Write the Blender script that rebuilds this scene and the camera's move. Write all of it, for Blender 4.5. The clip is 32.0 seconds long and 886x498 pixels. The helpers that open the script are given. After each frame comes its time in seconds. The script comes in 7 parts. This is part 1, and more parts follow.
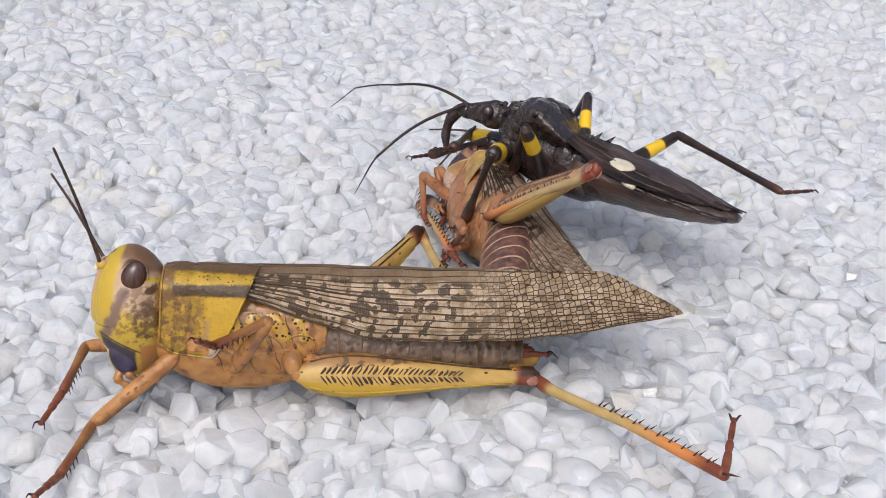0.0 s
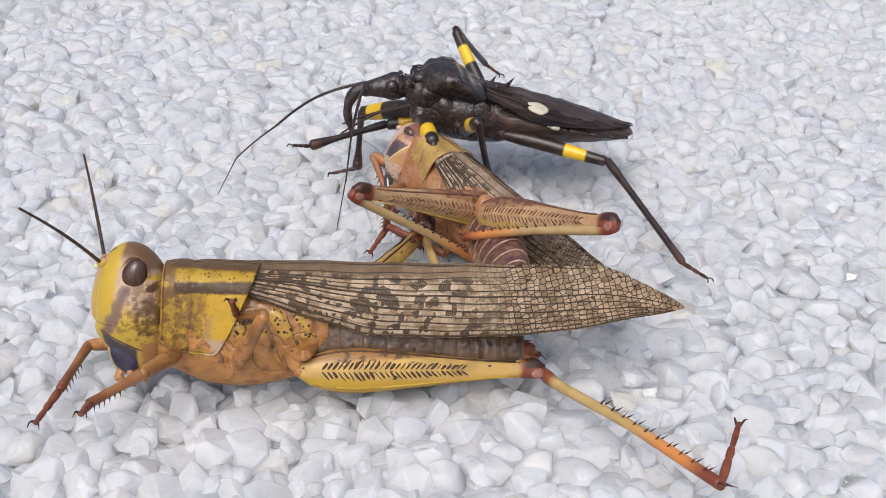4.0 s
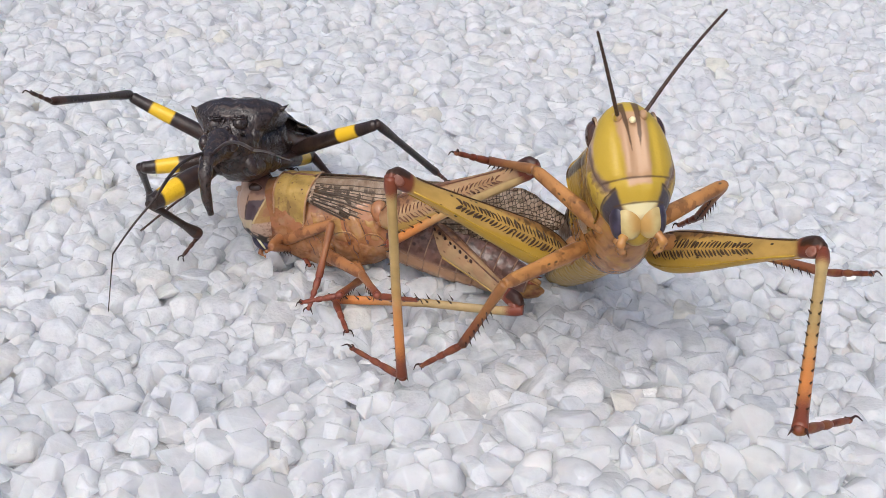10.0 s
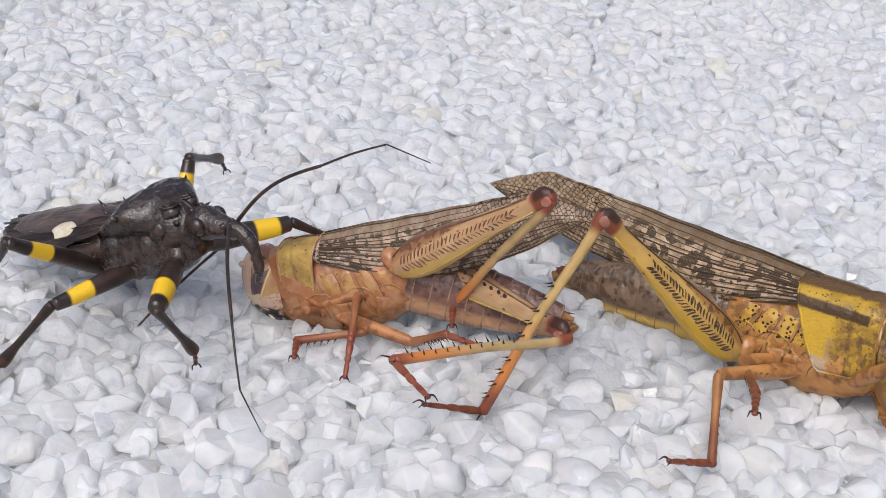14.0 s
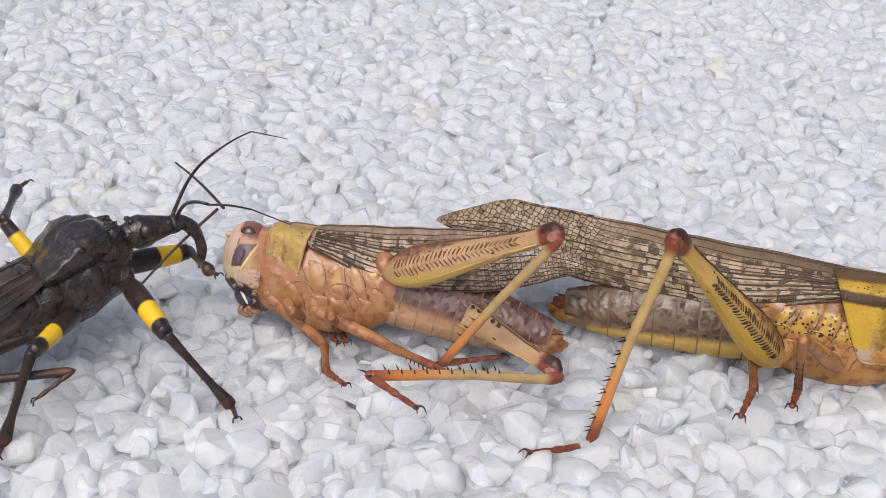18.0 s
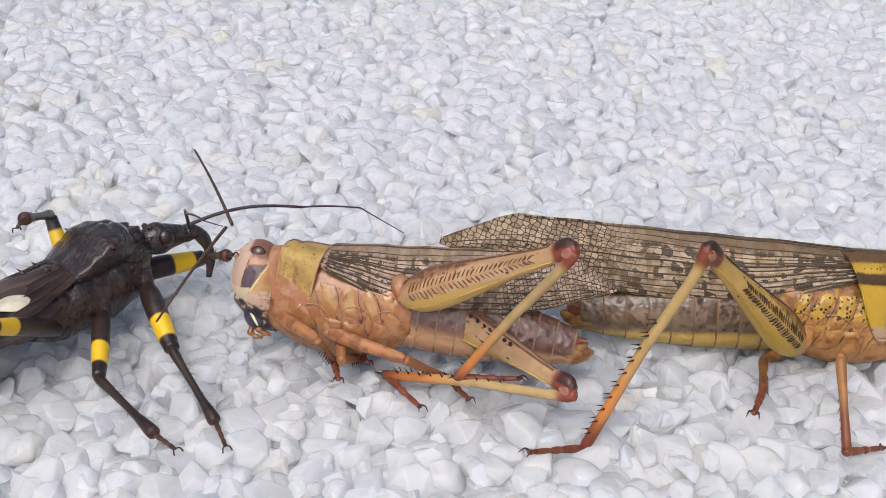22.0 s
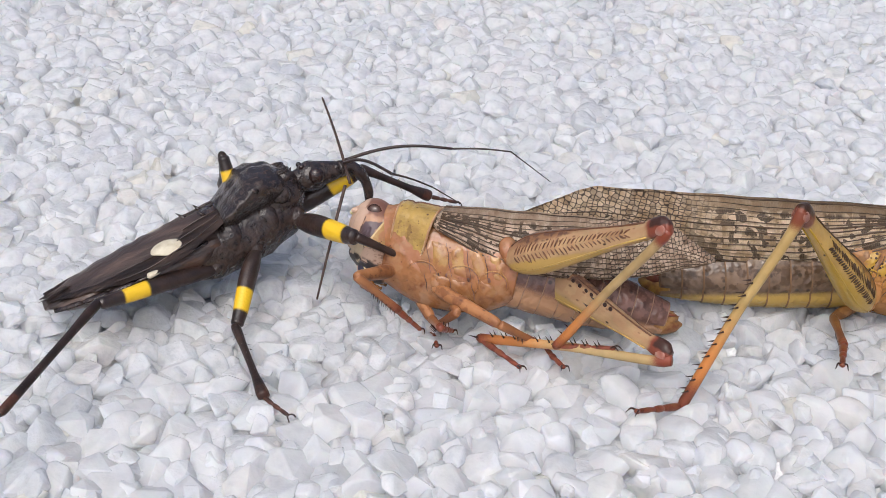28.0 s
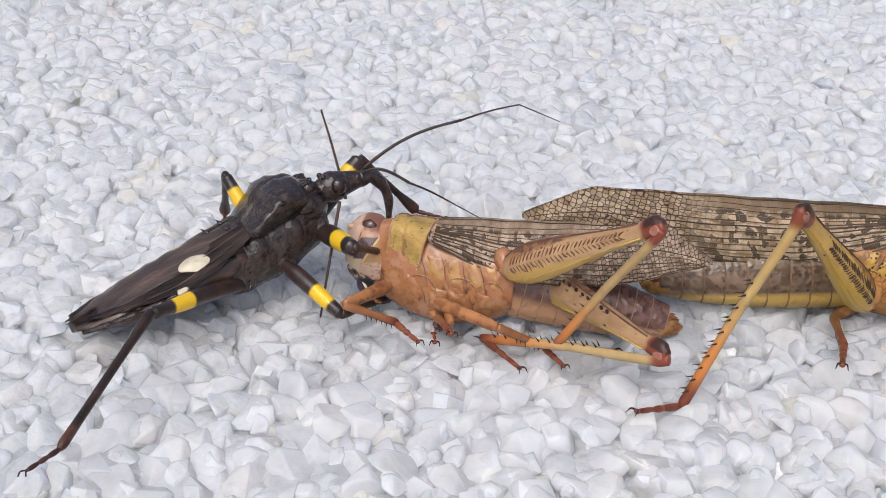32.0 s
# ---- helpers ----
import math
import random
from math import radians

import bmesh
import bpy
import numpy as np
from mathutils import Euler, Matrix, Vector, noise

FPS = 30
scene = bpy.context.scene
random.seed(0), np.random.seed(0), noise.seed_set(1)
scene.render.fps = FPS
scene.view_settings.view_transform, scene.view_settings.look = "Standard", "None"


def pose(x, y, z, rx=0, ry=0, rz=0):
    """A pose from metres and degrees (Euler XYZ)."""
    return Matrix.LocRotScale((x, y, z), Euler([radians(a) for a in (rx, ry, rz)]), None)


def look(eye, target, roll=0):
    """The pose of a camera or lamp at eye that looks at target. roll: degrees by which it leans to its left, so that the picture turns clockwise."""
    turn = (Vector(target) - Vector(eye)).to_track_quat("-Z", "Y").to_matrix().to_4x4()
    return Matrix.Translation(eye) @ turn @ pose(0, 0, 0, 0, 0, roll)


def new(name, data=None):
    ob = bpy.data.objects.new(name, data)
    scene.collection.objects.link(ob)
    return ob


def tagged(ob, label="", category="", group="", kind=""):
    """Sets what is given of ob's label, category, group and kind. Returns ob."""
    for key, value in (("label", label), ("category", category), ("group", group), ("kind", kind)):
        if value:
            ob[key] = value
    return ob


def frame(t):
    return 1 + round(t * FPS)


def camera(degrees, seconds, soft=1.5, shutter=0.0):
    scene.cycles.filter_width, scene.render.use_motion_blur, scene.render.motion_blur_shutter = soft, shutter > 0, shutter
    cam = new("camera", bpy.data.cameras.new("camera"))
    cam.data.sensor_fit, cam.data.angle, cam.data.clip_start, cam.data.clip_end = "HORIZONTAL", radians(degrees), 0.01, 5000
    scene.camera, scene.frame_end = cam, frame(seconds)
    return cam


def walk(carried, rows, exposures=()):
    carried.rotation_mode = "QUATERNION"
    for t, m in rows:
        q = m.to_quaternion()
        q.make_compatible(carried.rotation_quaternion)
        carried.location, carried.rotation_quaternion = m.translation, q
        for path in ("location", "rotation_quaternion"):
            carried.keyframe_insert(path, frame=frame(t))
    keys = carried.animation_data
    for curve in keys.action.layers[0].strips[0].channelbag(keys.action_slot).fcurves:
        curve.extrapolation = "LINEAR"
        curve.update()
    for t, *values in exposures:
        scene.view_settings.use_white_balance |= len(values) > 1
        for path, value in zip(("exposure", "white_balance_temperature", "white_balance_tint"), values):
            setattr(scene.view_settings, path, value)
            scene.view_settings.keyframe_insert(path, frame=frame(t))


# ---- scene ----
from mathutils.bvhtree import BVHTree

# ---- camera and its walk (millimetre figures, turned into metres) ----
MM = 0.001
cam = camera(40.0, 32.0, soft=0.75)
CAMERA_ROWS = [
    (0, 0.000, 0.000, 70.000, -32.012, -1.969, 0.000),
    (22, 0.000, 0.000, 70.000, -32.012, -1.969, 0.000),
    (22.5, -1.046, -1.765, 69.801, -31.975, -1.917, 0.018),
    (23, -6.221, -7.768, 69.233, -31.973, -1.454, -0.450),
    (23.2, -7.900, -9.400, 69.400, -32.000, -1.500, -0.800),
    (23.5, -9.797, -4.509, 70.092, -32.177, -1.697, -1.365),
    (24, -11.023, 0.071, 69.714, -31.918, -1.963, -3.838),
    (24.5, -12.508, -0.025, 69.557, -31.832, -2.063, -4.843),
    (25, -14.754, -5.186, 69.974, -32.225, -1.722, -3.434),
    (25.5, -15.043, -3.831, 69.980, -32.099, -1.698, -3.740),
    (27.5, -15.148, -3.730, 70.150, -32.221, -1.843, -3.901),
    (28, -15.148, -3.730, 70.150, -32.221, -1.843, -3.901),
    (32, -15.148, -3.730, 70.150, -32.221, -1.843, -3.901),
]
walk(cam, [(t, pose(x * MM, y * MM, z * MM, 90 + pitch, roll, yaw)) for t, x, y, z, pitch, roll, yaw in CAMERA_ROWS],
     exposures=[(0.0, -0.2, 5960, 6), (32.0, -0.2, 5960, 6)])

# ---- world and light: bright overcast daylight ----
world = bpy.data.worlds.new("overcast_sky")
scene.world = world
world.use_nodes = True
wn = world.node_tree.nodes
sky = wn.new("ShaderNodeTexSky")
sky.sky_type, sky.sun_disc = "NISHITA", False
sky.sun_elevation, sky.sun_rotation = radians(58), radians(200)
sky.air_density, sky.dust_density, sky.ozone_density = 0.5, 7.0, 0.5
wn["Background"].inputs["Strength"].default_value = 0.222
world.node_tree.links.new(sky.outputs["Color"], wn["Background"].inputs["Color"])
sun_data = bpy.data.lights.new("sun", "SUN")
sun_data.energy, sun_data.angle, sun_data.color = 0.6, radians(60), (1.0, 0.95, 0.88)
sun = new("sun", sun_data)
sun.matrix_world = look((-0.12, 0.02, 0.5), (0.0, 0.1, 0.0))


# ---- materials ----
def socket(node, key, value):
    node.inputs[key].default_value = value


def material(name, stops, size=1.0, ridged=False, rough=0.5, bump=0.0, fine=0.15, metal=0.0, coat=0.0, sub=0.0, detail=4.0, spread=(0.3, 0.7), stretch=(1, 1, 1), uv=False, spec=0.38, sub_mm=0.5):
    """A noise-mottled material. stops: colours from low to high noise; size: millimetres of one mottle; fine: millimetres of the relief."""
    m = bpy.data.materials.new(name)
    m.use_nodes = True
    nt = m.node_tree
    b = nt.nodes["Principled BSDF"]
    co = nt.nodes.new("ShaderNodeTexCoord")
    mp = nt.nodes.new("ShaderNodeMapping")
    mp.inputs["Scale"].default_value = stretch
    nt.links.new(co.outputs["UV" if uv else "Object"], mp.inputs["Vector"])
    n = nt.nodes.new("ShaderNodeTexNoise")
    socket(n, "Scale", 1.0 / (size * MM))
    socket(n, "Detail", detail)
    r = nt.nodes.new("ShaderNodeValToRGB")
    ramp = r.color_ramp
    for i, c in enumerate(stops):
        p = spread[0] + (spread[1] - spread[0]) * (i / max(1, len(stops) - 1))
        e = ramp.elements[i] if i < 2 else ramp.elements.new(p)
        e.position, e.color = p, (*c, 1)
    nt.links.new(mp.outputs["Vector"], n.inputs["Vector"])
    nt.links.new(n.outputs["Fac"], r.inputs["Fac"])
    nt.links.new(r.outputs["Color"], b.inputs["Base Color"])
    socket(b, "Roughness", rough)
    socket(b, "Metallic", metal)
    socket(b, "Coat Weight", coat)
    socket(b, "Specular IOR Level", spec)
    if sub:
        socket(b, "Subsurface Weight", sub)
        socket(b, "Subsurface Radius", (1.0, 0.8, 0.6))
        socket(b, "Subsurface Scale", sub_mm * MM)
    if bump:
        n2 = nt.nodes.new("ShaderNodeTexNoise")
        socket(n2, "Scale", 1.0 / (fine * MM))
        socket(n2, "Detail", 3.0)
        if ridged:
            n2.noise_type = "RIDGED_MULTIFRACTAL"
        bp = nt.nodes.new("ShaderNodeBump")
        socket(bp, "Strength", bump)
        socket(bp, "Distance", fine * MM * 0.5)
        nt.links.new(mp.outputs["Vector"], n2.inputs["Vector"])
        nt.links.new(n2.outputs["Fac"], bp.inputs["Height"])
        nt.links.new(bp.outputs["Normal"], b.inputs["Normal"])
    return m


def spotted(m, colour, size, amount, soft=0.06, offset=0.0):
    """Adds spots of another colour (Voronoi cells, broken by noise) over a material's base colour."""
    nt = m.node_tree
    b = nt.nodes["Principled BSDF"]
    old = b.inputs["Base Color"].links[0].from_socket
    mp = next(n for n in nt.nodes if n.type == "MAPPING")
    v = nt.nodes.new("ShaderNodeTexVoronoi")
    socket(v, "Scale", 1.0 / (size * MM))
    add = nt.nodes.new("ShaderNodeVectorMath")
    add.operation = "ADD"
    add.inputs[1].default_value = (offset, offset * 0.7, offset * 0.3)
    nt.links.new(mp.outputs["Vector"], add.inputs[0])
    nt.links.new(add.outputs["Vector"], v.inputs["Vector"])
    r = nt.nodes.new("ShaderNodeMapRange")
    socket(r, "From Min", amount - soft)
    socket(r, "From Max", amount + soft)
    socket(r, "To Min", 1.0)
    socket(r, "To Max", 0.0)
    nt.links.new(v.outputs["Distance"], r.inputs["Value"])
    mx = nt.nodes.new("ShaderNodeMix")
    mx.data_type = "RGBA"
    nt.links.new(r.outputs["Result"], mx.inputs["Factor"])
    nt.links.new(old, mx.inputs["A"])
    mx.inputs["B"].default_value = (*colour, 1)
    nt.links.new(mx.outputs["Result"], b.inputs["Base Color"])
    return m


def banded(m, axis, start, end, colour, soft=0.3):
    """Lays another colour over the stretch start..end (millimetres, object space) along an axis."""
    nt = m.node_tree
    b = nt.nodes["Principled BSDF"]
    old = b.inputs["Base Color"].links[0].from_socket
    co = next(n for n in nt.nodes if n.type == "TEX_COORD")
    sep = nt.nodes.new("ShaderNodeSeparateXYZ")
    nt.links.new(co.outputs["Object"], sep.inputs["Vector"])
    wob = nt.nodes.new("ShaderNodeTexNoise")
    socket(wob, "Scale", 1.0 / (1.2 * MM))
    sh = nt.nodes.new("ShaderNodeMath")
    sh.operation = "MULTIPLY_ADD"
    sh.inputs[1].default_value = soft * 2 * MM
    nt.links.new(wob.outputs["Fac"], sh.inputs[0])
    nt.links.new(sep.outputs[axis], sh.inputs[2])
    last = None
    for a, up in ((start + soft, 1), (end + soft, 0)):
        r = nt.nodes.new("ShaderNodeMapRange")
        socket(r, "From Min", (a - soft / 2) * MM)
        socket(r, "From Max", (a + soft / 2) * MM)
        socket(r, "To Min", 0.0 if up else 1.0)
        socket(r, "To Max", 1.0 if up else 0.0)
        nt.links.new(sh.outputs["Value"], r.inputs["Value"])
        if last:
            mul = nt.nodes.new("ShaderNodeMath")
            mul.operation = "MULTIPLY"
            nt.links.new(last, mul.inputs[0])
            nt.links.new(r.outputs["Result"], mul.inputs[1])
            last = mul.outputs["Value"]
        else:
            last = r.outputs["Result"]
    mx = nt.nodes.new("ShaderNodeMix")
    mx.data_type = "RGBA"
    nt.links.new(last, mx.inputs["Factor"])
    nt.links.new(old, mx.inputs["A"])
    mx.inputs["B"].default_value = (*colour, 1)
    nt.links.new(mx.outputs["Result"], b.inputs["Base Color"])
    return m


def zone(m, planes, colour, soft=0.25, wob=0.35, unit=MM, amount=1.0, spots=None, grain=0.8):
    """Lays a colour over the convex region where a*x + b*|y| + c*z + d > 0 for all planes (millimetres, object space).
    The border wavers with noise; spots (size, threshold) breaks the region into noise patches."""
    nt = m.node_tree
    b = nt.nodes["Principled BSDF"]
    old = b.inputs["Base Color"].links[0].from_socket
    co = next(n for n in nt.nodes if n.type == "TEX_COORD")
    ab = nt.nodes.new("ShaderNodeVectorMath")
    ab.operation = "ABSOLUTE"
    nt.links.new(co.outputs["Object"], ab.inputs[0])
    sy = nt.nodes.new("ShaderNodeSeparateXYZ")
    nt.links.new(ab.outputs["Vector"], sy.inputs["Vector"])
    sx = nt.nodes.new("ShaderNodeSeparateXYZ")
    nt.links.new(co.outputs["Object"], sx.inputs["Vector"])
    at = nt.nodes.new("ShaderNodeCombineXYZ")
    nt.links.new(sx.outputs["X"], at.inputs["X"])
    nt.links.new(sy.outputs["Y"], at.inputs["Y"])
    nt.links.new(sx.outputs["Z"], at.inputs["Z"])
    wn_ = nt.nodes.new("ShaderNodeTexNoise")
    socket(wn_, "Scale", 1.0 / (grain * unit))
    nt.links.new(co.outputs["Object"], wn_.inputs["Vector"])
    shift = nt.nodes.new("ShaderNodeMath")
    shift.operation = "MULTIPLY_ADD"
    shift.inputs[1].default_value = 2 * wob * unit
    shift.inputs[2].default_value = -wob * unit
    nt.links.new(wn_.outputs["Fac"], shift.inputs[0])
    total = None

    def times(x):
        if total is None:
            return x
        mul = nt.nodes.new("ShaderNodeMath")
        mul.operation = "MULTIPLY"
        nt.links.new(total, mul.inputs[0])
        nt.links.new(x, mul.inputs[1])
        return mul.outputs["Value"]

    for a, bb, c, d in planes:
        k = math.sqrt(a * a + bb * bb + c * c)
        dot = nt.nodes.new("ShaderNodeVectorMath")
        dot.operation = "DOT_PRODUCT"
        dot.inputs[1].default_value = (a / k, bb / k, c / k)
        nt.links.new(at.outputs["Vector"], dot.inputs[0])
        add = nt.nodes.new("ShaderNodeMath")
        add.operation = "ADD"
        nt.links.new(dot.outputs["Value"], add.inputs[0])
        nt.links.new(shift.outputs["Value"], add.inputs[1])
        r = nt.nodes.new("ShaderNodeMapRange")
        r.interpolation_type = "SMOOTHSTEP"
        socket(r, "From Min", (-d / k - soft / 2) * unit)
        socket(r, "From Max", (-d / k + soft / 2) * unit)
        nt.links.new(add.outputs["Value"], r.inputs["Value"])
        total = times(r.outputs["Result"])
    if spots:
        n = nt.nodes.new("ShaderNodeTexNoise")
        socket(n, "Scale", 1.0 / (spots[0] * unit))
        socket(n, "Detail", 3.0)
        nt.links.new(co.outputs["Object"], n.inputs["Vector"])
        r = nt.nodes.new("ShaderNodeMapRange")
        socket(r, "From Min", spots[1] - 0.03)
        socket(r, "From Max", spots[1] + 0.05)
        nt.links.new(n.outputs["Fac"], r.inputs["Value"])
        total = times(r.outputs["Result"])
    amt = nt.nodes.new("ShaderNodeMath")
    amt.operation = "MULTIPLY"
    amt.inputs[1].default_value = amount
    nt.links.new(total, amt.inputs[0])
    mx = nt.nodes.new("ShaderNodeMix")
    mx.data_type = "RGBA"
    nt.links.new(amt.outputs["Value"], mx.inputs["Factor"])
    nt.links.new(old, mx.inputs["A"])
    mx.inputs["B"].default_value = (*colour, 1)
    nt.links.new(mx.outputs["Result"], b.inputs["Base Color"])
    return m


# ---- geometry helpers (all shapes are given in millimetres) ----
def part(name, bm, mats, parent=None, label="", at=None, smooth=True, unit=MM):
    """Links a bmesh as one mesh object, under a thing or a part if one is given."""
    me = bpy.data.meshes.new(name)
    bmesh.ops.recalc_face_normals(bm, faces=bm.faces)
    bm.to_mesh(me)
    bm.free()
    me.transform(Matrix.Scale(unit, 4))
    for mt in mats if isinstance(mats, (list, tuple)) else [mats]:
        me.materials.append(mt)
    if smooth:
        me.polygons.foreach_set("use_smooth", [True] * len(me.polygons))
    ob = new(name, me)
    if parent:
        ob.parent = parent
    if at is not None:
        ob.location = Vector(at) * unit
    if label:
        ob["label"] = label
    return ob


def loft(rings, sides=20, power=2.0, bm=None, bands=None, flat=0.0):
    """A closed skin over rings (x, y, z, half_width, half_height) along x. power > 2 squares the section, flat > 0 lifts its underside.
    bands: (x_from, x_to, material index)."""
    bm = bm or bmesh.new()
    loops = []
    for x, y, z, ry, rz in rings:
        row = []
        for i in range(sides):
            a = 2 * math.pi * i / sides
            c, s = math.cos(a), math.sin(a)
            k = (abs(c) ** power + abs(s) ** power) ** (-1.0 / power)
            s2 = s * k
            if flat and s2 < 0:
                s2 *= 1 - flat
            row.append(bm.verts.new((x, y + ry * c * k, z + rz * s2)))
        loops.append(row)
    for (a, b), (ra, rb) in zip(zip(loops, loops[1:]), zip(rings, rings[1:])):
        mid = (ra[0] + rb[0]) / 2
        idx = next((k for lo, hi, k in bands or () if min(lo, hi) <= mid <= max(lo, hi)), 0)
        for i in range(sides):
            f = bm.faces.new((a[i], a[(i + 1) % sides], b[(i + 1) % sides], b[i]))
            f.material_index = idx
    for row in (loops[0], loops[-1]):
        bm.faces.new(row)
    return bm


def egg(bm, centre, size, turn=(0, 0, 0), u=16, v=10, idx=0):
    """Adds an ellipsoid."""
    m = pose(*centre, *turn) @ Matrix.Diagonal((*size, 1))
    made = bmesh.ops.create_uvsphere(bm, u_segments=u, v_segments=v, radius=1.0, matrix=m)
    if idx:
        for f in {f for w in made["verts"] for f in w.link_faces}:
            f.material_index = idx
    return bm


def spike(bm, base, tip, radius, sides=5, idx=0):
    """Adds a thin cone from base to tip."""
    base, tip = Vector(base), Vector(tip)
    d = (tip - base).normalized()
    e = d.orthogonal().normalized()
    g = d.cross(e)
    ring = [bm.verts.new(base + (e * math.cos(2 * math.pi * i / sides) + g * math.sin(2 * math.pi * i / sides)) * radius) for i in range(sides)]
    top = bm.verts.new(tip)
    for i in range(sides):
        bm.faces.new((ring[i], ring[(i + 1) % sides], top)).material_index = idx
    bm.faces.new(ring).material_index = idx


def tube(bm, pts, radii, sides=8, idx=0):
    """Adds a tube along points."""
    pts = [Vector(p) for p in pts]
    loops, ref = [], None
    for i, p in enumerate(pts):
        d = (pts[min(i + 1, len(pts) - 1)] - pts[max(i - 1, 0)]).normalized()
        ref = d.orthogonal().normalized() if ref is None else (ref - d * ref.dot(d)).normalized()
        g = d.cross(ref)
        r = radii[i] if isinstance(radii, (list, tuple)) else radii
        loops.append([bm.verts.new(p + (ref * math.cos(2 * math.pi * k / sides) + g * math.sin(2 * math.pi * k / sides)) * r) for k in range(sides)])
    for a, b in zip(loops, loops[1:]):
        for k in range(sides):
            bm.faces.new((a[k], a[(k + 1) % sides], b[(k + 1) % sides], b[k])).material_index = idx
    for row in (loops[0], loops[-1]):
        bm.faces.new(row).material_index = idx
    return bm


def bez(pts, n=12):
    """Points of a smooth curve through the given ones (Catmull-Rom)."""
    pts = [Vector(p) for p in pts]
    ext = [pts[0] * 2 - pts[1], *pts, pts[-1] * 2 - pts[-2]]
    out = []
    for i in range(len(pts) - 1):
        a, b, c, d = ext[i:i + 4]
        for k in range(n):
            t = k / n
            out.append(0.5 * (2 * b + (c - a) * t + (2 * a - 5 * b + 4 * c - d) * t * t + (3 * b - a - 3 * c + d) * t ** 3))
    return out + [pts[-1]]


def mixed(rings, n=4):
    """More rings between the given ones, on a smooth line."""
    rows = [r for r in rings]
    out = []
    for i in range(len(rows) - 1):
        a, b, c, d = rows[max(i - 1, 0)], rows[i], rows[i + 1], rows[min(i + 2, len(rows) - 1)]
        for k in range(n):
            t = k / n
            out.append(tuple(0.5 * (2 * q + (s - p) * t + (2 * p - 5 * q + 4 * s - w) * t * t + (3 * q - p - 3 * s + w) * t ** 3) if j else q + (s - q) * t
                             for j, (p, q, s, w) in enumerate(zip(a, b, c, d))))
    return out + [rows[-1]]


# ---- the place: a low tray of white quartz gravel on a table ----
quartz = material("white_quartz", [(0.75, 0.76, 0.775), (0.885, 0.888, 0.895), (0.94, 0.942, 0.946)], size=1.1, rough=0.2, bump=0.8, fine=0.4, sub=0.4, sub_mm=0.9, spec=0.5, detail=8, spread=(0.26, 0.62))
grit = material("white_grit", [(0.74, 0.74, 0.75), (0.84, 0.84, 0.84)], size=0.8, rough=0.6, bump=0.8, fine=0.6)
tray_yellow = material("tray_plastic", [(0.66, 0.53, 0.26), (0.76, 0.63, 0.34)], size=6, rough=0.4, bump=0.1, fine=0.6, sub=0.1)
table_wood = material("table_wood", [(0.30, 0.22, 0.15), (0.42, 0.32, 0.22)], size=14, rough=0.5, bump=0.2, fine=1.0, stretch=(0.1, 1, 1))


def tint_pebbles(m):
    """Some grains are clearer, some yellowish: by object and by island."""
    nt = m.node_tree
    b = nt.nodes["Principled BSDF"]
    old = b.inputs["Base Color"].links[0].from_socket
    geo = nt.nodes.new("ShaderNodeNewGeometry")
    info = nt.nodes.new("ShaderNodeObjectInfo")
    add = nt.nodes.new("ShaderNodeMath")
    add.operation = "ADD"
    nt.links.new(geo.outputs["Random Per Island"], add.inputs[0])
    nt.links.new(info.outputs["Random"], add.inputs[1])
    fr = nt.nodes.new("ShaderNodeMath")
    fr.operation = "FRACT"
    nt.links.new(add.outputs["Value"], fr.inputs[0])
    r = nt.nodes.new("ShaderNodeValToRGB")
    r.color_ramp.interpolation = "LINEAR"
    for i, (p, c) in enumerate(((0.0, (0.91, 0.918, 0.932)), (0.3, (1.0, 1.0, 1.0)), (0.85, (0.97, 0.972, 0.978)), (0.985, (1.0, 0.985, 0.96)), (1.0, (0.98, 0.955, 0.88)))):
        e = r.color_ramp.elements[i] if i < 2 else r.color_ramp.elements.new(p)
        e.position, e.color = p, (*c, 1)
    nt.links.new(fr.outputs["Value"], r.inputs["Fac"])
    mx = nt.nodes.new("ShaderNodeMix")
    mx.data_type, mx.blend_type = "RGBA", "MULTIPLY"
    mx.inputs["Factor"].default_value = 1.0
    nt.links.new(old, mx.inputs["A"])
    nt.links.new(r.outputs["Color"], mx.inputs["B"])
    nt.links.new(mx.outputs["Result"], b.inputs["Base Color"])


tint_pebbles(quartz)


def clouded(m, share):
    """Lets part of the light through, as milky quartz does."""
    nt = m.node_tree
    b = nt.nodes["Principled BSDF"]
    out = nt.nodes["Material Output"]
    tr = nt.nodes.new("ShaderNodeBsdfTranslucent")
    nt.links.new(b.inputs["Base Color"].links[0].from_socket, tr.inputs["Color"])
    mx = nt.nodes.new("ShaderNodeMixShader")
    mx.inputs["Fac"].default_value = share
    nt.links.new(b.outputs["BSDF"], mx.inputs[1])
    nt.links.new(tr.outputs["BSDF"], mx.inputs[2])
    nt.links.new(mx.outputs["Shader"], out.inputs["Surface"])


clouded(quartz, 0.64)


def box(bm, lo, hi):
    c = [(a + b) / 2 for a, b in zip(lo, hi)]
    s = [b - a for a, b in zip(lo, hi)]
    made = bmesh.ops.create_cube(bm, size=1.0, matrix=pose(*c) @ Matrix.Diagonal((*s, 1)))
    return made["verts"]


TRAY = (-150.0, 150.0, 63.3, 330.0)      # inner sides: x from, x to, y from, y to
SKEW = 0.045                             # the front rim runs a little askew
bm = bmesh.new()
box(bm, (-1500, -700, -30), (1500, 1700, -12))
bmesh.ops.bevel(bm, geom=bm.edges[:], offset=2.0, segments=2, affect="EDGES")
table = part("table", bm, table_wood)
tagged(table, "brown wooden table top under the gravel tray", "table", kind="structure")

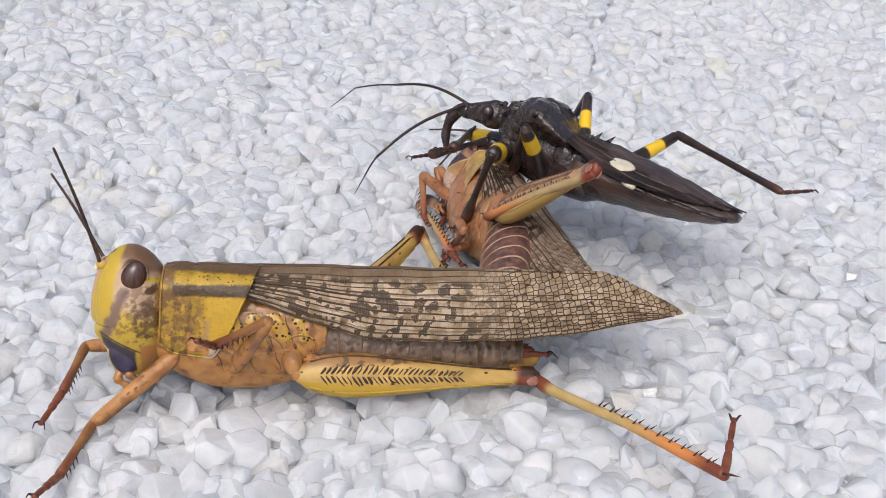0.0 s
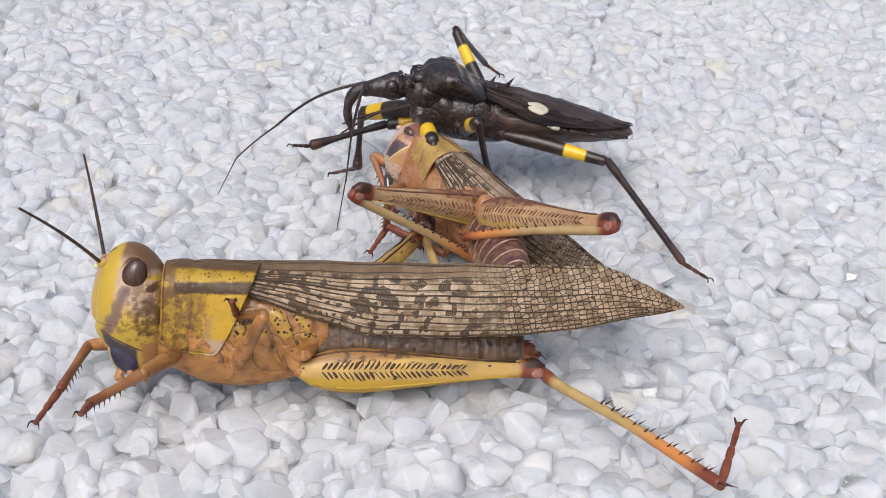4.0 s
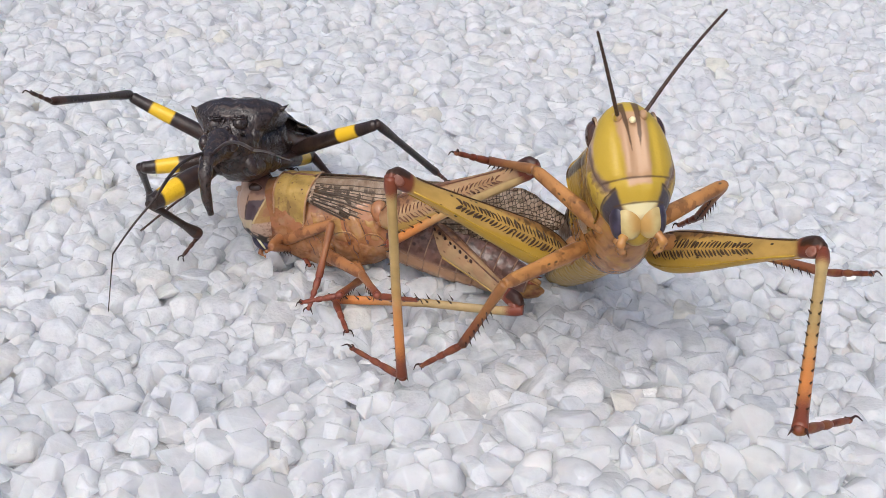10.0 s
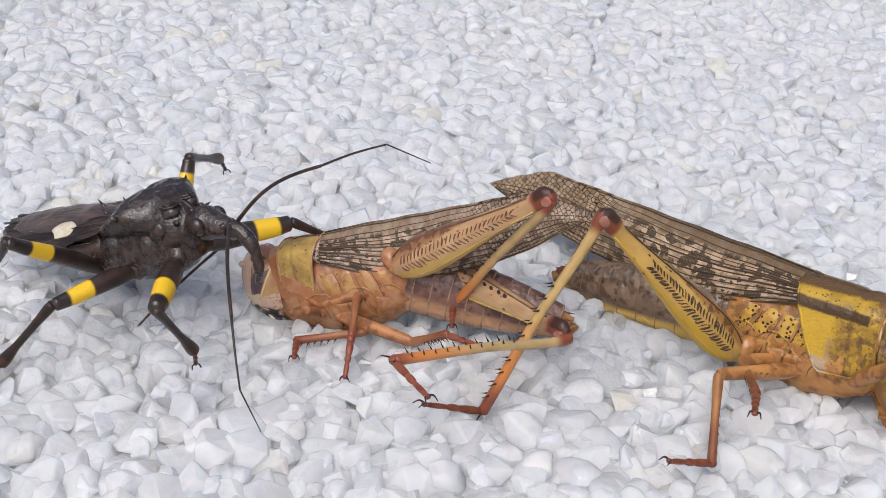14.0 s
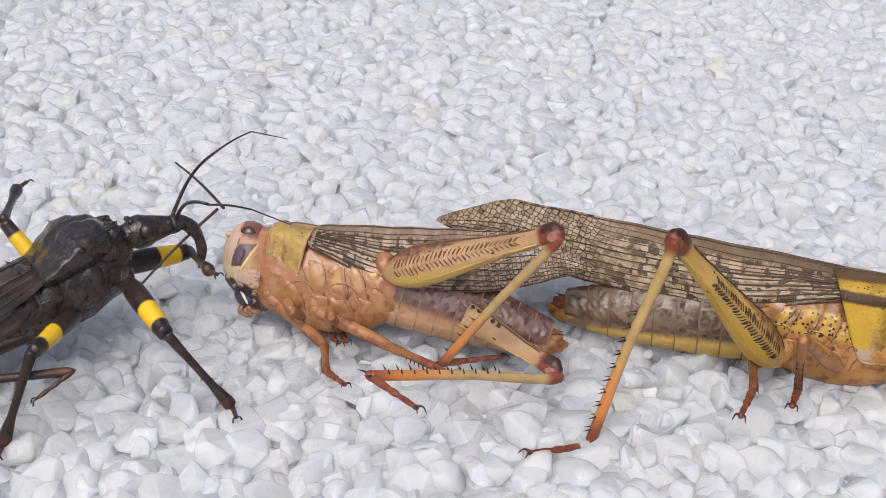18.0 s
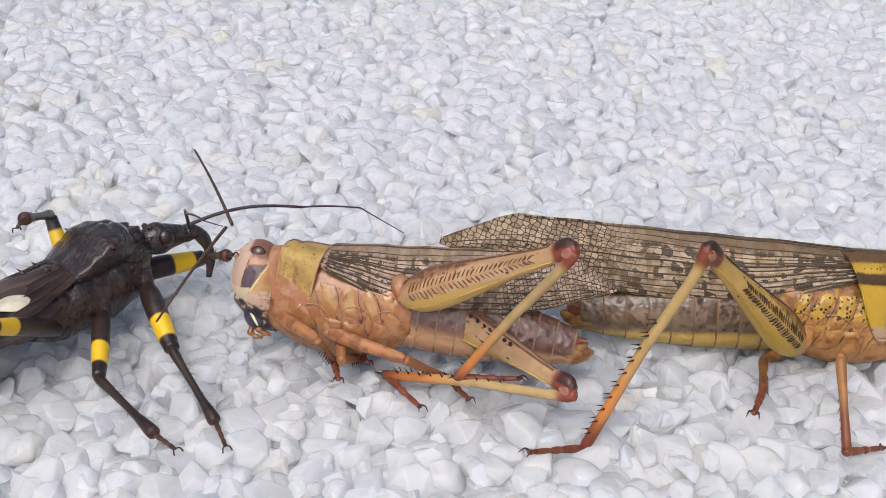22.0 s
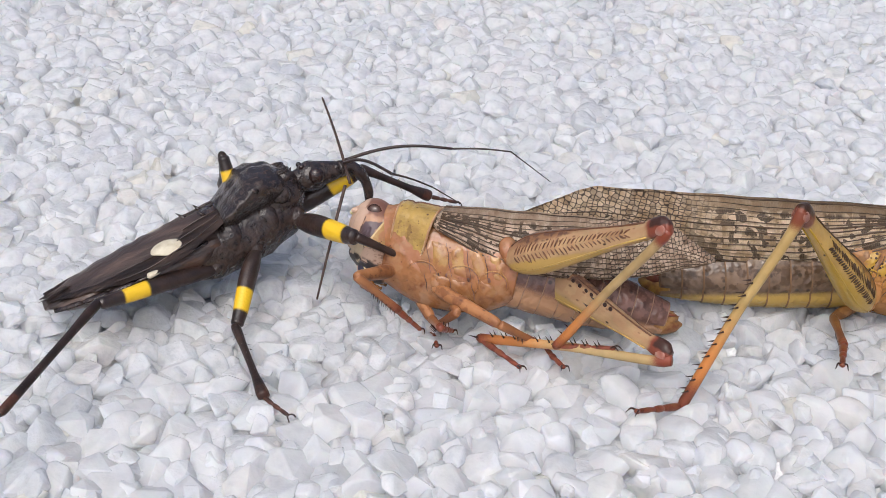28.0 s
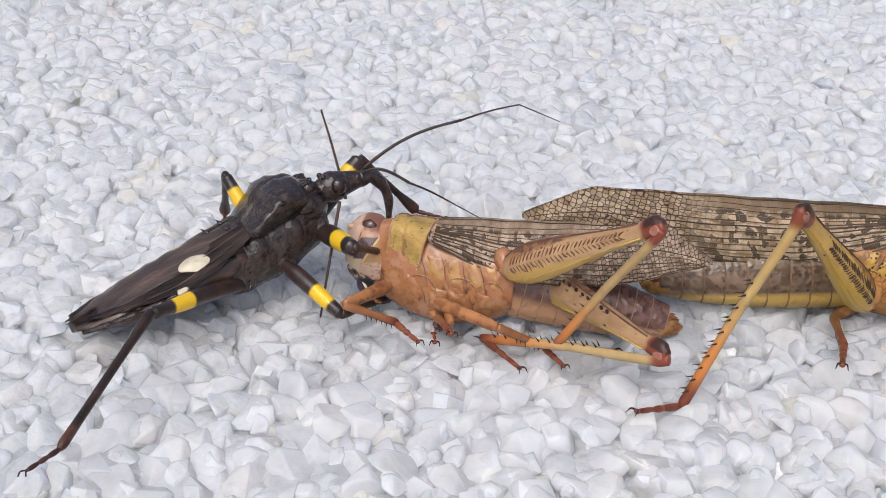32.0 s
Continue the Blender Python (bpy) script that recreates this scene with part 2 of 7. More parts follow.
bm = bmesh.new()
box(bm, (TRAY[0] - 3, TRAY[2] - 3, -12), (TRAY[1] + 3, TRAY[3] + 3, -9))
tray = part("tray", bm, tray_yellow)
tagged(tray, "shallow pale yellow plastic tray filled with white gravel", "tray")
for lo, hi in (((TRAY[0] - 3, TRAY[2] - 7, -9), (TRAY[1] + 3, TRAY[2], 0.6)), ((TRAY[0] - 3, TRAY[3], -9), (TRAY[1] + 3, TRAY[3] + 3, 0.6)),
               ((TRAY[0] - 3, TRAY[2], -9), (TRAY[0], TRAY[3], 0.6)), ((TRAY[1], TRAY[2], -9), (TRAY[1] + 3, TRAY[3], 0.6))):
    bm = bmesh.new()
    box(bm, lo, hi)
    for v in bm.verts:
        if v.co.y < 100:
            v.co.y -= SKEW * v.co.x
    bmesh.ops.bevel(bm, geom=bm.edges[:], offset=0.5, segments=2, affect="EDGES")
    part("rim", bm, tray_yellow, tray, "pale yellow rim of the tray")

bm = bmesh.new()
bmesh.ops.create_grid(bm, x_segments=60, y_segments=60, size=0.5, matrix=pose((TRAY[0] + TRAY[1]) / 2, (TRAY[2] + TRAY[3]) / 2 - 3, -1.9) @ Matrix.Diagonal((TRAY[1] - TRAY[0], TRAY[3] - TRAY[2] + 6, 1, 1)))
for v in bm.verts:
    v.co.z += 0.6 * noise.noise(v.co * 0.4)
ground = part("ground", bm, grit)
tagged(ground, "bed of white quartz gravel grains", "gravel", kind="structure")


def pebble_shape(rng, detail):
    """A broken quartz grain: the hull of a few points, its edges a little worn."""
    bm = bmesh.new()
    size = rng.uniform([0.95, 0.85, 0.6], [1.25, 1.08, 0.9])
    for _ in range(rng.integers(13, 20)):
        n = rng.normal(size=3)
        n /= np.linalg.norm(n)
        bm.verts.new(n * size * rng.uniform(0.86, 1.08))
    made = bmesh.ops.convex_hull(bm, input=bm.verts[:])
    bmesh.ops.delete(bm, geom=[g for g in made["geom_interior"] if isinstance(g, bmesh.types.BMVert)], context="VERTS")
    bmesh.ops.dissolve_limit(bm, angle_limit=0.26, verts=bm.verts[:], edges=bm.edges[:])
    bmesh.ops.bevel(bm, geom=bm.edges[:], offset=0.17, segments=3 if detail > 2 else 2, profile=0.5, affect="EDGES", clamp_overlap=True)
    bmesh.ops.triangulate(bm, faces=bm.faces[:])
    bm.verts.ensure_lookup_table()
    co = np.array([v.co for v in bm.verts])
    bm.verts.index_update()
    faces = np.array([[v.index for v in f.verts] for f in bm.faces])
    bm.free()
    return co, faces


def settle_turn(rng):
    """A free spin and some tilt."""
    return Euler((rng.uniform(-0.55, 0.55), rng.uniform(-0.55, 0.55), rng.uniform(0, 6.28)))


def scatter(rng, step, x0, x1, y0, y1):
    """Jittered hexagonal places."""
    rows = []
    y, odd = y0, 0
    while y < y1:
        x = x0 + (step / 2 if odd else 0)
        while x < x1:
            rows.append((x + rng.uniform(-0.36, 0.36) * step, y + rng.uniform(-0.36, 0.36) * step))
            x += step
        y += step * 0.866
        odd ^= 1
    return rows


def gravel():
    rng = np.random.default_rng(7)
    fine = [pebble_shape(rng, 3) for _ in range(22)]
    plain = [pebble_shape(rng, 2) for _ in range(22)]
    protos = []
    for co, faces in fine:
        me = bpy.data.meshes.new("pebble")
        me.from_pydata((co * MM).tolist(), [], faces.tolist())
        me.materials.append(quartz)
        protos.append(me)
    grains = []
    for x, y in scatter(rng, 3.15, TRAY[0] + 40, TRAY[1] - 40, TRAY[2] - 3, 300):
        r = rng.uniform(1.55, 2.75)
        grains.append((x, y, 0.35 - 0.6 * r + rng.uniform(-0.3, 0.25), r))
    for x, y in scatter(rng, 3.0, TRAY[0] + 40, TRAY[1] - 40, TRAY[2] - 3, 300):
        grains.append((x, y, rng.uniform(-2.0, -1.7), rng.uniform(1.9, 2.5)))
    for x, y in scatter(rng, 4.2, TRAY[0] + 40, TRAY[1] - 40, TRAY[2] - 3, 300):
        r = rng.uniform(0.9, 1.5)
        grains.append((x, y, rng.uniform(-0.75, -0.35), r))
    grains = [g for g in grains if g[1] > TRAY[2] - SKEW * g[0] + 0.55 * g[3]]
    single, verts, polys, base = 0, [], [], 0
    for x, y, z, r in grains:
        if single < 300 and z > -1.68 and y < 86 and -40 < x < 42:
            ob = new("pebble", protos[rng.integers(len(protos))])
            ob.parent = ground
            ob.matrix_basis = Matrix.LocRotScale((x * MM, y * MM, z * MM), settle_turn(rng), (r, r, r))
            single += 1
            continue
        near = y < 140 and abs(x) < 62 and z > -1.68
        co, faces = (fine if near else plain)[rng.integers(22)]
        verts.append((co @ np.array(settle_turn(rng).to_matrix()).T * r + np.array([x, y, z])) * MM)
        polys.append(faces + base)
        base += len(co)
    v, f = np.concatenate(verts), np.concatenate(polys)
    me = bpy.data.meshes.new("gravel")
    me.vertices.add(len(v))
    me.vertices.foreach_set("co", v.ravel())
    me.loops.add(f.size)
    me.loops.foreach_set("vertex_index", f.ravel())
    me.polygons.add(len(f))
    me.polygons.foreach_set("loop_start", np.arange(0, f.size, 3))
    me.polygons.foreach_set("use_smooth", np.zeros(len(f), dtype=bool))
    me.update(calc_edges=True)
    me.materials.append(quartz)
    tagged(new("gravel", me), "loose white translucent quartz gravel in a tray", "gravel", kind="stuff")


gravel()


# ---- locusts ----
def netted(name, ground_stops, vein, spot, spot_amount):
    """Forewing skin: pale parchment ground, dark brown blotches in rows between the long veins, fine cross veins, and a dark net towards the tip.
    UV in metres: x from the hinge, y from the upper edge (0) to the lower (5 mm)."""
    m = material(name, ground_stops, size=1.3, rough=0.34, uv=True, spread=(0.35, 0.65), spec=0.45, detail=6)
    nt = m.node_tree
    b = nt.nodes["Principled BSDF"]
    mp = next(n for n in nt.nodes if n.type == "MAPPING")

    def ranged(source, lo, hi, to0=0.0, to1=1.0):
        r = nt.nodes.new("ShaderNodeMapRange")
        socket(r, "From Min", lo)
        socket(r, "From Max", hi)
        socket(r, "To Min", to0)
        socket(r, "To Max", to1)
        nt.links.new(source, r.inputs["Value"])
        return r.outputs["Result"]

    def maths(op, x, y):
        k = nt.nodes.new("ShaderNodeMath")
        k.operation = op
        for q, v in ((0, x), (1, y)):
            if isinstance(v, (int, float)):
                k.inputs[q].default_value = v
            else:
                nt.links.new(v, k.inputs[q])
        return k.outputs["Value"]

    def over(colour, fac):
        mx = nt.nodes.new("ShaderNodeMix")
        mx.data_type = "RGBA"
        nt.links.new(fac, mx.inputs["Factor"])
        nt.links.new(b.inputs["Base Color"].links[0].from_socket, mx.inputs["A"])
        mx.inputs["B"].default_value = (*colour, 1)
        nt.links.new(mx.outputs["Result"], b.inputs["Base Color"])

    def noise_at(vector, size, detail=2.0):
        n = nt.nodes.new("ShaderNodeTexNoise")
        socket(n, "Scale", 1.0 / (size * MM))
        socket(n, "Detail", detail)
        nt.links.new(vector, n.inputs["Vector"])
        return n

    def mapped(vector, scale, turn=0.0, shift=(0, 0, 0)):
        k = nt.nodes.new("ShaderNodeMapping")
        k.inputs["Scale"].default_value = scale
        k.inputs["Rotation"].default_value = (0, 0, turn)
        k.inputs["Location"].default_value = shift
        nt.links.new(vector, k.inputs["Vector"])
        return k.outputs["Vector"]

    def cells(vector, size, feature, loose):
        k = nt.nodes.new("ShaderNodeTexVoronoi")
        k.feature = feature
        socket(k, "Scale", 1.0 / (size * MM))
        socket(k, "Randomness", loose)
        nt.links.new(vector, k.inputs["Vector"])
        return k

    off = nt.nodes.new("ShaderNodeVectorMath")
    off.operation = "MULTIPLY_ADD"
    off.inputs[1].default_value = (0.5 * MM, 0.3 * MM, 0)
    nt.links.new(noise_at(mp.outputs["Vector"], 1.3).outputs["Color"], off.inputs[0])
    nt.links.new(mp.outputs["Vector"], off.inputs[2])
    wavy = off.outputs["Vector"]
    sep = nt.nodes.new("ShaderNodeSeparateXYZ")
    nt.links.new(wavy, sep.inputs["Vector"])
    x, y = sep.outputs["X"], sep.outputs["Y"]
    edge_x = maths("ADD", x, maths("MULTIPLY", noise_at(mp.outputs["Vector"], 3.0).outputs["Fac"], 7 * MM))
    tip = ranged(edge_x, 23.5 * MM, 29 * MM)
    fore = ranged(edge_x, 23.5 * MM, 29 * MM, 1.0, 0.0)
    # brown tint along the upper field near the hinge
    upper = maths("MULTIPLY", ranged(y, 0.9 * MM, 1.5 * MM, 1.0, 0.0), ranged(x, 16 * MM, 27 * MM, 1.0, 0.0))
    over((0.17, 0.10, 0.048), maths("MULTIPLY", upper, 0.7 if name == "ripe_wing" else 0.25))
    # fine pale cross veins near the hinge
    hatch = cells(mapped(wavy, (1.0, 0.32, 1)), 0.17, "DISTANCE_TO_EDGE", 0.35)
    over((0.10, 0.065, 0.035), maths("MULTIPLY", maths("MULTIPLY", ranged(hatch.outputs["Distance"], 0.05, 0.14, 1.0, 0.0), fore), 0.3))
    # blotches in rows
    groups = noise_at(mapped(mp.outputs["Vector"], (1, 0.45, 1)), 2.4)
    patch = cells(mapped(wavy, (0.8, 1.0, 1)), 0.47, "F1", 0.7)
    tone = nt.nodes.new("ShaderNodeSeparateXYZ")
    nt.links.new(patch.outputs["Color"], tone.inputs["Vector"])
    lum = maths("ADD", tone.outputs["X"], maths("MULTIPLY", groups.outputs["Fac"], 0.7))
    field = maths("MULTIPLY", ranged(y, 0.85 * MM, 1.15 * MM), fore)
    blot = maths("MULTIPLY", ranged(lum, 0.86 + spot_amount, 0.89 + spot_amount), field)
    over(spot, maths("MULTIPLY", blot, 0.93))
    pale = maths("MULTIPLY", ranged(lum, 0.58, 0.62, 1.0, 0.0), field)
    over(tuple(min(1.0, c * 1.22) for c in ground_stops[-1]), maths("MULTIPLY", pale, 0.5))
    over(tuple(min(1.0, c * 0.9) for c in ground_stops[1]), maths("MULTIPLY", maths("MULTIPLY", blot, ranged(hatch.outputs["Distance"], 0.03, 0.09, 1.0, 0.0)), 0.5))
    # long veins as fine dark lines, densest along the lower edge
    for step, lo, hi, share in ((0.8, 0.7, 0.95, 0.32), (0.3, 4.1, 4.4, 0.6)):
        saw = maths("FRACT", maths("DIVIDE", y, step * MM), 0.0)
        line = maths("MULTIPLY", ranged(maths("ABSOLUTE", maths("SUBTRACT", saw, 0.5), 0.0), 0.05, 0.11, 1.0, 0.0), ranged(y, lo * MM, hi * MM))
        over(tuple(c * 0.9 for c in spot), maths("MULTIPLY", maths("MULTIPLY", line, ranged(x, 24 * MM, 34 * MM, 1.0, 0.35)), share))
    # dark net towards the tip, the odd cell clouded
    at = mapped(mp.outputs["Vector"], (0.8, 1.0, 1), 0.3)
    net = cells(at, 0.43, "DISTANCE_TO_EDGE", 0.42)
    cell = cells(at, 0.43, "F1", 0.42)
    cloud = maths("ADD", cell.outputs["Color"], maths("MULTIPLY", groups.outputs["Fac"], 0.9))
    over(tuple(c * 2.6 for c in spot), maths("MULTIPLY", ranged(cloud, 1.02, 1.1), maths("MULTIPLY", tip, 0.45)))
    lines = maths("MULTIPLY", ranged(net.outputs["Distance"], 0.045, 0.10, 1.0, 0.0), tip)
    over(vein, maths("MULTIPLY", lines, 0.97))
    bp = nt.nodes.new("ShaderNodeBump")
    socket(bp, "Strength", 0.7)
    socket(bp, "Distance", 0.00008)
    nt.links.new(maths("ADD", lines, maths("MULTIPLY", hatch.outputs["Distance"], maths("MULTIPLY", fore, -1.2))), bp.inputs["Height"])
    nt.links.new(bp.outputs["Normal"], b.inputs["Normal"])
    return m


def palette(tag, skin, shade, yellow, brown, abdomen, belly, red, wing_ground, face):
    p = {}
    p["yellow"] = spotted(material(tag + "_yellow", [tuple(c * 0.75 for c in yellow), yellow, tuple(min(1, c * 1.1) for c in yellow)], size=1.6, rough=0.4, bump=0.35, fine=0.3, sub=0.1), shade, 0.7, 0.12, 0.05)
    dim = lambda c, k: tuple(min(1.0, q * k) for q in c)
    blend = lambda c, d, k: tuple(q + (r - q) * k for q, r in zip(c, d))
    unit = p["unit"] = MM if tag == "ripe" else MM * 0.93
    mauve = blend(brown, (0.22, 0.15, 0.14), 0.6)
    gena = blend(skin, (0.42, 0.34, 0.25), 0.6) if tag == "ripe" else blend(skin, (0.42, 0.27, 0.19), 0.5)
    hd = p["head"] = material(tag + "_head", [dim(gena, 0.7), gena, dim(gena, 1.2)], size=1.6, rough=0.36, bump=0.25, fine=0.35, sub=0.1, detail=6)
    zone(hd, [(-1, 0, 0, 12.9), (0, 0, 1, -2.55)], dim(brown, 1.5), 0.8, 0.5, unit, 0.9)
    zone(hd, [(0, 0, 1, -3.5 if tag == "ripe" else -2.9)], dim(brown, 1.6), 0.7, 0.4, unit, 0.9)
    zone(hd, [(-1, 0, 0, 11.9), (0, 0, 1, -1.95), (0, 0, -1, 2.3)], face, 0.2, 0.15, unit)
    zone(hd, [(-1, 0, 0, 11.9), (0, 0, 1, -1.1), (0, 0, -1, 1.85)], dim(brown, 0.6), 0.2, 0.3, unit, 1.0, (0.7, 0.5))
    zone(hd, [(0.55, 0, -1, -7.35), (-1, 0, 0, 14.4)], face, 1.2, 0.7, unit, 0.95)
    zone(hd, [(0.3, 0, -1, -3.3), (-1, 0, 0, 12.9), (0, 0, 1, 3.2)], dim(brown, 1.3), 0.8, 0.5, unit, 0.6, (0.5, 0.52), 0.5)
    zone(hd, [(1, 0, 0.12, -14.15)], face, 0.4, 0.25, unit)
    zone(hd, [(0, -1, 0.05, 0.85), (1, 0, 0, -14.2), (0, 0, 1, 2.2), (0, 0, -1, 3.4)], blend(skin, (0.46, 0.31, 0.22), 0.7), 0.3, 0.15, unit, 0.9)
    zone(hd, [(0, 1, 0, -0.26), (0, -1, 0.11, 0.27), (1, 0, 0, -14.2), (0, 0, 1, -0.2)], dim(brown, 0.9), 0.12, 0.08, unit, 0.9)
    zone(hd, [(1, 0, 0.35, -13.3), (-1, 0, -0.35, 14.05), (0, 0, 1, 2.4), (0, 0, -1, 1.5)], mauve, 0.35, 0.35, unit, 0.9)
    zone(hd, [(0.5, 0, -1, -9.75), (-1, 0, 0.28, 15.6), (1, 0, 0, -12.4), (0, 1, 0, -1.05)], (0.035, 0.032, 0.055), 0.3, 0.15, unit, 0.96)
    zone(hd, [(1, 0, -0.28, -15.6), (0, 0, -1, -3.35)], (0.70, 0.64, 0.38) if tag == "ripe" else (0.62, 0.44, 0.36), 0.25, 0.1, unit)
    for lo, hi in ((-1.72, -1.6), (-3.42, -3.3)):
        zone(hd, [(0, 0, 1, -lo), (0, 0, -1, hi), (1, 0, 0, -14.2)], dim(brown, 0.9), 0.12, 0.06, unit, 0.8)
    zone(hd, [(0.5, 0, -1, -9.6), (-0.5, 0, 1, 9.75), (-1, 0, 0.28, 15.6), (0, 1, 0, -1.05)], dim(brown, 0.6), 0.12, 0.05, unit, 0.9)
    zone(hd, [(-1, 0, 0, 11.2), (0, 0, -1, 1.8)], blend(skin, face, 0.5), 0.5, 0.4, unit, 0.9)
    zone(hd, [(-1, 0, 0, 12.1), (0, 0, -1, -3.0)], dim(skin, 0.9), 0.4, 0.3, unit, 0.95)
    if tag == "rosy":
        zone(hd, [(-1, 0, -0.55, 12.9), (0, 0, 1, 0.9), (0, 0, -1, 2.3)], (0.36, 0.21, 0.065), 0.25, 0.3, unit, 0.85)
        zone(hd, [(-1, 0, -0.55, 12.3), (0, 0, 1, 0.2), (0, 0, -1, 2.3)], (0.30, 0.12, 0.06), 0.4, 0.6, unit, 0.7, (1.2, 0.48))
        zone(hd, [(1, 0, 0.55, -12.95), (-1, 0, -0.25, 14.3), (0, 0, 1, 2.8), (0, 0, -1, 2.0)], (0.075, 0.05, 0.062), 0.22, 0.35, unit, 0.95)
        zone(hd, [(1, 0, 0.55, -12.75), (-1, 0, -0.55, 12.95), (0, 0, 1, 1.0), (0, 0, -1, 2.0)], (0.55, 0.42, 0.20), 0.1, 0.1, unit, 0.9)
        zone(hd, [(1, 0, 0.25, -14.3), (0, 0, 1, 0.6), (0, 0, -1, 3.6)], (0.46, 0.32, 0.24), 0.3, 0.3, unit, 0.8)
        zone(hd, [(1, 0, 0.25, -14.2), (-1, 0, -0.25, 14.34), (0, 0, 1, 1.0), (0, 0, -1, 2.6)], (0.05, 0.028, 0.024), 0.1, 0.15, unit, 0.85)
        zone(hd, [(1, 0, 0.25, -13.3), (0, 0, 1, 3.3), (0, 0, -1, -0.6)], (0.56, 0.45, 0.30), 0.25, 0.2, unit, 0.9)
        zone(hd, [(0.5, 0, -1, -9.2), (1, 0, 0, -11.8)], (0.02, 0.016, 0.018), 0.4, 0.25, unit, 0.95, (0.9, 0.42))
    else:
        zone(hd, [(-1, 0, -0.35, 13.4), (0, 0, 1, 2.2), (0, 0, -1, 2.4)], dim(brown, 1.2), 0.5, 0.5, unit, 0.55, (0.45, 0.5), 0.5)
        zone(hd, [(-1, 0, 0, 12.6), (0, 0, 1, 2.4), (0, 0, -1, 0.6)], dim(brown, 0.9), 0.3, 0.4, unit, 0.75, (0.8, 0.53), 0.5)
    sh = p["shield"] = spotted(material(tag + "_shield", [dim(yellow, 0.55), dim(yellow, 0.85), yellow], size=1.3, rough=0.3, bump=0.5, fine=0.4, sub=0.04, detail=6, spec=0.24), dim(brown, 0.8), 0.8, 0.13, 0.05)
    spotted(sh, dim(brown, 0.7), 0.42, 0.2 if tag == "ripe" else 0.12, 0.05, 0.3)
    zone(sh, [(1, 0, 0, -6.6), (0, 0, -1, 1.9)], dim(blend(yellow, brown, 0.45), 1.0), 0.7, 0.5, unit, 0.8, (0.9, 0.47))
    if tag == "ripe":
        zone(sh, [(-1, 0, 0, 6.3), (0, 0, -1, 2.0)], dim(yellow, 1.15), 0.5, 0.3, unit, 0.75)
        zone(sh, [(-1, 0, 0, 6.5), (1, 0, 0, -5.9), (0, 0, -1, 0.0), (0, 0, 1, 2.4)], (0.24, 0.15, 0.11), 0.5, 0.5, unit, 0.6)
        zone(sh, [(-1, 0, 0, 6.4), (0, 0, -1, -2.1)], (0.36, 0.27, 0.22), 0.5, 0.3, unit, 0.8)
        zone(sh, [(0.06, 0, 1, -2.35), (-0.06, 0, -1, 3.35), (-1, 0, 0, 9.3)], dim(brown, 0.55), 0.25, 0.15, unit, 0.97)
        zone(sh, [(1, 0, 0, -6.6), (0, 0, -1, 1.9), (0, 0, 1, 3.2)], dim(brown, 1.8), 0.5, 0.6, unit, 0.6, (0.55, 0.5), 0.5)
        zone(sh, [(0, 0, 1, -3.9)], dim(brown, 1.0), 0.25, 0.12, unit, 0.92)
        zone(sh, [(1, 0, 0, -7.0), (0, 0, -1, 1.4)], dim(brown, 1.3), 0.5, 0.4, unit, 0.75, (0.75, 0.55), 0.5)
        zone(sh, [(1, 0, 0, -9.2), (0, 0, 1, -1.2)], dim(brown, 1.5), 0.6, 0.5, unit, 0.85, (1.1, 0.44))
        zone(sh, [(1, 0, 0, -10.2)], dim(blend(yellow, skin, 0.6), 0.8), 0.3, 0.2, unit, 0.8)
    for x0, w in ((7.75, 0.10), (8.95, 0.08)):
        zone(sh, [(1, 0, 0.05, -x0 + w), (-1, 0, -0.05, x0 + w), (0, 0, -1, 1.8)], dim(brown, 0.9), 0.16, 0.5, unit, 0.5)
    th = p["thorax"] = material(tag + "_thorax", [dim(shade, 0.9), dim(skin, 0.85), skin, blend(skin, yellow, 0.3)], size=1.5, rough=0.25, bump=0.55 if tag == "ripe" else 0.25, fine=0.9, detail=7, spread=(0.3, 0.66), ridged=True, spec=0.45)
    spotted(th, dim(shade, 0.7), 0.9, 0.09, 0.05)
    if tag == "ripe":
        zone(th, [(0, 0, 1, 1.2), (-1, 0, 0, 6.2)], dim(brown, 1.5), 0.7, 0.6, unit, 0.5, (1.0, 0.5), 0.5)
        zone(th, [(0, 0, 1, 3.2)], dim(brown, 1.5), 0.6, 0.5, unit, 0.5, (0.6, 0.56), 0.5)
    else:
        zone(th, [(0, 0, 1, 9)], dim(shade, 0.8), 0.3, 0.3, unit, 0.4, (1.6, 0.52), 0.8)
        zone(th, [(0, 0, 1, 9)], blend(skin, (0.55, 0.38, 0.24), 0.6), 0.3, 0.3, unit, 0.3, (2.2, 0.52), 0.8)
        zone(th, [(0, 0, 1, 2.5)], blend(skin, (0.36, 0.13, 0.08), 0.5), 0.6, 0.5, unit, 0.5, (1.3, 0.5), 0.5)
    pl = p["pleuron"] = spotted(material(tag + "_pleuron", [dim(skin, 0.75), blend(skin, yellow, 0.75 if tag == "ripe" else 0.2), blend(skin, yellow, 0.9 if tag == "ripe" else 0.25)], size=1.2, rough=0.25, bump=0.5 if tag == "ripe" else 0.2, fine=0.7, detail=6, ridged=True, spec=0.45), dim(brown, 0.45 if tag == "ripe" else 1.6), 0.42, 0.33 if tag == "ripe" else 0.10, 0.05)
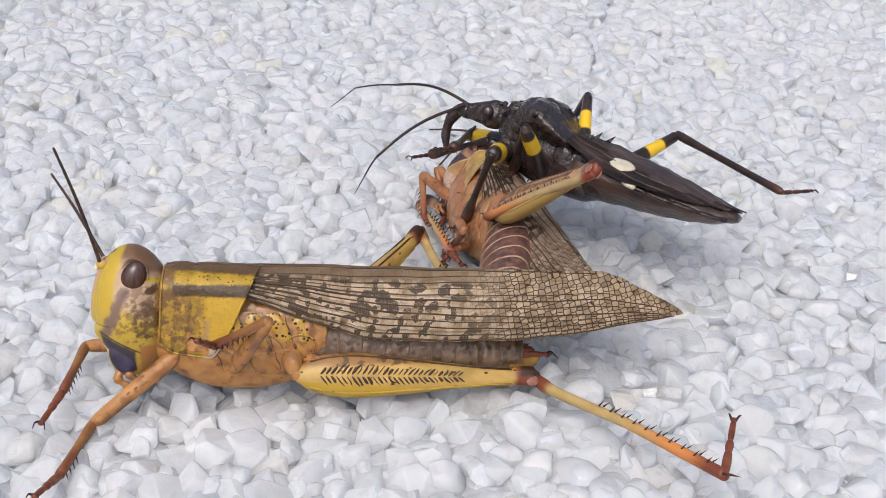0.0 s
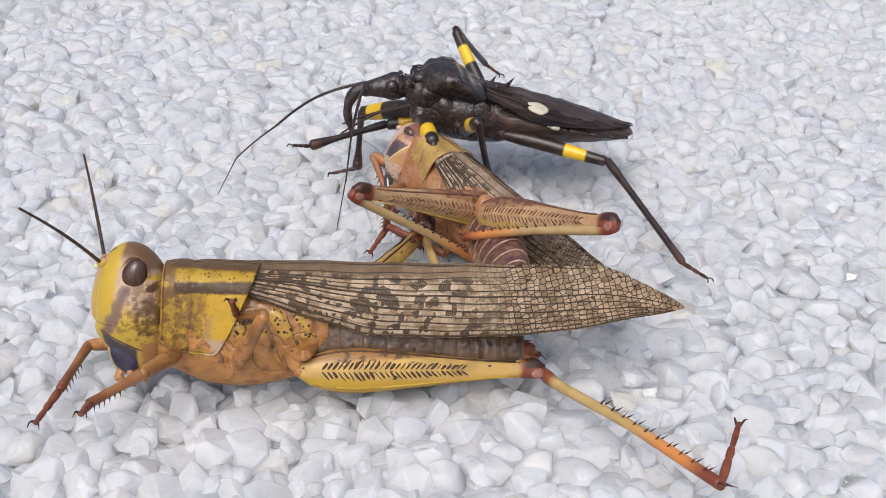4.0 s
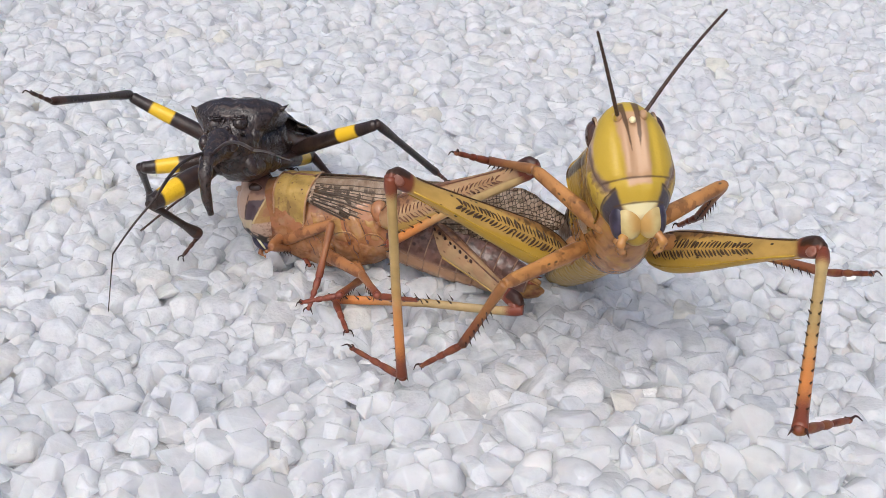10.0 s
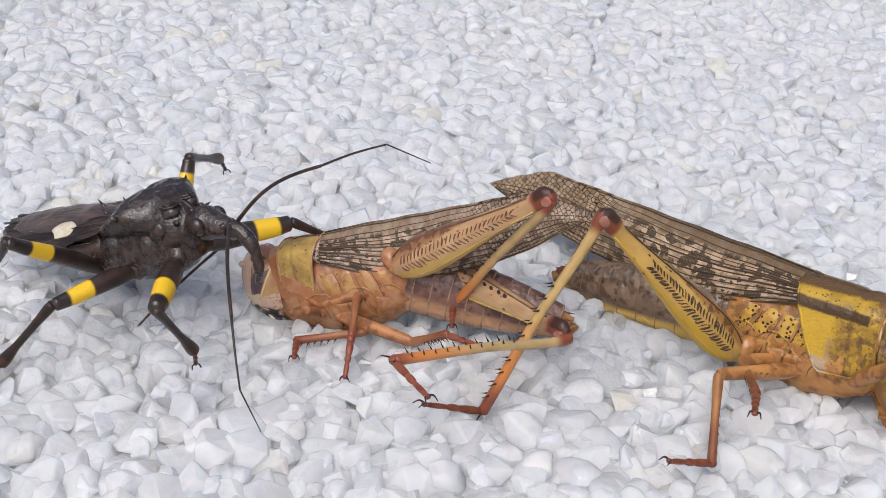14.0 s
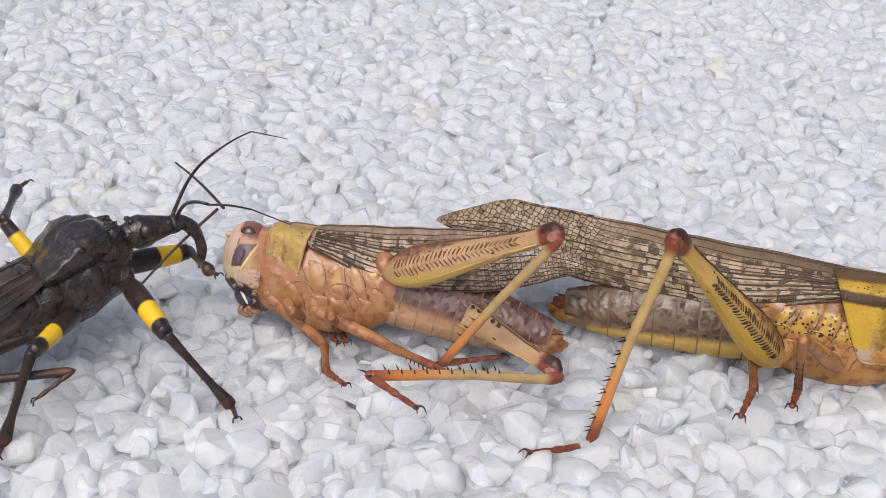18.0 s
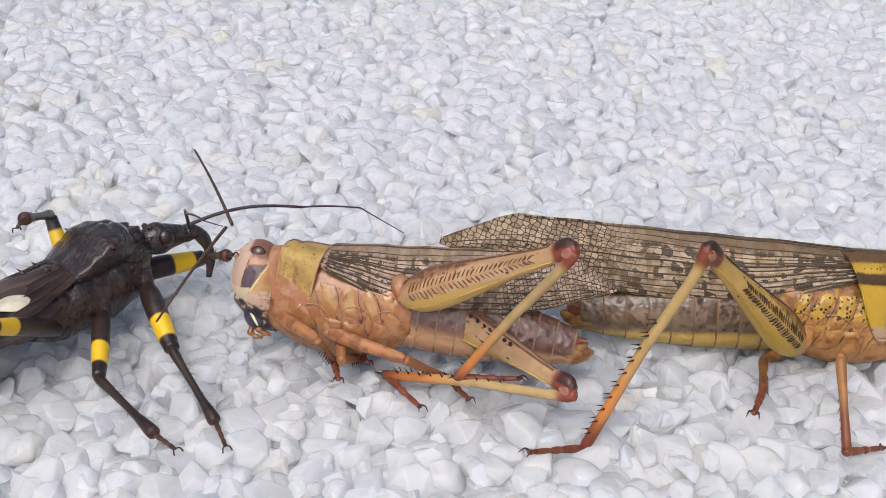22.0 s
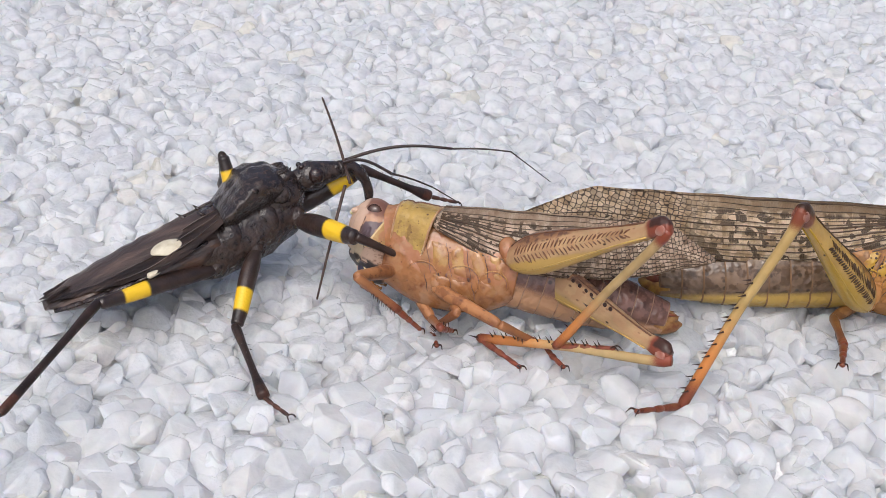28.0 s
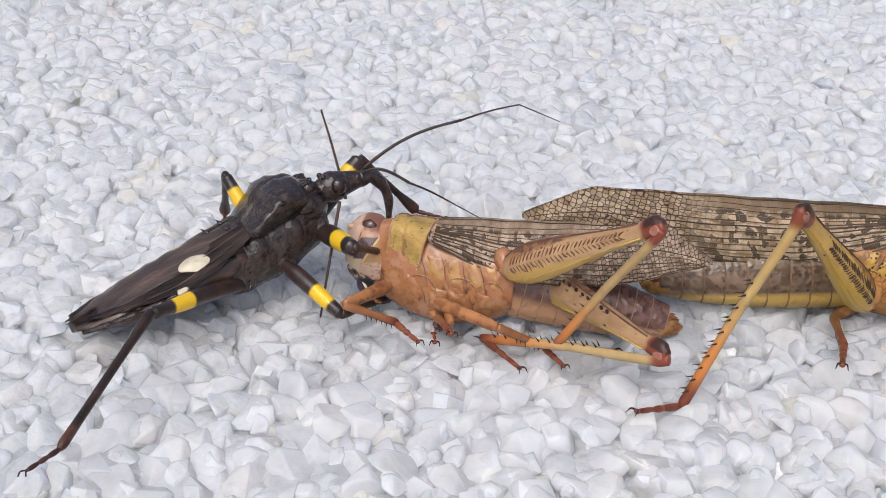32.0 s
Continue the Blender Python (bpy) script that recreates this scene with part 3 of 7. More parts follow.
    if tag == "rosy":
        zone(pl, [(0, 0, 1, 9)], dim(shade, 0.7), 0.3, 0.3, unit, 0.55, (0.7, 0.56), 0.5)
        zone(pl, [(0, 0, 1, 9)], blend(yellow, skin, 0.3), 0.3, 0.3, unit, 0.6, (1.4, 0.53), 0.5)
        zone(pl, [(0, 0, 1, 9)], blend(skin, (0.50, 0.36, 0.28), 0.6), 0.3, 0.3, unit, 0.25, (1.8, 0.54), 0.8)
    zone(pl, [(0, 0, -1, -1.6)], dim(skin, 0.9), 0.5, 0.4, unit, 0.9)
    p["tail"] = material(tag + "_tail", [dim(shade, 0.8), blend(skin, yellow, 0.5)], size=1.0, rough=0.36, bump=0.3, fine=0.3, sub=0.1)
    p["brown"] = material(tag + "_brown", [tuple(c * 0.6 for c in brown), brown, tuple(min(1, c * 1.6) for c in brown)], size=1.4, rough=0.42, bump=0.3, fine=0.3)
    p["rim"] = material(tag + "_rim", [dim(skin, 0.9), blend(skin, (0.60, 0.45, 0.28), 0.7)], size=1.2, rough=0.34, bump=0.2, fine=0.3)
    p["cream"] = material(tag + "_cream", [(0.62, 0.55, 0.30), (0.78, 0.72, 0.48)], size=1.5, rough=0.4, bump=0.15, fine=0.3, sub=0.1)
    p["blue"] = material(tag + "_mandible", [(0.02, 0.018, 0.03), (0.06, 0.05, 0.09)], size=1.0, rough=0.35, bump=0.15, fine=0.3)
    p["eye"] = material(tag + "_eye", [(0.035, 0.016, 0.012), (0.075, 0.036, 0.023)], size=0.5, rough=0.2, stretch=(3, 1, 0.4), coat=0.4)
    p["labrum"] = material(tag + "_labrum", [(0.40, 0.30, 0.12), (0.52, 0.43, 0.20)] if tag == "ripe" else [(0.50, 0.34, 0.27), (0.64, 0.47, 0.39)], size=1.2, rough=0.4, bump=0.2, fine=0.3, sub=0.1)
    zone(p["labrum"], [(0, -1, 0, 0.7), (0, 0, 1, 5.4)], blend(skin, yellow, 0.35), 0.7, 0.3, unit, 0.75)
    p["abdomen"] = spotted(material(tag + "_abdomen", [tuple(c * 0.6 for c in abdomen), abdomen, tuple(min(1, c * 1.35) for c in abdomen)], size=1.3, rough=0.28, bump=0.6, fine=0.8, spec=0.5, detail=7, ridged=True), tuple(c * 0.3 for c in abdomen), 1.1, 0.2, 0.06)
    zone(p["abdomen"], [(0, 0, 1, -0.4), (0, 0, -1, 2.6)], dim(brown, 0.5), 0.4, 0.4, unit, 0.75, (0.75, 0.55), 0.5)
    zone(p["abdomen"], [(0, 0, 1, 0.9)], dim(brown, 0.8), 0.5, 0.5, unit, 0.7, (1.0, 0.52), 0.7)
    banded(p["abdomen"], "Z", -9, -1.6 if tag == "ripe" else -1.0, belly, 0.5)
    olive = blend(yellow, blend(skin, (0.45, 0.36, 0.25), 0.5), 0.75 if tag == "rosy" else 0.35)
    fm = p["femur"] = spotted(material(tag + "_hind_femur", [dim(olive, 0.75), olive, dim(olive, 1.2)], size=1.5, rough=0.36, bump=0.3, fine=0.25, sub=0.1, stretch=(0.5, 1, 1), detail=6), dim(brown, 0.3), 0.62, 0.15, 0.05)
    span = 22 if tag == "ripe" else 20.5 / 0.93
    zone(fm, [(-0.035, 0, -1, -0.6)], dim(yellow, 0.95), 0.4, 0.15, unit)
    zone(fm, [(-0.045, 0, 1, -0.75 + 0.1)], dim(blend(skin, brown, 0.35), 0.9), 0.5, 0.2, unit, 0.85)
    zone(fm, [(-0.045, 0, 1, -0.55), (1, 0, 0, -3), (-1, 0, 0, span * 0.8)], dim(brown, 0.7), 0.2, 0.3, unit, 0.8, (0.9, 0.53), 0.6)
    if tag == "rosy":
        zone(fm, [(-0.03, 0, 1, 0.75), (-0.03, 0, -1, 1.35)], blend(skin, (0.40, 0.24, 0.14), 0.6), 0.4, 0.3, unit, 0.5, (1.2, 0.48))
        zone(fm, [(-0.045, 0, 1, -1.1)], dim(brown, 0.8), 0.25, 0.2, unit, 0.75, (0.8, 0.48))
    zone(fm, [(1, 0, 0, -span * 0.895)], dim(red, 0.95), 0.6, 0.3, unit)
    zone(fm, [(1, 0, 0, -span * 0.915), (0, 0, 1, -0.1)], dim(brown, 0.35), 0.3, 0.3, unit, 0.95)
    p["tibia"] = material(tag + "_hind_tibia", [dim(blend(yellow, (0.42, 0.31, 0.17), 0.55), 0.8), blend(yellow, (0.46, 0.34, 0.19), 0.6)], size=1.5, rough=0.35, bump=0.15, fine=0.25, sub=0.15)
    banded(p["tibia"], "X", -2, 1.6, red, 0.8)
    banded(p["tibia"], "X", 13.0, 40, (0.50, 0.19, 0.05), 5.0)
    banded(p["tibia"], "X", 18.3, 40, red, 2.0)
    p["leg"] = material(tag + "_leg", [shade, skin, tuple(min(1, c * 1.2) for c in skin)], size=1.6, rough=0.42, bump=0.25, fine=0.25, sub=0.15, stretch=(0.5, 1, 1))
    spotted(p["leg"], dim(brown, 1.0), 0.75, 0.13, 0.06)
    zone(p["leg"], [], dim(shade, 0.8), 0.3, 0.3, unit, 0.6, (1.1, 0.55))
    p["shin"] = material(tag + "_shin", [shade, skin], size=1.6, rough=0.42, bump=0.25, fine=0.25, sub=0.1, stretch=(0.5, 1, 1))
    banded(p["shin"], "X", 4.2, 30, tuple(0.5 * (a + b) for a, b in zip(red, shade)), 2.0)
    p["foot"] = material(tag + "_foot", [tuple(c * 0.35 for c in red), red, shade], size=0.9, rough=0.4, bump=0.2, fine=0.2)
    p["lobe"] = material(tag + "_lobe", [dim(red, 1.2), blend(red, (0.5, 0.36, 0.30), 0.45)], size=0.8, rough=0.36, bump=0.2, fine=0.25, sub=0.1)
    p["chevron"] = material(tag + "_chevron", [dim(brown, 0.35), dim(brown, 0.8)] if tag == "ripe" else [dim(brown, 0.7), blend(brown, skin, 0.45)], size=0.8, rough=0.45)
    p["edge"] = material(tag + "_edge", [dim(abdomen, 0.8), blend(abdomen, skin, 0.4)] if tag == "ripe" else [blend(abdomen, skin, 0.3), blend(abdomen, (0.48, 0.34, 0.22), 0.75)], size=1.0, rough=0.4)
    p["claw"] = material(tag + "_claw", [(0.02, 0.012, 0.01), (0.05, 0.02, 0.015)], size=0.6, rough=0.3)
    p["wing"] = netted(tag + "_wing", wing_ground, (0.035, 0.022, 0.015), (0.06, 0.036, 0.02), 0.10)
    p["vein"] = material(tag + "_vein", [(0.03, 0.017, 0.010), (0.10, 0.058, 0.03)], size=2.5, rough=0.45)
    p["antenna"] = material(tag + "_antenna", [(0.03, 0.016, 0.013), (0.075, 0.042, 0.03)], size=0.5, rough=0.45, stretch=(2, 1, 1), bump=0.3, fine=0.3)
    return p


def locust_head(root, p, unit, nod):
    ripe = p["unit"] == MM
    bm = bmesh.new()
    bmesh.ops.create_uvsphere(bm, u_segments=112, v_segments=80, radius=1.0)
    for v in bm.verts:
        x, y, z = v.co
        low = max(0.0, -z)
        wide = 2.75 * (1 - 0.30 * low ** 1.6)
        deep = 2.9 * (1 - 0.22 * low ** 2)
        front = 0.25 * max(0.0, x) ** 2
        v.co = (13.0 + x * deep - front * 0.6 - 0.7 * low ** 1.5 + 0.25 * max(0, z), y * wide * (1 - 0.08 * max(0, x)), -0.7 + z * 5.25)
        if x > 0:                                       # frontal ridge, its furrows, and the groove over the lip
            q = abs(v.co.y)
            rise = 0.14 * math.exp(-((q - 0.62) / 0.22) ** 2) - 0.12 * math.exp(-(q / 0.3) ** 2) - 0.12 * math.exp(-((q - 1.15) / 0.25) ** 2)
            v.co.x += x * rise * min(1.0, max(0.0, (v.co.z + 1.7) / 0.4)) - 0.16 * x * math.exp(-((v.co.z + 1.75) / 0.14) ** 2)
            v.co.x += 0.22 * x * math.exp(-((v.co.z + 2.6) / 0.7) ** 2) * math.exp(-((q - 0.75) / 0.5) ** 2)
        v.co.y += math.copysign(0.16, v.co.y) * math.exp(-((v.co.z + 1.3) / 1.3) ** 2 - ((v.co.x - 12.3) / 1.1) ** 2) * min(1, abs(y) * 2)      # full cheeks
        v.co.y -= math.copysign(0.18, v.co.y) * math.exp(-((v.co.x + 0.35 * v.co.z - 13.5) / 0.16) ** 2) * min(1, abs(y) * 2) * (1 if -2.4 < v.co.z < 1.2 else 0)
    head = part("head", bm, p["head"], root, "smooth head with brown crown, banded cheeks and a pale face", unit=unit)
    for s in (1, -1):
        bm = egg(bmesh.new(), (12.75, s * 1.98, 2.3), (0.86, 0.62, 1.34), (0, -14, 0), 28, 18) if ripe else egg(bmesh.new(), (13.0, s * 1.42, 3.1), (0.82, 0.48, 0.92), (0, -25, 0), 28, 18)
        part("eye", bm, p["eye"], head, "glossy dark brown compound eye", unit=unit)
        line = [(12.75 + 0.96 * math.cos(a), s * 1.9, 2.3 + 1.46 * math.sin(a)) if ripe else (13.0 + 0.92 * math.cos(a), s * 1.55, 3.05 + 1.04 * math.sin(a)) for a in [k * math.pi / 12 for k in range(25)]]
        part("eye_rim", tube(bmesh.new(), line, 0.1 if ripe else 0.06, 6), p["head"], head, unit=unit)
        bm = egg(bmesh.new(), (13.35, s * 1.25, -4.15), (0.95, 0.55, 1.45), (0, 18, 0), 18, 12)
        part("mandible", bm, p["blue"], head, "dark blue-black mandible", unit=unit)
        if not ripe:
            bm = egg(bmesh.new(), (13.3, s * 1.72, -4.1), (0.16, 0.12, 1.15), (0, 24, 0), 12, 8)
            part("mandible_streak", bm, p["cream"], head, "white streak on the mandible", unit=unit)
        bm = egg(bmesh.new(), (15.1, s * 0.82, 2.95), (0.42, 0.3, 0.38), (0, 0, 0), 12, 8)
        part("antenna_socket", bm, p["head"], head, unit=unit)
        for k, (x, z) in enumerate(((12.6, -5.2), (13.4, -5.6))):
            bm = tube(bmesh.new(), bez([(x, s * 0.9, z + 0.4), (x + 0.3, s * 1.3, z - 0.3), (x - 0.2, s * 1.25, z - 0.8), (x - 0.8, s * 1.0, z - 1.0)], 4), [0.36 - 0.014 * i + 0.06 * math.sin(i * 1.6) for i in range(13)], 8)
            part("palp", bm, p["thorax"], head, unit=unit)
    for s in (1, -1):
        bm = egg(bmesh.new(), (13.8, s * 0.62, -4.3), (0.72, 0.85, 1.45), (0, 16, 0), 22, 14)
        part("labrum", bm, p["labrum"], head, "cream lobed upper lip", unit=unit)
    bm = egg(bmesh.new(), (15.62, 0, 2.5), (0.2, 0.22, 0.25), u=10, v=8)
    part("ocellus", bm, p["cream"], head, "tiny pale simple eye", unit=unit)
    grow, at = ((1.25, 1.28, 1.12, 1), 13.2) if ripe else ((1.3, 1.28, 1.12, 1), 12.6)
    head.matrix_basis = nod @ Matrix.Translation(Vector((at, 0, -5.0)) * unit) @ Matrix.Diagonal(grow) @ Matrix.Translation(Vector((-at, 0, 5.0)) * unit)
    return head


def locust_legs(root, p, unit, hips, sizes):
    """Builds the segments of the six legs along +x; z is the outer side of the knee's bend."""
    rng = random.Random(3)
    legs = {}
    for key in ("FL", "FR", "ML", "MR", "HL", "HR"):
        s = 1 if key[1] == "L" else -1
        a, b, c = sizes[key[0]]
        hip = hips[key[0]]
        root_at = Vector((hip[0] + (0.5 if key[0] == "H" else 0.2), s * (hip[1] - 1.3), hip[2] + 1.7))
        line = bez([root_at, root_at.lerp(Vector((hip[0], s * hip[1], hip[2])), 0.45) + Vector((0.15, s * 0.3, 0)), (hip[0], s * hip[1], hip[2])], 5)
        fat = 0.8
        bm = tube(bmesh.new(), line, [fat * q for q in (0.75, 0.95, 1.08, 1.15, 1.16, 1.12, 1.05, 0.96, 0.86, 0.76, 0.6)], 14)
        part("coxa", bm, p["thorax"], root, unit=unit)
        bm = egg(bmesh.new(), (hip[0], s * hip[1], hip[2]), (0.72 * fat, 0.72 * fat, 0.72 * fat), (0, 0, 0), 14, 10)
        part("trochanter", bm, p["leg"], root, unit=unit)
        if key[0] == "H":
            rr = [(0.0, 0.45, 0.6), (0.04, 0.8, 1.15), (0.12, 1.05, 1.65), (0.22, 1.15, 1.84), (0.36, 1.05, 1.66), (0.55, 0.85, 1.25), (0.72, 0.66, 0.9), (0.86, 0.56, 0.68), (0.92, 0.66, 0.82), (0.97, 0.66, 0.82), (1.0, 0.4, 0.45)]
            tall = 1.08 if p["unit"] == MM else 1.15

            def skin_at(x, share):
                """A point of the thigh's skin: x along it, share of its height up (or down)."""
                k = max(i for i in range(len(rr) - 1) if rr[i][0] * a <= x)
                (t0, w0, h0), (t1, w1, h1) = rr[k], rr[k + 1]
                q = (x / a - t0) / (t1 - t0)
                return (w0 + (w1 - w0) * q) * (1 - abs(share) ** 2.3) ** (1 / 2.3), (h0 + (h1 - h0) * q) * tall * share

            bm = loft(mixed([(a * t, 0, 0.1 if 0.9 < t < 1 else 0, w, h * tall) for t, w, h in rr], 4), 20, 2.3)
            femur = part("hind_femur", bm, p["femur"], root, "swollen yellow hind thigh with dark herringbone marks", unit=unit)
            for side in (1, -1):
                if p["unit"] != MM and side == s:
                    for i in range(14):
                        x = a * (0.12 + 0.04 * i + 0.008 * rng.random())
                        w, h = skin_at(x, 0.62)
                        bm = egg(bmesh.new(), (x, side * w, h), (0.26, 0.07, 0.16 + 0.12 * rng.random()), (0, 20, 0), 10, 6)
                        part("dark_dot", bm, p["claw"], femur, unit=unit)
                for i in range(0 if p["unit"] != MM and side == s else 28):
                    x = a * (0.09 + (0.56 if p["unit"] == MM else 0.68) * i / 27)
                    for up in (1, -1):
                        pts = []
                        for dx, share in ((0.58 + rng.uniform(-0.2, 0.2), rng.uniform(0.34, 0.5)), (0.36, 0.3), (0.16, 0.16), (0.0, 0.05)):
                            w, h = skin_at(x + dx, up * share)
                            pts.append((x + dx, side * (w + 0.015), h))
                        g = (0.95 if p["unit"] == MM else 0.75) * rng.uniform(0.4, 1.25)
                        bm = tube(bmesh.new(), pts, [q * g for q in (0.05, 0.13, 0.12, 0.05)], 5)
                        part("herringbone", bm, p["chevron"], femur, unit=unit)
                for up in (0.86, -0.8):
                    line = [(a * t, skin_at(a * t, up)) for t in (0.05, 0.1, 0.16, 0.24, 0.34, 0.45, 0.56, 0.66, 0.76, 0.88)]
                    bm = tube(bmesh.new(), [(x, side * w, h) for x, (w, h) in line], 0.09, 6)
                    part("keel", bm, p["yellow"] if up < 0 else p["chevron"], femur, unit=unit)
                bm = egg(bmesh.new(), (a * 0.965, side * 0.56, -0.28), (0.62, 0.14, 0.5), (0, 20, 0), 14, 10)
                part("knee_lobe", bm, p["lobe"], femur, "pale pinkish knee lobe", unit=unit)
            bm = loft(mixed([(0, 0, -0.35, 0.45, 0.55), (b * 0.04, 0, -0.45, 0.55, 0.62), (b * 0.1, 0, -0.5, 0.45, 0.5), (b * 0.25, 0, -0.35, 0.43, 0.48), (b * 0.5, 0, 0, 0.42, 0.46), (b * 0.93, 0, 0, 0.46, 0.5), (b, 0, 0, 0.55, 0.5)], 4), 14)
            tibia = part("hind_tibia", bm, p["tibia"], root, "yellow hind shin turning orange-red towards the foot", unit=unit)
            for i in range(10):
                for side in (1, -1):
                    x = b * (0.36 + 0.062 * i)
                    bm = bmesh.new()
                    spike(bm, (x, side * 0.3, 0.3), (x + 0.45, side * 0.5, 0.95 + 0.1 * rng.random()), 0.1)
                    part("spine", bm, p["claw"], tibia, unit=unit)
            for side in (1, -1):
                bm = bmesh.new()
                spike(bm, (b - 0.1, side * 0.35, 0.1), (b + 1.1, side * 0.7, 0.35), 0.15)
                part("spur", bm, p["claw"], tibia, unit=unit)
        else:
            bm = loft(mixed([(0, 0, 0, 0.5, 0.6), (a * 0.15, 0, 0, 0.66, 0.78), (a * 0.6, 0, 0, 0.58, 0.66), (a * 0.92, 0, 0, 0.52, 0.6), (a, 0, 0, 0.4, 0.45)], 4), 14)
            femur = part("femur", bm, p["leg"], root, unit=unit)
            bm = loft(mixed([(0, 0, 0, 0.4, 0.45), (b * 0.08, 0, 0, 0.47, 0.5), (b * 0.5, 0, 0, 0.36, 0.4), (b, 0, 0, 0.42, 0.44)], 4), 12)
            tibia = part("tibia", bm, p["shin"], root, unit=unit)
            for i in range(6):
                for side in (1, -1):
                    x = b * (0.42 + 0.1 * i)
                    bm = bmesh.new()
                    spike(bm, (x, side * 0.22, -0.25), (x + 0.4, side * 0.4, -0.8), 0.09)
                    part("spine", bm, p["claw"], tibia, unit=unit)
        bm = bmesh.new()
        for x0, x1, r in ((0, 0.42, 0.42), (0.38, 0.58, 0.38), (0.55, 0.93, 0.30)):
            egg(bm, (c * (x0 + x1) / 2, 0, -0.05), (c * (x1 - x0) * 0.66, r * 0.92, r * 0.85), (0, 0, 0), 12, 8)
        egg(bm, (c * 0.93, 0, -0.05), (0.28, 0.3, 0.25), (0, 0, 0), 8, 6)
        egg(bm, (-0.05, 0, 0), (0.5, 0.42, 0.42), (0, 0, 0), 10, 8)
        tarsus = part("tarsus", bm, p["foot"], root, "reddish-brown jointed foot", unit=unit)
        for side in (1, -1):
            bm = tube(bmesh.new(), bez([(c * 0.92, side * 0.15, 0), (c * 0.99, side * 0.4, 0.15), (c * 1.06, side * 0.55, -0.25)], 4), [0.13 - 0.012 * i for i in range(9)], 6)
            part("claw", bm, p["claw"], tarsus, unit=unit)
        legs[key] = (femur, tibia, tarsus, Vector((hip[0], s * hip[1], hip[2])))
    return legs


def forewing(root, p, unit, length, side, rise):
    """One folded forewing, hinged at its base, running back along its own +x."""
    nu, nv = 110, 16
    rng = random.Random(11 if side > 0 else 12)
    jag = [rng.uniform(-0.12, 0.10) for _ in range(nu + 1)]

    def edge(t):
        top = 0.55 - 0.25 * max(0, 0.12 - t) * 8
        low = -1.5 - 3.2 * min(1, t / 0.3) ** 0.85 - 1.0 * math.sin(math.pi * min(1.0, t / 0.9)) ** 1.2 * (1.0 if t < 0.9 else 0.0)
        if t > 0.81:
            k = (t - 0.81) / 0.19
            top -= 3.3 * k ** 1.25 + jag[round(t * nu)] * min(1, 4 * k) * (1 - k)
        if t > 0.62:
            k = (t - 0.62) / 0.38
            low += 1.8 * k ** 2.0
        return top, low

    def place(t, v):
        top, low = edge(t)
        fat = 1.0 - 0.62 * t
        z = top + (low - top) * v
        return Vector((length * t, -side * (0.16 + 3.05 * fat * math.sin(min(1.0, v * 1.25) * math.pi / 2) ** 0.75 + 0.1 * math.sin(9 * v) * (1 - t) + 0.05 * math.sin(38 * v) * (1 - 0.7 * t)), z + rise * t + 0.04 * math.sin(40 * t + 5 * v)))

    bm = bmesh.new()
    uvl = bm.loops.layers.uv.new("UVMap")
    grid = [[bm.verts.new(place(i / nu, j / nv)) for j in range(nv + 1)] for i in range(nu + 1)]
    stretch = 40.0 / length
    for i in range(nu):
        for j in range(nv):
            f = bm.faces.new((grid[i][j], grid[i + 1][j], grid[i + 1][j + 1], grid[i][j + 1]))
            for lp, (a, b) in zip(f.loops, ((i, j), (i + 1, j), (i + 1, j + 1), (i, j + 1))):
                top, low = edge(a / nu)
                across = 5.0 * b / nv if a / nu < 0.81 else 0.55 - (top + (low - top) * b / nv)
                lp[uvl].uv = (length * a / nu * stretch * MM, across * MM)
    bmesh.ops.solidify(bm, geom=bm.faces[:], thickness=0.06)
    wing = part("forewing", bm, p["wing"], root, "long folded mottled brown wing with a fine net of veins", unit=unit)
    for v0, v1, end, r in ((0.02, 0.02, 0.8, 0.10), (0.17, 0.08, 0.62, 0.07), (0.26, 0.13, 0.74, 0.08), (0.31, 0.22, 0.84, 0.06), (0.35, 0.34, 0.88, 0.08), (0.38, 0.46, 0.97, 0.12), (0.44, 0.58, 0.93, 0.09), (0.52, 0.72, 0.95, 0.12),
                           (0.62, 0.80, 0.96, 0.07), (0.72, 0.88, 0.97, 0.09), (0.86, 0.94, 0.97, 0.07), (0.97, 0.98, 0.98, 0.11)):
        pts = []
        for k in range(33):
            t = 0.02 + (end - 0.02) * k / 32
            q = place(t, v0 + (v1 - v0) * k / 32)
            q.y += -side * 0.03
            pts.append(q)
        bm = tube(bmesh.new(), pts, [r * (1 - 0.6 * k / 32) for k in range(33)], 5)
        part("vein", bm, p["vein"], wing, unit=unit)
    return wing


TRUNK = mixed([(10.9, 0, -0.7, 2.3, 3.5), (9.5, 0, -1.1, 2.75, 4.3), (6, 0, -1.65, 3.1, 5.0), (2, 0, -1.7, 3.2, 5.05), (-2, 0, -1.3, 3.1, 4.4), (-4.2, 0, -0.9, 2.7, 3.5)], 6)


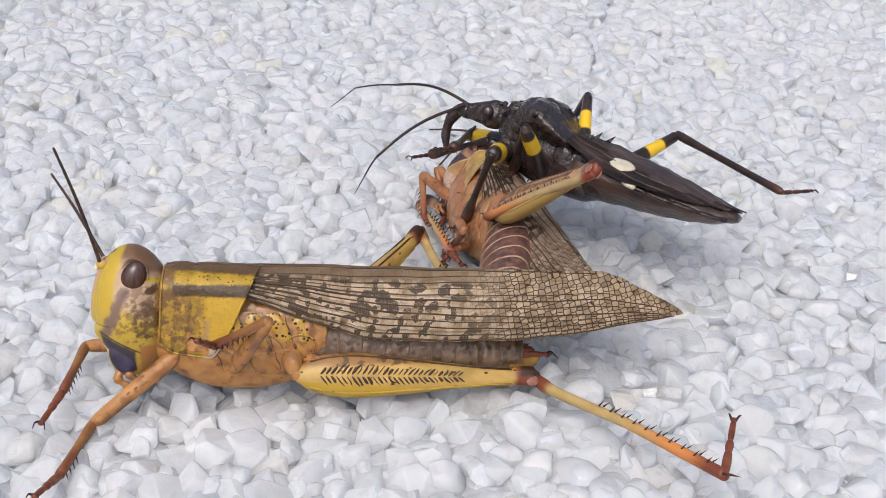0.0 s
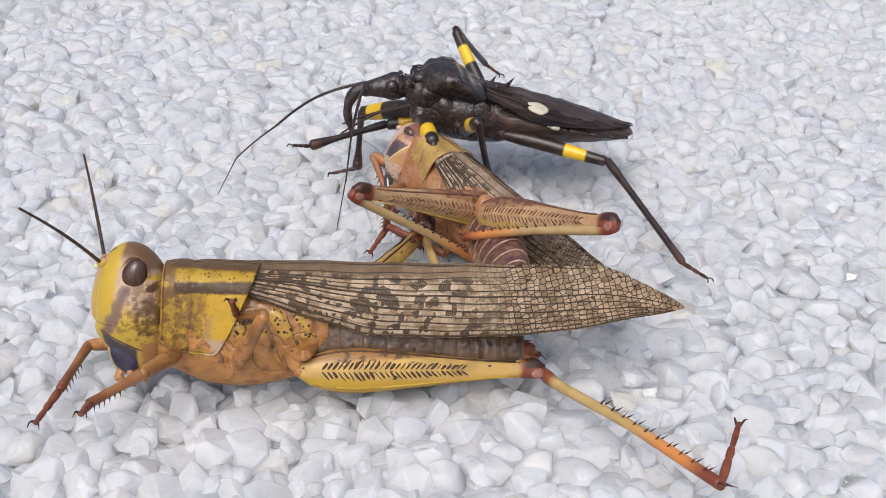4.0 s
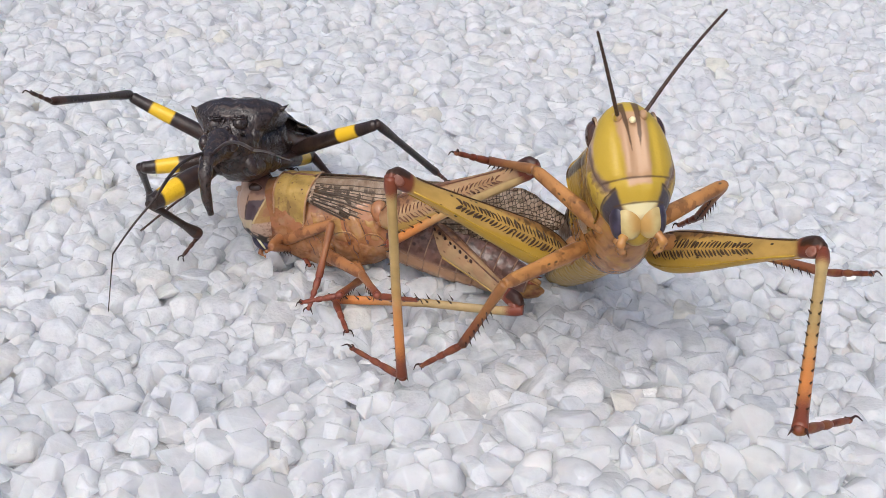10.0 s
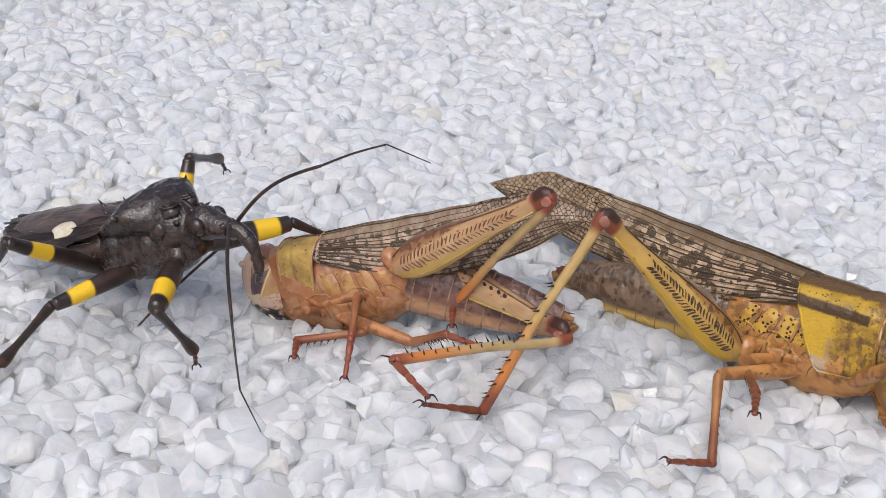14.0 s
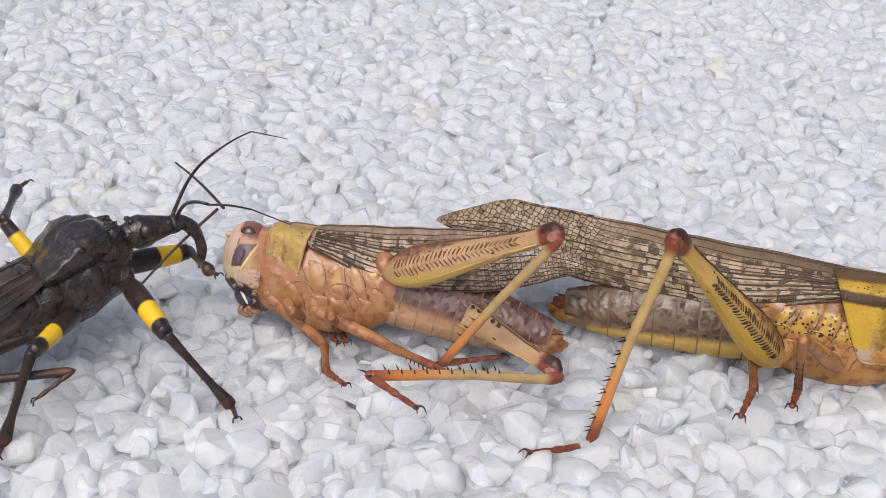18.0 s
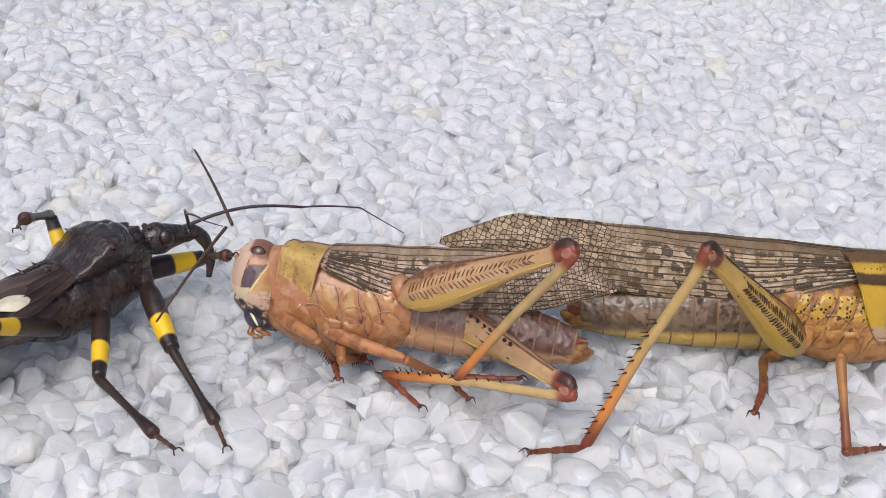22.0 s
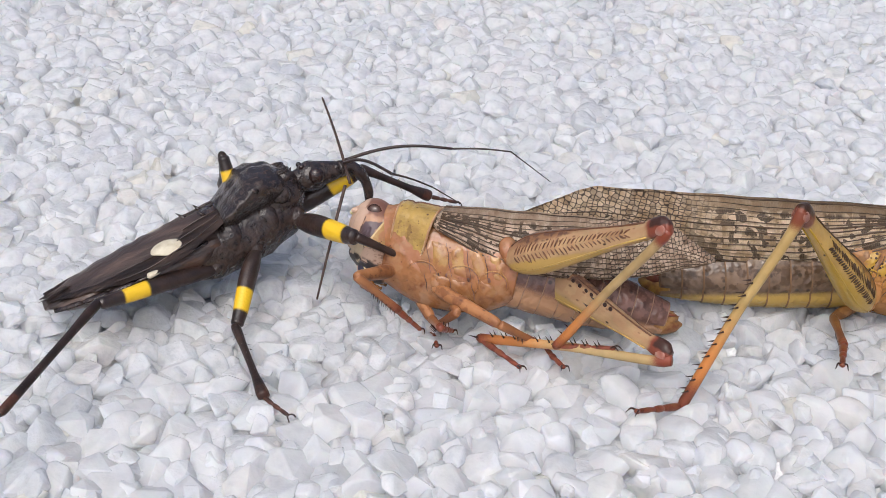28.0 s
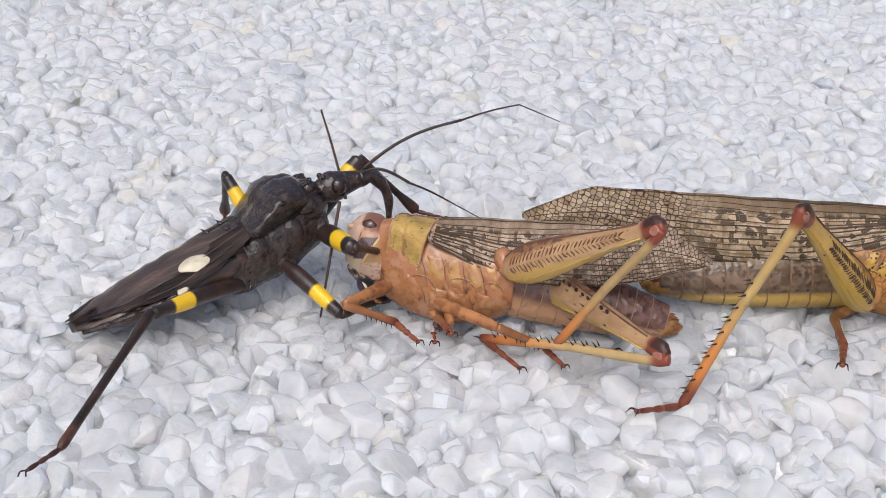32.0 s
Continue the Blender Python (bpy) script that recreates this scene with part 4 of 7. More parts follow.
def body_plate(x, z, w, h, lean, bulge, side, n=18):
    """A slanting plate that stands out of the thorax's side: x, z its middle, w long, h high; lean: how far it slopes forward as it rises."""
    bm = bmesh.new()
    rows = []
    for j in range(n + 1):
        v = 2 * j / n - 1
        row = []
        for i in range(n + 1):
            u = 2 * i / n - 1
            pull = 1 - 0.10 * u * u * v * v
            zz = z + v * h / 2 * pull
            xx = x + u * w / 2 * pull + lean * (zz - z) + 0.22 * math.sin(1.9 * v + x) * w / 1.8
            a, b = min(zip(TRUNK, TRUNK[1:]), key=lambda ab: abs((ab[0][0] + ab[1][0]) / 2 - xx))
            q = (xx - a[0]) / (b[0] - a[0])
            zc, ry, rz = (a[k] + (b[k] - a[k]) * q for k in (2, 3, 4))
            y = ry * max(0.05, 1 - abs((zz - zc) / rz) ** 2.2) ** (1 / 2.2)
            y += bulge * (1 - abs(u) ** 4) * (1 - abs(v) ** 5) - 0.12 + 0.10 * (noise.ridged_multi_fractal(Vector((xx, zz, side)) * 0.7, 0.9, 2.0, 3, 1.0, 2.0) - 1.0)
            row.append(bm.verts.new((xx, side * y, zz)))
        rows.append(row)
    for a, b in zip(rows, rows[1:]):
        for i in range(n):
            bm.faces.new((a[i], a[i + 1], b[i + 1], b[i]))
    rim = rows[0] + [r[-1] for r in rows[1:]] + rows[-1][-2::-1] + [r[0] for r in rows[-2:0:-1]]
    mid = Vector((x, side * 1.6, z))
    foot = [bm.verts.new(v.co.lerp(mid, 0.25)) for v in rim]
    for i in range(len(rim)):
        k = (i + 1) % len(rim)
        bm.faces.new((rim[i], rim[k], foot[k], foot[i]))
    bm.faces.new(foot)
    return bm


def locust(p, label, unit, hips, sizes, wing_length, feeler, striped):
    root = tagged(new("locust"), label, "locust", group="locusts")
    locust_head(root, p, unit, Matrix() if striped else pose(9.5 * unit, 0, -0.9 * unit, 0, 8, 0) @ Matrix.Diagonal((0.8, 0.84, 0.78, 1)) @ Matrix.Translation(Vector((-10.5, 0, 0)) * unit))
    bm = loft(mixed(TRUNK, 2), 72, 2.2)
    for v in bm.verts:
        v.co += Vector((0, math.copysign(1, v.co.y), 0.5)) * 0.13 * (noise.ridged_multi_fractal(v.co * 0.55, 0.9, 2.0, 3, 1.0, 2.0) - 0.9)
    skins = [BVHTree.FromBMesh(bm)]
    part("thorax", bm, p["thorax"], root, "tan underside of the thorax", unit=unit)
    low_edge, span = (-3.1, 7.2) if striped else (-1.7, 3.9)

    def shield(u, v, lift=0.0):
        """A point of the neck shield: u from front to back, v from one lower edge over the back to the other."""
        x = (10.2 if striped else 9.5) - span * u
        hw = (2.95 if striped else 2.65) + 0.75 * u - 0.10 * math.exp(-((u - 0.36) / 0.05) ** 2) + lift
        top = (4.28 if striped else 3.7) + 0.15 * u - 0.16 * math.exp(-((u - 0.36) / 0.06) ** 2) - 0.25 * max(0, 0.12 - u) * 8 + lift
        low = low_edge - 0.35 * math.sin(u * 2.6) + 0.9 * (max(0.0, u - 0.7) / 0.3) ** 2 + 0.7 * (max(0.0, 0.2 - u) / 0.2) ** 2
        a = abs(v)
        if a < 0.55:                                   # the rounded back
            k = a / 0.55 * math.pi / 2
            y, z = hw * math.sin(k) ** 0.82, top - (top - 1.9) * (1 - math.cos(k) ** 0.9)
        else:                                          # the hanging side
            k = (a - 0.55) / 0.45
            y, z = hw * (1 - 0.10 * k * k), 1.9 + (low - 1.9) * k
        if u > 0.55:                                   # the back edge: pointed above, cut away below
            back = (u - 0.55) / 0.45
            x += back * ((-1.1 if striped else -0.5) * (1 - min(1, a / 0.6)) + (1.9 if striped else 0.3) * (max(0.0, a - 0.45) / 0.55) ** 1.4)
        return Vector((x, math.copysign(y, v), z))

    nu, nv = 40, 48
    bm = bmesh.new()
    grid = [[bm.verts.new(shield(i / nu, 2 * j / nv - 1)) for j in range(nv + 1)] for i in range(nu + 1)]
    for i in range(nu):
        for j in range(nv):
            bm.faces.new((grid[i][j], grid[i][j + 1], grid[i + 1][j + 1], grid[i + 1][j]))
    bmesh.ops.recalc_face_normals(bm, faces=bm.faces[:])
    bmesh.ops.solidify(bm, geom=bm.faces[:], thickness=0.18)
    pron = part("pronotum", bm, p["shield"], root, "saddle-shaped yellow neck shield" + (" with brown stripes" if striped else ""), unit=unit)
    bm = tube(bmesh.new(), [shield(0.02 + 0.96 * k / 12, 0.0, 0.03) for k in range(13)], [0.07 + 0.05 * math.sin(k / 12 * 3.1) for k in range(13)], 6)
    part("keel", bm, p["brown"], pron, unit=unit)
    for u in (0.0, 1.0):
        part("shield_rim", tube(bmesh.new(), [shield(u, -1 + 2 * k / 40) for k in range(41)], 0.12, 6), p["shield" if striped else "rim"], pron, unit=unit)
    for v in (1.0, -1.0):
        part("shield_rim", tube(bmesh.new(), [shield(k / 30, v) for k in range(31)], 0.11, 6), p["shield" if striped else "rim"], pron, unit=unit)
    for s in (1, -1):
        for x, z, w, h, lean, bulge, skin in ((4.0, -0.9, 1.75, 3.3, 0.38, 0.34, "pleuron"), (1.9, -0.8, 1.6, 3.4, 0.40, 0.36, "pleuron"), (-0.1, -0.7, 1.6, 3.3, 0.40, 0.34, "pleuron"), (-1.9, -0.6, 1.3, 2.8, 0.40, 0.28, "pleuron"),
                                            (6.4, -3.2, 2.0, 2.8, 0.22, 0.30, "thorax"), (3.3, -3.7, 2.1, 2.2, 0.30, 0.42, "thorax"), (1.0, -3.7, 1.9, 2.2, 0.34, 0.42, "thorax"), (-1.3, -3.2, 1.9, 2.0, 0.36, 0.36, "thorax")):
            bm = body_plate(x, z, w * 1.14, h * 1.05, lean, bulge * (0.8 if striped else 0.7), s)
            skins.append(BVHTree.FromBMesh(bm))
            part("pleural_plate", bm, p[skin], root, unit=unit)
        for x, z in ((2.9, -2.5), (0.6, -2.4), (-1.5, -2.0)):
            bm = egg(bmesh.new(), (x, s * 3.12, z), (0.16, 0.14, 0.3), (0, 20, 0), 12, 8)
            part("spiracle", bm, p["brown"], root, unit=unit)

        def drape(pts, radius, name, skin):
            """A thin cord laid on the side of the thorax along (x, z)."""
            line = []
            for x, z in pts:
                hits = [t.ray_cast(Vector((x, s * 9, z)), Vector((0, -s, 0)))[0] for t in skins]
                line.append(max((h for h in hits if h is not None), key=lambda h: abs(h.y), default=Vector((x, s * 2, z))))
            n = len(line) - 1
            part(name, tube(bmesh.new(), line, [radius * (0.35 + 0.65 * math.sin(math.pi * k / n)) for k in range(n + 1)], 6), p[skin], root, unit=unit)

        for x, z, h in ((5.1, -1.2, 1.5), (3.0, -0.9, 1.6), (0.95, -0.8, 1.6), (-0.95, -0.7, 1.4), (4.9, -3.7, 1.0), (2.2, -3.7, 1.0), (-0.1, -3.5, 0.9)):
            drape([(x + 0.38 * h * q + 0.05 * math.sin(5 * q + x), z + h * q) for q in [k / 8 - 1 for k in range(17)]], 0.055, "suture", "brown")
        for x, z, r, a0, a1 in ((5.4, -3.2, 1.75, 15, 200), (1.2, -2.8, 1.9, 10, 210), (-2.0, -2.3, 1.5, 25, 200)):
            drape([(x + r * math.cos(a), z + 0.9 * r * math.sin(a)) for a in [radians(a0 + (a1 - a0) * k / 20) for k in range(21)]], 0.08, "coxal_rim", "pleuron")
            drape([(x + (r - 0.15) * math.cos(a), z + 0.9 * (r - 0.15) * math.sin(a)) for a in [radians(a0 + (a1 - a0) * k / 20) for k in range(21)]], 0.03, "suture", "brown")
    step = 2.12 if striped else 1.9
    bm = loft([(0, 0, 0, 2.2, 2.8), (5, 0, 0, 2.1, 2.5), (12, 0, 0, 1.4, 1.7), (17.0, 0, 0.2, 0.6, 0.8)], 20)
    abdomen = part("abdomen", bm, p["abdomen"], root, "segmented grey-brown abdomen, yellowish below", unit=unit)

    def girth(x):
        """The abdomen's width at x along it, as a share of its widest."""
        t = max(0.0, min(1.0, x / (9.2 * step)))
        return 1.0 - 0.10 * t - 0.46 * t ** 2.6

    for i in range(9):
        bm = bmesh.new()
        rows = []
        for q, lift in ((-0.12, -0.12), (0.05, -0.03), (0.3, 0.0), (0.6, 0.02), (0.85, 0.045), (0.97, 0.055), (1.02, 0.03), (1.05, -0.08)):
            k = girth((i + q) * step)
            row = []
            for n in range(44):
                a = 2 * math.pi * n / 44
                c, sn = math.cos(a), math.sin(a)
                fold = 0.30 * math.exp(-((sn + 0.42) / 0.10) ** 2) + 0.10 * max(0.0, -sn - 0.42)      # the pleat between back and belly plates
                ridge = 0.22 * max(0.0, sn - 0.8) / 0.2
                row.append(bm.verts.new(((i + q) * step, (2.75 * k + lift - fold) * c, -0.25 * k + (3.65 * k + lift - 0.4 * fold) * sn + ridge * k)))
            rows.append(row)
        for r, (u, w) in enumerate(zip(rows, rows[1:])):
            for n in range(44):
                f = bm.faces.new((u[n], u[(n + 1) % 44], w[(n + 1) % 44], w[n]))
                f.material_index = 1 if r >= 5 else 0
        bm.faces.new(rows[0])
        bm.faces.new(rows[-1])
        part("abdomen_segment", bm, [p["abdomen"], p["edge"]], abdomen, unit=unit)
    end = 9.0 * step
    for s in (1, -1):
        bm = bmesh.new()
        spike(bm, (end - 0.4, s * 0.8, 0.5), (end + 1.3, s * 1.05, 0.8), 0.3, 8)
        part("cercus", bm, p["foot"], abdomen, unit=unit)
        bm = loft(mixed([(end - 0.6, s * 0.5, 0.2, 0.5, 0.9), (end + 0.5, s * 0.5, 0.1, 0.42, 0.75), (end + 1.3, s * 0.4, 0.35, 0.2, 0.3)], 3), 12)
        part("tail_valve", bm, p["foot"] if striped else p["tail"], abdomen, unit=unit)
    bm = loft(mixed([(end - 1.0, 0, -0.6, 1.2, 1.3), (end + 0.4, 0, -0.7, 1.05, 1.05), (end + 1.6, 0, -0.45, 0.55, 0.6), (end + 2.0, 0, -0.2, 0.15, 0.2)], 4), 18)
    part("abdomen_tip", bm, p["tail"], abdomen, unit=unit)
    wings = [forewing(root, p, unit, wing_length, s, 2.85 if striped else 0.0) for s in (1, -1)]
    legs = locust_legs(root, p, unit, hips, sizes)
    feelers = []
    for s in (1, -1):
        bm = tube(bmesh.new(), [(feeler * k / 24, 0, 0.25 * math.sin(k / 24 * 3.1)) for k in range(25)], [0.17 - 0.003 * k + (0.02 if k % 2 else 0) for k in range(25)], 8)
        feelers.append(part("antenna", bm, p["antenna"], root, "thin dark beaded feeler", unit=unit))
    return root, abdomen, wings, legs, feelers


YELLOW = palette("ripe", (0.37, 0.175, 0.055), (0.17, 0.07, 0.025), (0.42, 0.265, 0.03), (0.085, 0.045, 0.022), (0.15, 0.098, 0.062), (0.44, 0.29, 0.07), (0.16, 0.042, 0.02),
                 [(0.41, 0.275, 0.15), (0.58, 0.43, 0.27), (0.72, 0.58, 0.42)], (0.45, 0.31, 0.035))
ROSY = palette("rosy", (0.315, 0.140, 0.055), (0.17, 0.058, 0.025), (0.44, 0.29, 0.085), (0.11, 0.05, 0.035), (0.155, 0.080, 0.062), (0.37, 0.21, 0.115), (0.20, 0.05, 0.028),
               [(0.38, 0.26, 0.175), (0.55, 0.41, 0.295), (0.69, 0.56, 0.43)], (0.50, 0.35, 0.26))
HIPS = {"F": (8.8, 2.2, -3.6), "M": (3.6, 2.8, -4.2), "H": (-1.8, 3.7, -4.4)}
SMALL = 0.93
big = locust(YELLOW, "yellow mature locust with mottled wings, walking on gravel", MM, HIPS, {"F": (9.2, 7.6, 4.8), "M": (9.8, 8.2, 5.4), "H": (22, 21, 6.8)}, 40.0, 13.0, True)
prey = locust(ROSY, "rosy-brown locust lying on gravel, caught by a black bug", MM * SMALL, {**HIPS, "H": (-3.0, 3.1, 0.6)},
              {k: tuple(v / SMALL for v in q) for k, q in {"F": (7.2, 5.8, 3.8), "M": (8, 6.5, 4.2), "H": (20.5, 19.5, 6)}.items()}, 28.6, 11.5 / SMALL, False)


# ---- the assassin bug ----
black = material("black_cuticle", [(0.014, 0.010, 0.010), (0.026, 0.018, 0.016), (0.052, 0.034, 0.027)], size=0.6, rough=0.24, bump=0.8, fine=0.38, coat=0.15, spec=0.5, detail=7)
zone(black, [(0, 0, -1, -0.3)], (0.050, 0.026, 0.018), 1.2, 0.8, MM, 0.3, (0.7, 0.45))
black_leg = material("black_leg", [(0.013, 0.009, 0.008), (0.042, 0.024, 0.019)], size=1.2, rough=0.34, bump=0.3, fine=0.25)
foot_dark = material("dark_foot", [(0.02, 0.012, 0.010), (0.09, 0.035, 0.022)], size=1.2, rough=0.42, bump=0.3, fine=0.2)
membrane = material("black_membrane", [(0.022, 0.015, 0.013), (0.048, 0.032, 0.026), (0.10, 0.066, 0.052)], size=1.1, rough=0.28, bump=0.7, fine=0.45, stretch=(0.22, 1, 1), spec=0.5, detail=7)
zone(membrane, [(0, 0, -1, -0.2)], (0.10, 0.052, 0.034), 0.8, 0.8, MM, 0.6, (1.6, 0.46))
BANDS = {"F": (8.5, 0.56, 0.84), "M": (8.5, 0.55, 0.82), "H": (12.5, 0.60, 0.80)}
thigh_skin = {}
for key, (span, lo, hi) in BANDS.items():
    thigh_skin[key] = banded(material("thigh_" + key, [(0.013, 0.009, 0.008), (0.042, 0.024, 0.019)], size=1.2, rough=0.28, bump=0.4, fine=0.25, spec=0.5), "X", span * lo, span * hi, (0.70, 0.44, 0.015), 0.22)
bug_cream = material("spot_cream", [(0.44, 0.38, 0.27), (0.60, 0.55, 0.43)], size=0.8, rough=0.45, bump=0.2, fine=0.3)
bug_eye = material("bug_eye", [(0.012, 0.008, 0.008), (0.03, 0.015, 0.012)], size=0.3, rough=0.25, bump=0.5, fine=0.12, coat=0.4)


def assassin_bug():
    root = tagged(new("assassin_bug"), "black assassin bug with yellow-ringed legs and cream wing spots", "bug")
    bm = loft(mixed([(10.4, 0, 1.0, 1.4, 1.4), (11.3, 0, 1.0, 1.15, 1.2), (12.0, 0, 1.0, 1.45, 1.5), (12.9, 0, 0.95, 1.55, 1.6), (13.6, 0, 0.85, 1.3, 1.35), (14.6, 0, 0.65, 1.1, 1.1), (15.6, 0, 0.45, 0.8, 0.85), (16.0, 0, 0.35, 0.45, 0.5)], 4), 20)
    head = part("head", bm, black, root, unit=MM)
    for s in (1, -1):
        part("eye", egg(bmesh.new(), (12.95, s * 1.4, 1.15), (0.8, 0.62, 0.85), u=18, v=12), bug_eye, head, "glossy black eye")
        part("ocellus", egg(bmesh.new(), (12.0, s * 0.6, 2.4), (0.3, 0.28, 0.27), u=10, v=8), bug_eye, head)
        part("antenna_base", egg(bmesh.new(), (15.2, s * 0.55, 0.85), (0.5, 0.36, 0.36), u=10, v=8), black, head)
    line = bez([(15.5, 0, 0.4), (16.7, 0, 0.1), (17.5, 0, -1.2), (17.6, 0, -2.9), (16.9, 0, -4.8)], 5)
    beak = part("beak", tube(bmesh.new(), line, [0.88 - 0.027 * i + 0.05 * math.sin(i * 0.9) for i in range(len(line))], 12), black, root, "curved black piercing beak")
    bm = loft(mixed([(11.2, 0, 0.6, 1.4, 1.5), (10.6, 0, 0.6, 2.0, 2.1), (9.4, 0, 0.7, 2.6, 2.7), (8.2, 0, 0.8, 2.7, 2.8), (7.4, 0, 0.8, 2.6, 2.6)], 4), 28)
    for s in (1, -1):
        egg(bm, (9.7, s * 1.15, 2.45), (1.2, 0.9, 0.75), (0, 0, s * 12))
        egg(bm, (8.6, s * 2.3, 1.2), (1.3, 0.7, 1.0), (0, 0, s * 8))
        spike(bm, (10.8, s * 1.7, 1.6), (11.5, s * 2.2, 2.0), 0.35, 7)
    for v in bm.verts:
        v.co += Vector((0.3, 1, 1)) * 0.16 * noise.noise(v.co * 1.1)
    lobe = part("front_lobe", bm, black, root, "bumpy front lobe of the neck shield")
    for s in (1, -1):
        for r, h in ((0.75, 0.62), (0.42, 0.76)):
            ring = [(9.7 + 1.25 * r * math.cos(a), s * (1.15 + r * math.sin(a)), 2.45 + h) for a in [k * math.pi / 10 for k in range(21)]]
            part("ridge", tube(bmesh.new(), ring, 0.11, 6), black, lobe)
        line = bez([(11.0, s * 0.5, 2.1), (10.2, s * 0.25, 2.95), (9.0, s * 0.3, 3.1), (8.2, s * 0.5, 3.3)], 5)
        part("ridge", tube(bmesh.new(), line, 0.13, 6), black, lobe)
    bm = bmesh.new()
    rows = []
    for x, hw, zc, up, down in mixed([(9.8, 2.2, 1.3, 2.1, 2.2), (9.2, 2.9, 1.9, 2.1, 2.7), (8.3, 3.7, 2.4, 1.95, 3.0), (7.2, 4.35, 2.75, 1.75, 3.3), (6.2, 4.6, 2.8, 1.6, 3.3), (5.0, 4.5, 2.4, 1.25, 3.1), (3.7, 4.35, 1.85, 0.95, 2.6), (2.5, 3.9, 1.4, 0.8, 2.2)], 4):
        ring = []
        for i in range(48):
            a = 2 * math.pi * i / 48
            c, sn = math.cos(a), math.sin(a)
            pw = 2.1 if sn > 0 else 1.4
            k = (abs(c) ** pw + abs(sn) ** pw) ** (-1 / pw)
            z = zc + (up if sn > 0 else down) * sn * k + 0.16 * noise.noise(Vector((x * 0.9, c * 4, sn * 3))) + 0.06 * math.sin(4.5 * x) * (1 if sn > 0 else 0)
            ring.append(bm.verts.new((x, hw * c * k, z - (0.22 * math.exp(-(c * k * hw / 0.5) ** 2) if sn > 0 else 0) + 0.3 * abs(c * k) ** 6 * max(0.0, hw - 3.6) / 1.5)))
        rows.append(ring)
    for a, b in zip(rows, rows[1:]):
        for i in range(48):
            bm.faces.new((a[i], a[(i + 1) % 48], b[(i + 1) % 48], b[i]))
    bm.faces.new(rows[0])
    bm.faces.new(rows[-1])
    for s in (1, -1):
        spike(bm, (6.5, s * 4.4, 3.1), (6.0, s * 5.2, 3.6), 0.32, 8)
    part("rear_lobe", bm, black, root, "broad rear lobe of the neck shield")
    bm = loft(mixed([(3.0, 0, 1.5, 2.2, 0.8), (1.6, 0, 1.7, 1.5, 0.7), (0.4, 0, 1.8, 0.8, 0.55), (-0.4, 0, 2.0, 0.25, 0.3)], 4), 18)
    spike(bm, (-0.2, 0, 2.0), (-1.1, 0, 3.2), 0.32, 8)
    for s in (1, -1):
        spike(bm, (1.4, s * 1.2, 1.9), (0.8, s * 1.4, 2.9), 0.3, 8)
    part("scutellum", bm, black, root, "small spined shield between the wings")
    bm = loft(mixed([(10.6, 0, -0.5, 1.7, 2.0), (9, 0, -0.9, 2.4, 2.7), (6, 0, -1.2, 3.1, 3.2), (3, 0, -1.3, 3.5, 3.3), (0, 0, -1.2, 3.7, 3.2), (-2, 0, -1.0, 3.6, 2.7)], 4), 36, 2.2)
    for s in (1, -1):
        for x, y, z, q in ((9.2, 1.5, -1.6, 1.2), (6.6, 2.25, -0.6, 1.3), (4.6, 2.5, -2.0, 1.4), (2.6, 2.85, -0.6, 1.4), (0.5, 2.75, -2.0, 1.4)):
            lobe_bm = egg(bmesh.new(), (x, s * y, z), (q, 0.85, 1.25 * q), (0, 15, 0), 20, 14)
            for v in lobe_bm.verts:
                v.co += Vector((0.2, 1, 1)) * 0.22 * noise.noise(v.co * 0.9)
            part("side_plate", lobe_bm, black, root)
    for v in bm.verts:
        v.co += Vector((0.2, 1, 1)) * 0.22 * noise.noise(v.co * 0.9)
    part("thorax", bm, black, root)
    bm = loft(mixed([(1.5, 0, -0.4, 3.6, 2.7), (-1, 0, -0.6, 4.2, 3.1), (-4, 0, -0.45, 4.6, 2.8), (-8, 0, -0.35, 4.5, 2.4), (-11.5, 0, -0.2, 3.7, 1.8), (-14, 0, -0.05, 2.7, 1.15), (-15.4, 0, 0.1, 1.8, 0.65), (-15.9, 0, 0.15, 1.1, 0.35)], 4), 44, 1.5)
    for v in bm.verts:
        v.co += Vector((0, 0.4, 1)) * (0.07 * math.sin(2 * math.pi * v.co.x / 2.6) + 0.14 * noise.noise(v.co * 0.8))
    abdomen = part("abdomen", bm, membrane, root, "flattened black abdomen")
    back = [abdomen]
    for s in (1, -1):
        for i in range(6):
            x0, x1 = 0.5 - 2.6 * i, 0.5 - 2.6 * (i + 1)
            def rim(x):
                t = (0.5 - x) / 16.0
                return 3.7 + 1.6 * math.sin(min(1, t * 1.9) * math.pi / 2) - 8.2 * max(0, t - 0.45) ** 1.65
            bm = bmesh.new()
            rows = []
            for k in range(5):
                x = x0 + (x1 - x0) * k / 4
                w = rim(x)
                rows.append([bm.verts.new((x, s * (w - 1.5), 0.2)), bm.verts.new((x, s * w, 0.42 - 0.12 * (k == 4) - 0.03 * (0.5 - x))), bm.verts.new((x, s * (w + 0.1 - 0.15 * (k == 4)), 0.2 - 0.03 * (0.5 - x))), bm.verts.new((x, s * (w - 1.5), -0.3))])
            for a, b in zip(rows, rows[1:]):
                for k in range(4):
                    bm.faces.new((a[k], a[(k + 1) % 4], b[(k + 1) % 4], b[k]))
            bm.faces.new(rows[0])
            bm.faces.new(rows[-1])
            part("abdomen_margin", bm, black, abdomen)
        bm = loft([(-4.6, s * 5.1, 0.1, 0.15, 0.1), (-5.2, s * 5.15, 0.1, 0.4, 0.26), (-5.9, s * 5.15, 0.1, 0.5, 0.3), (-6.1, s * 5.1, 0.1, 0.2, 0.1)], 10)
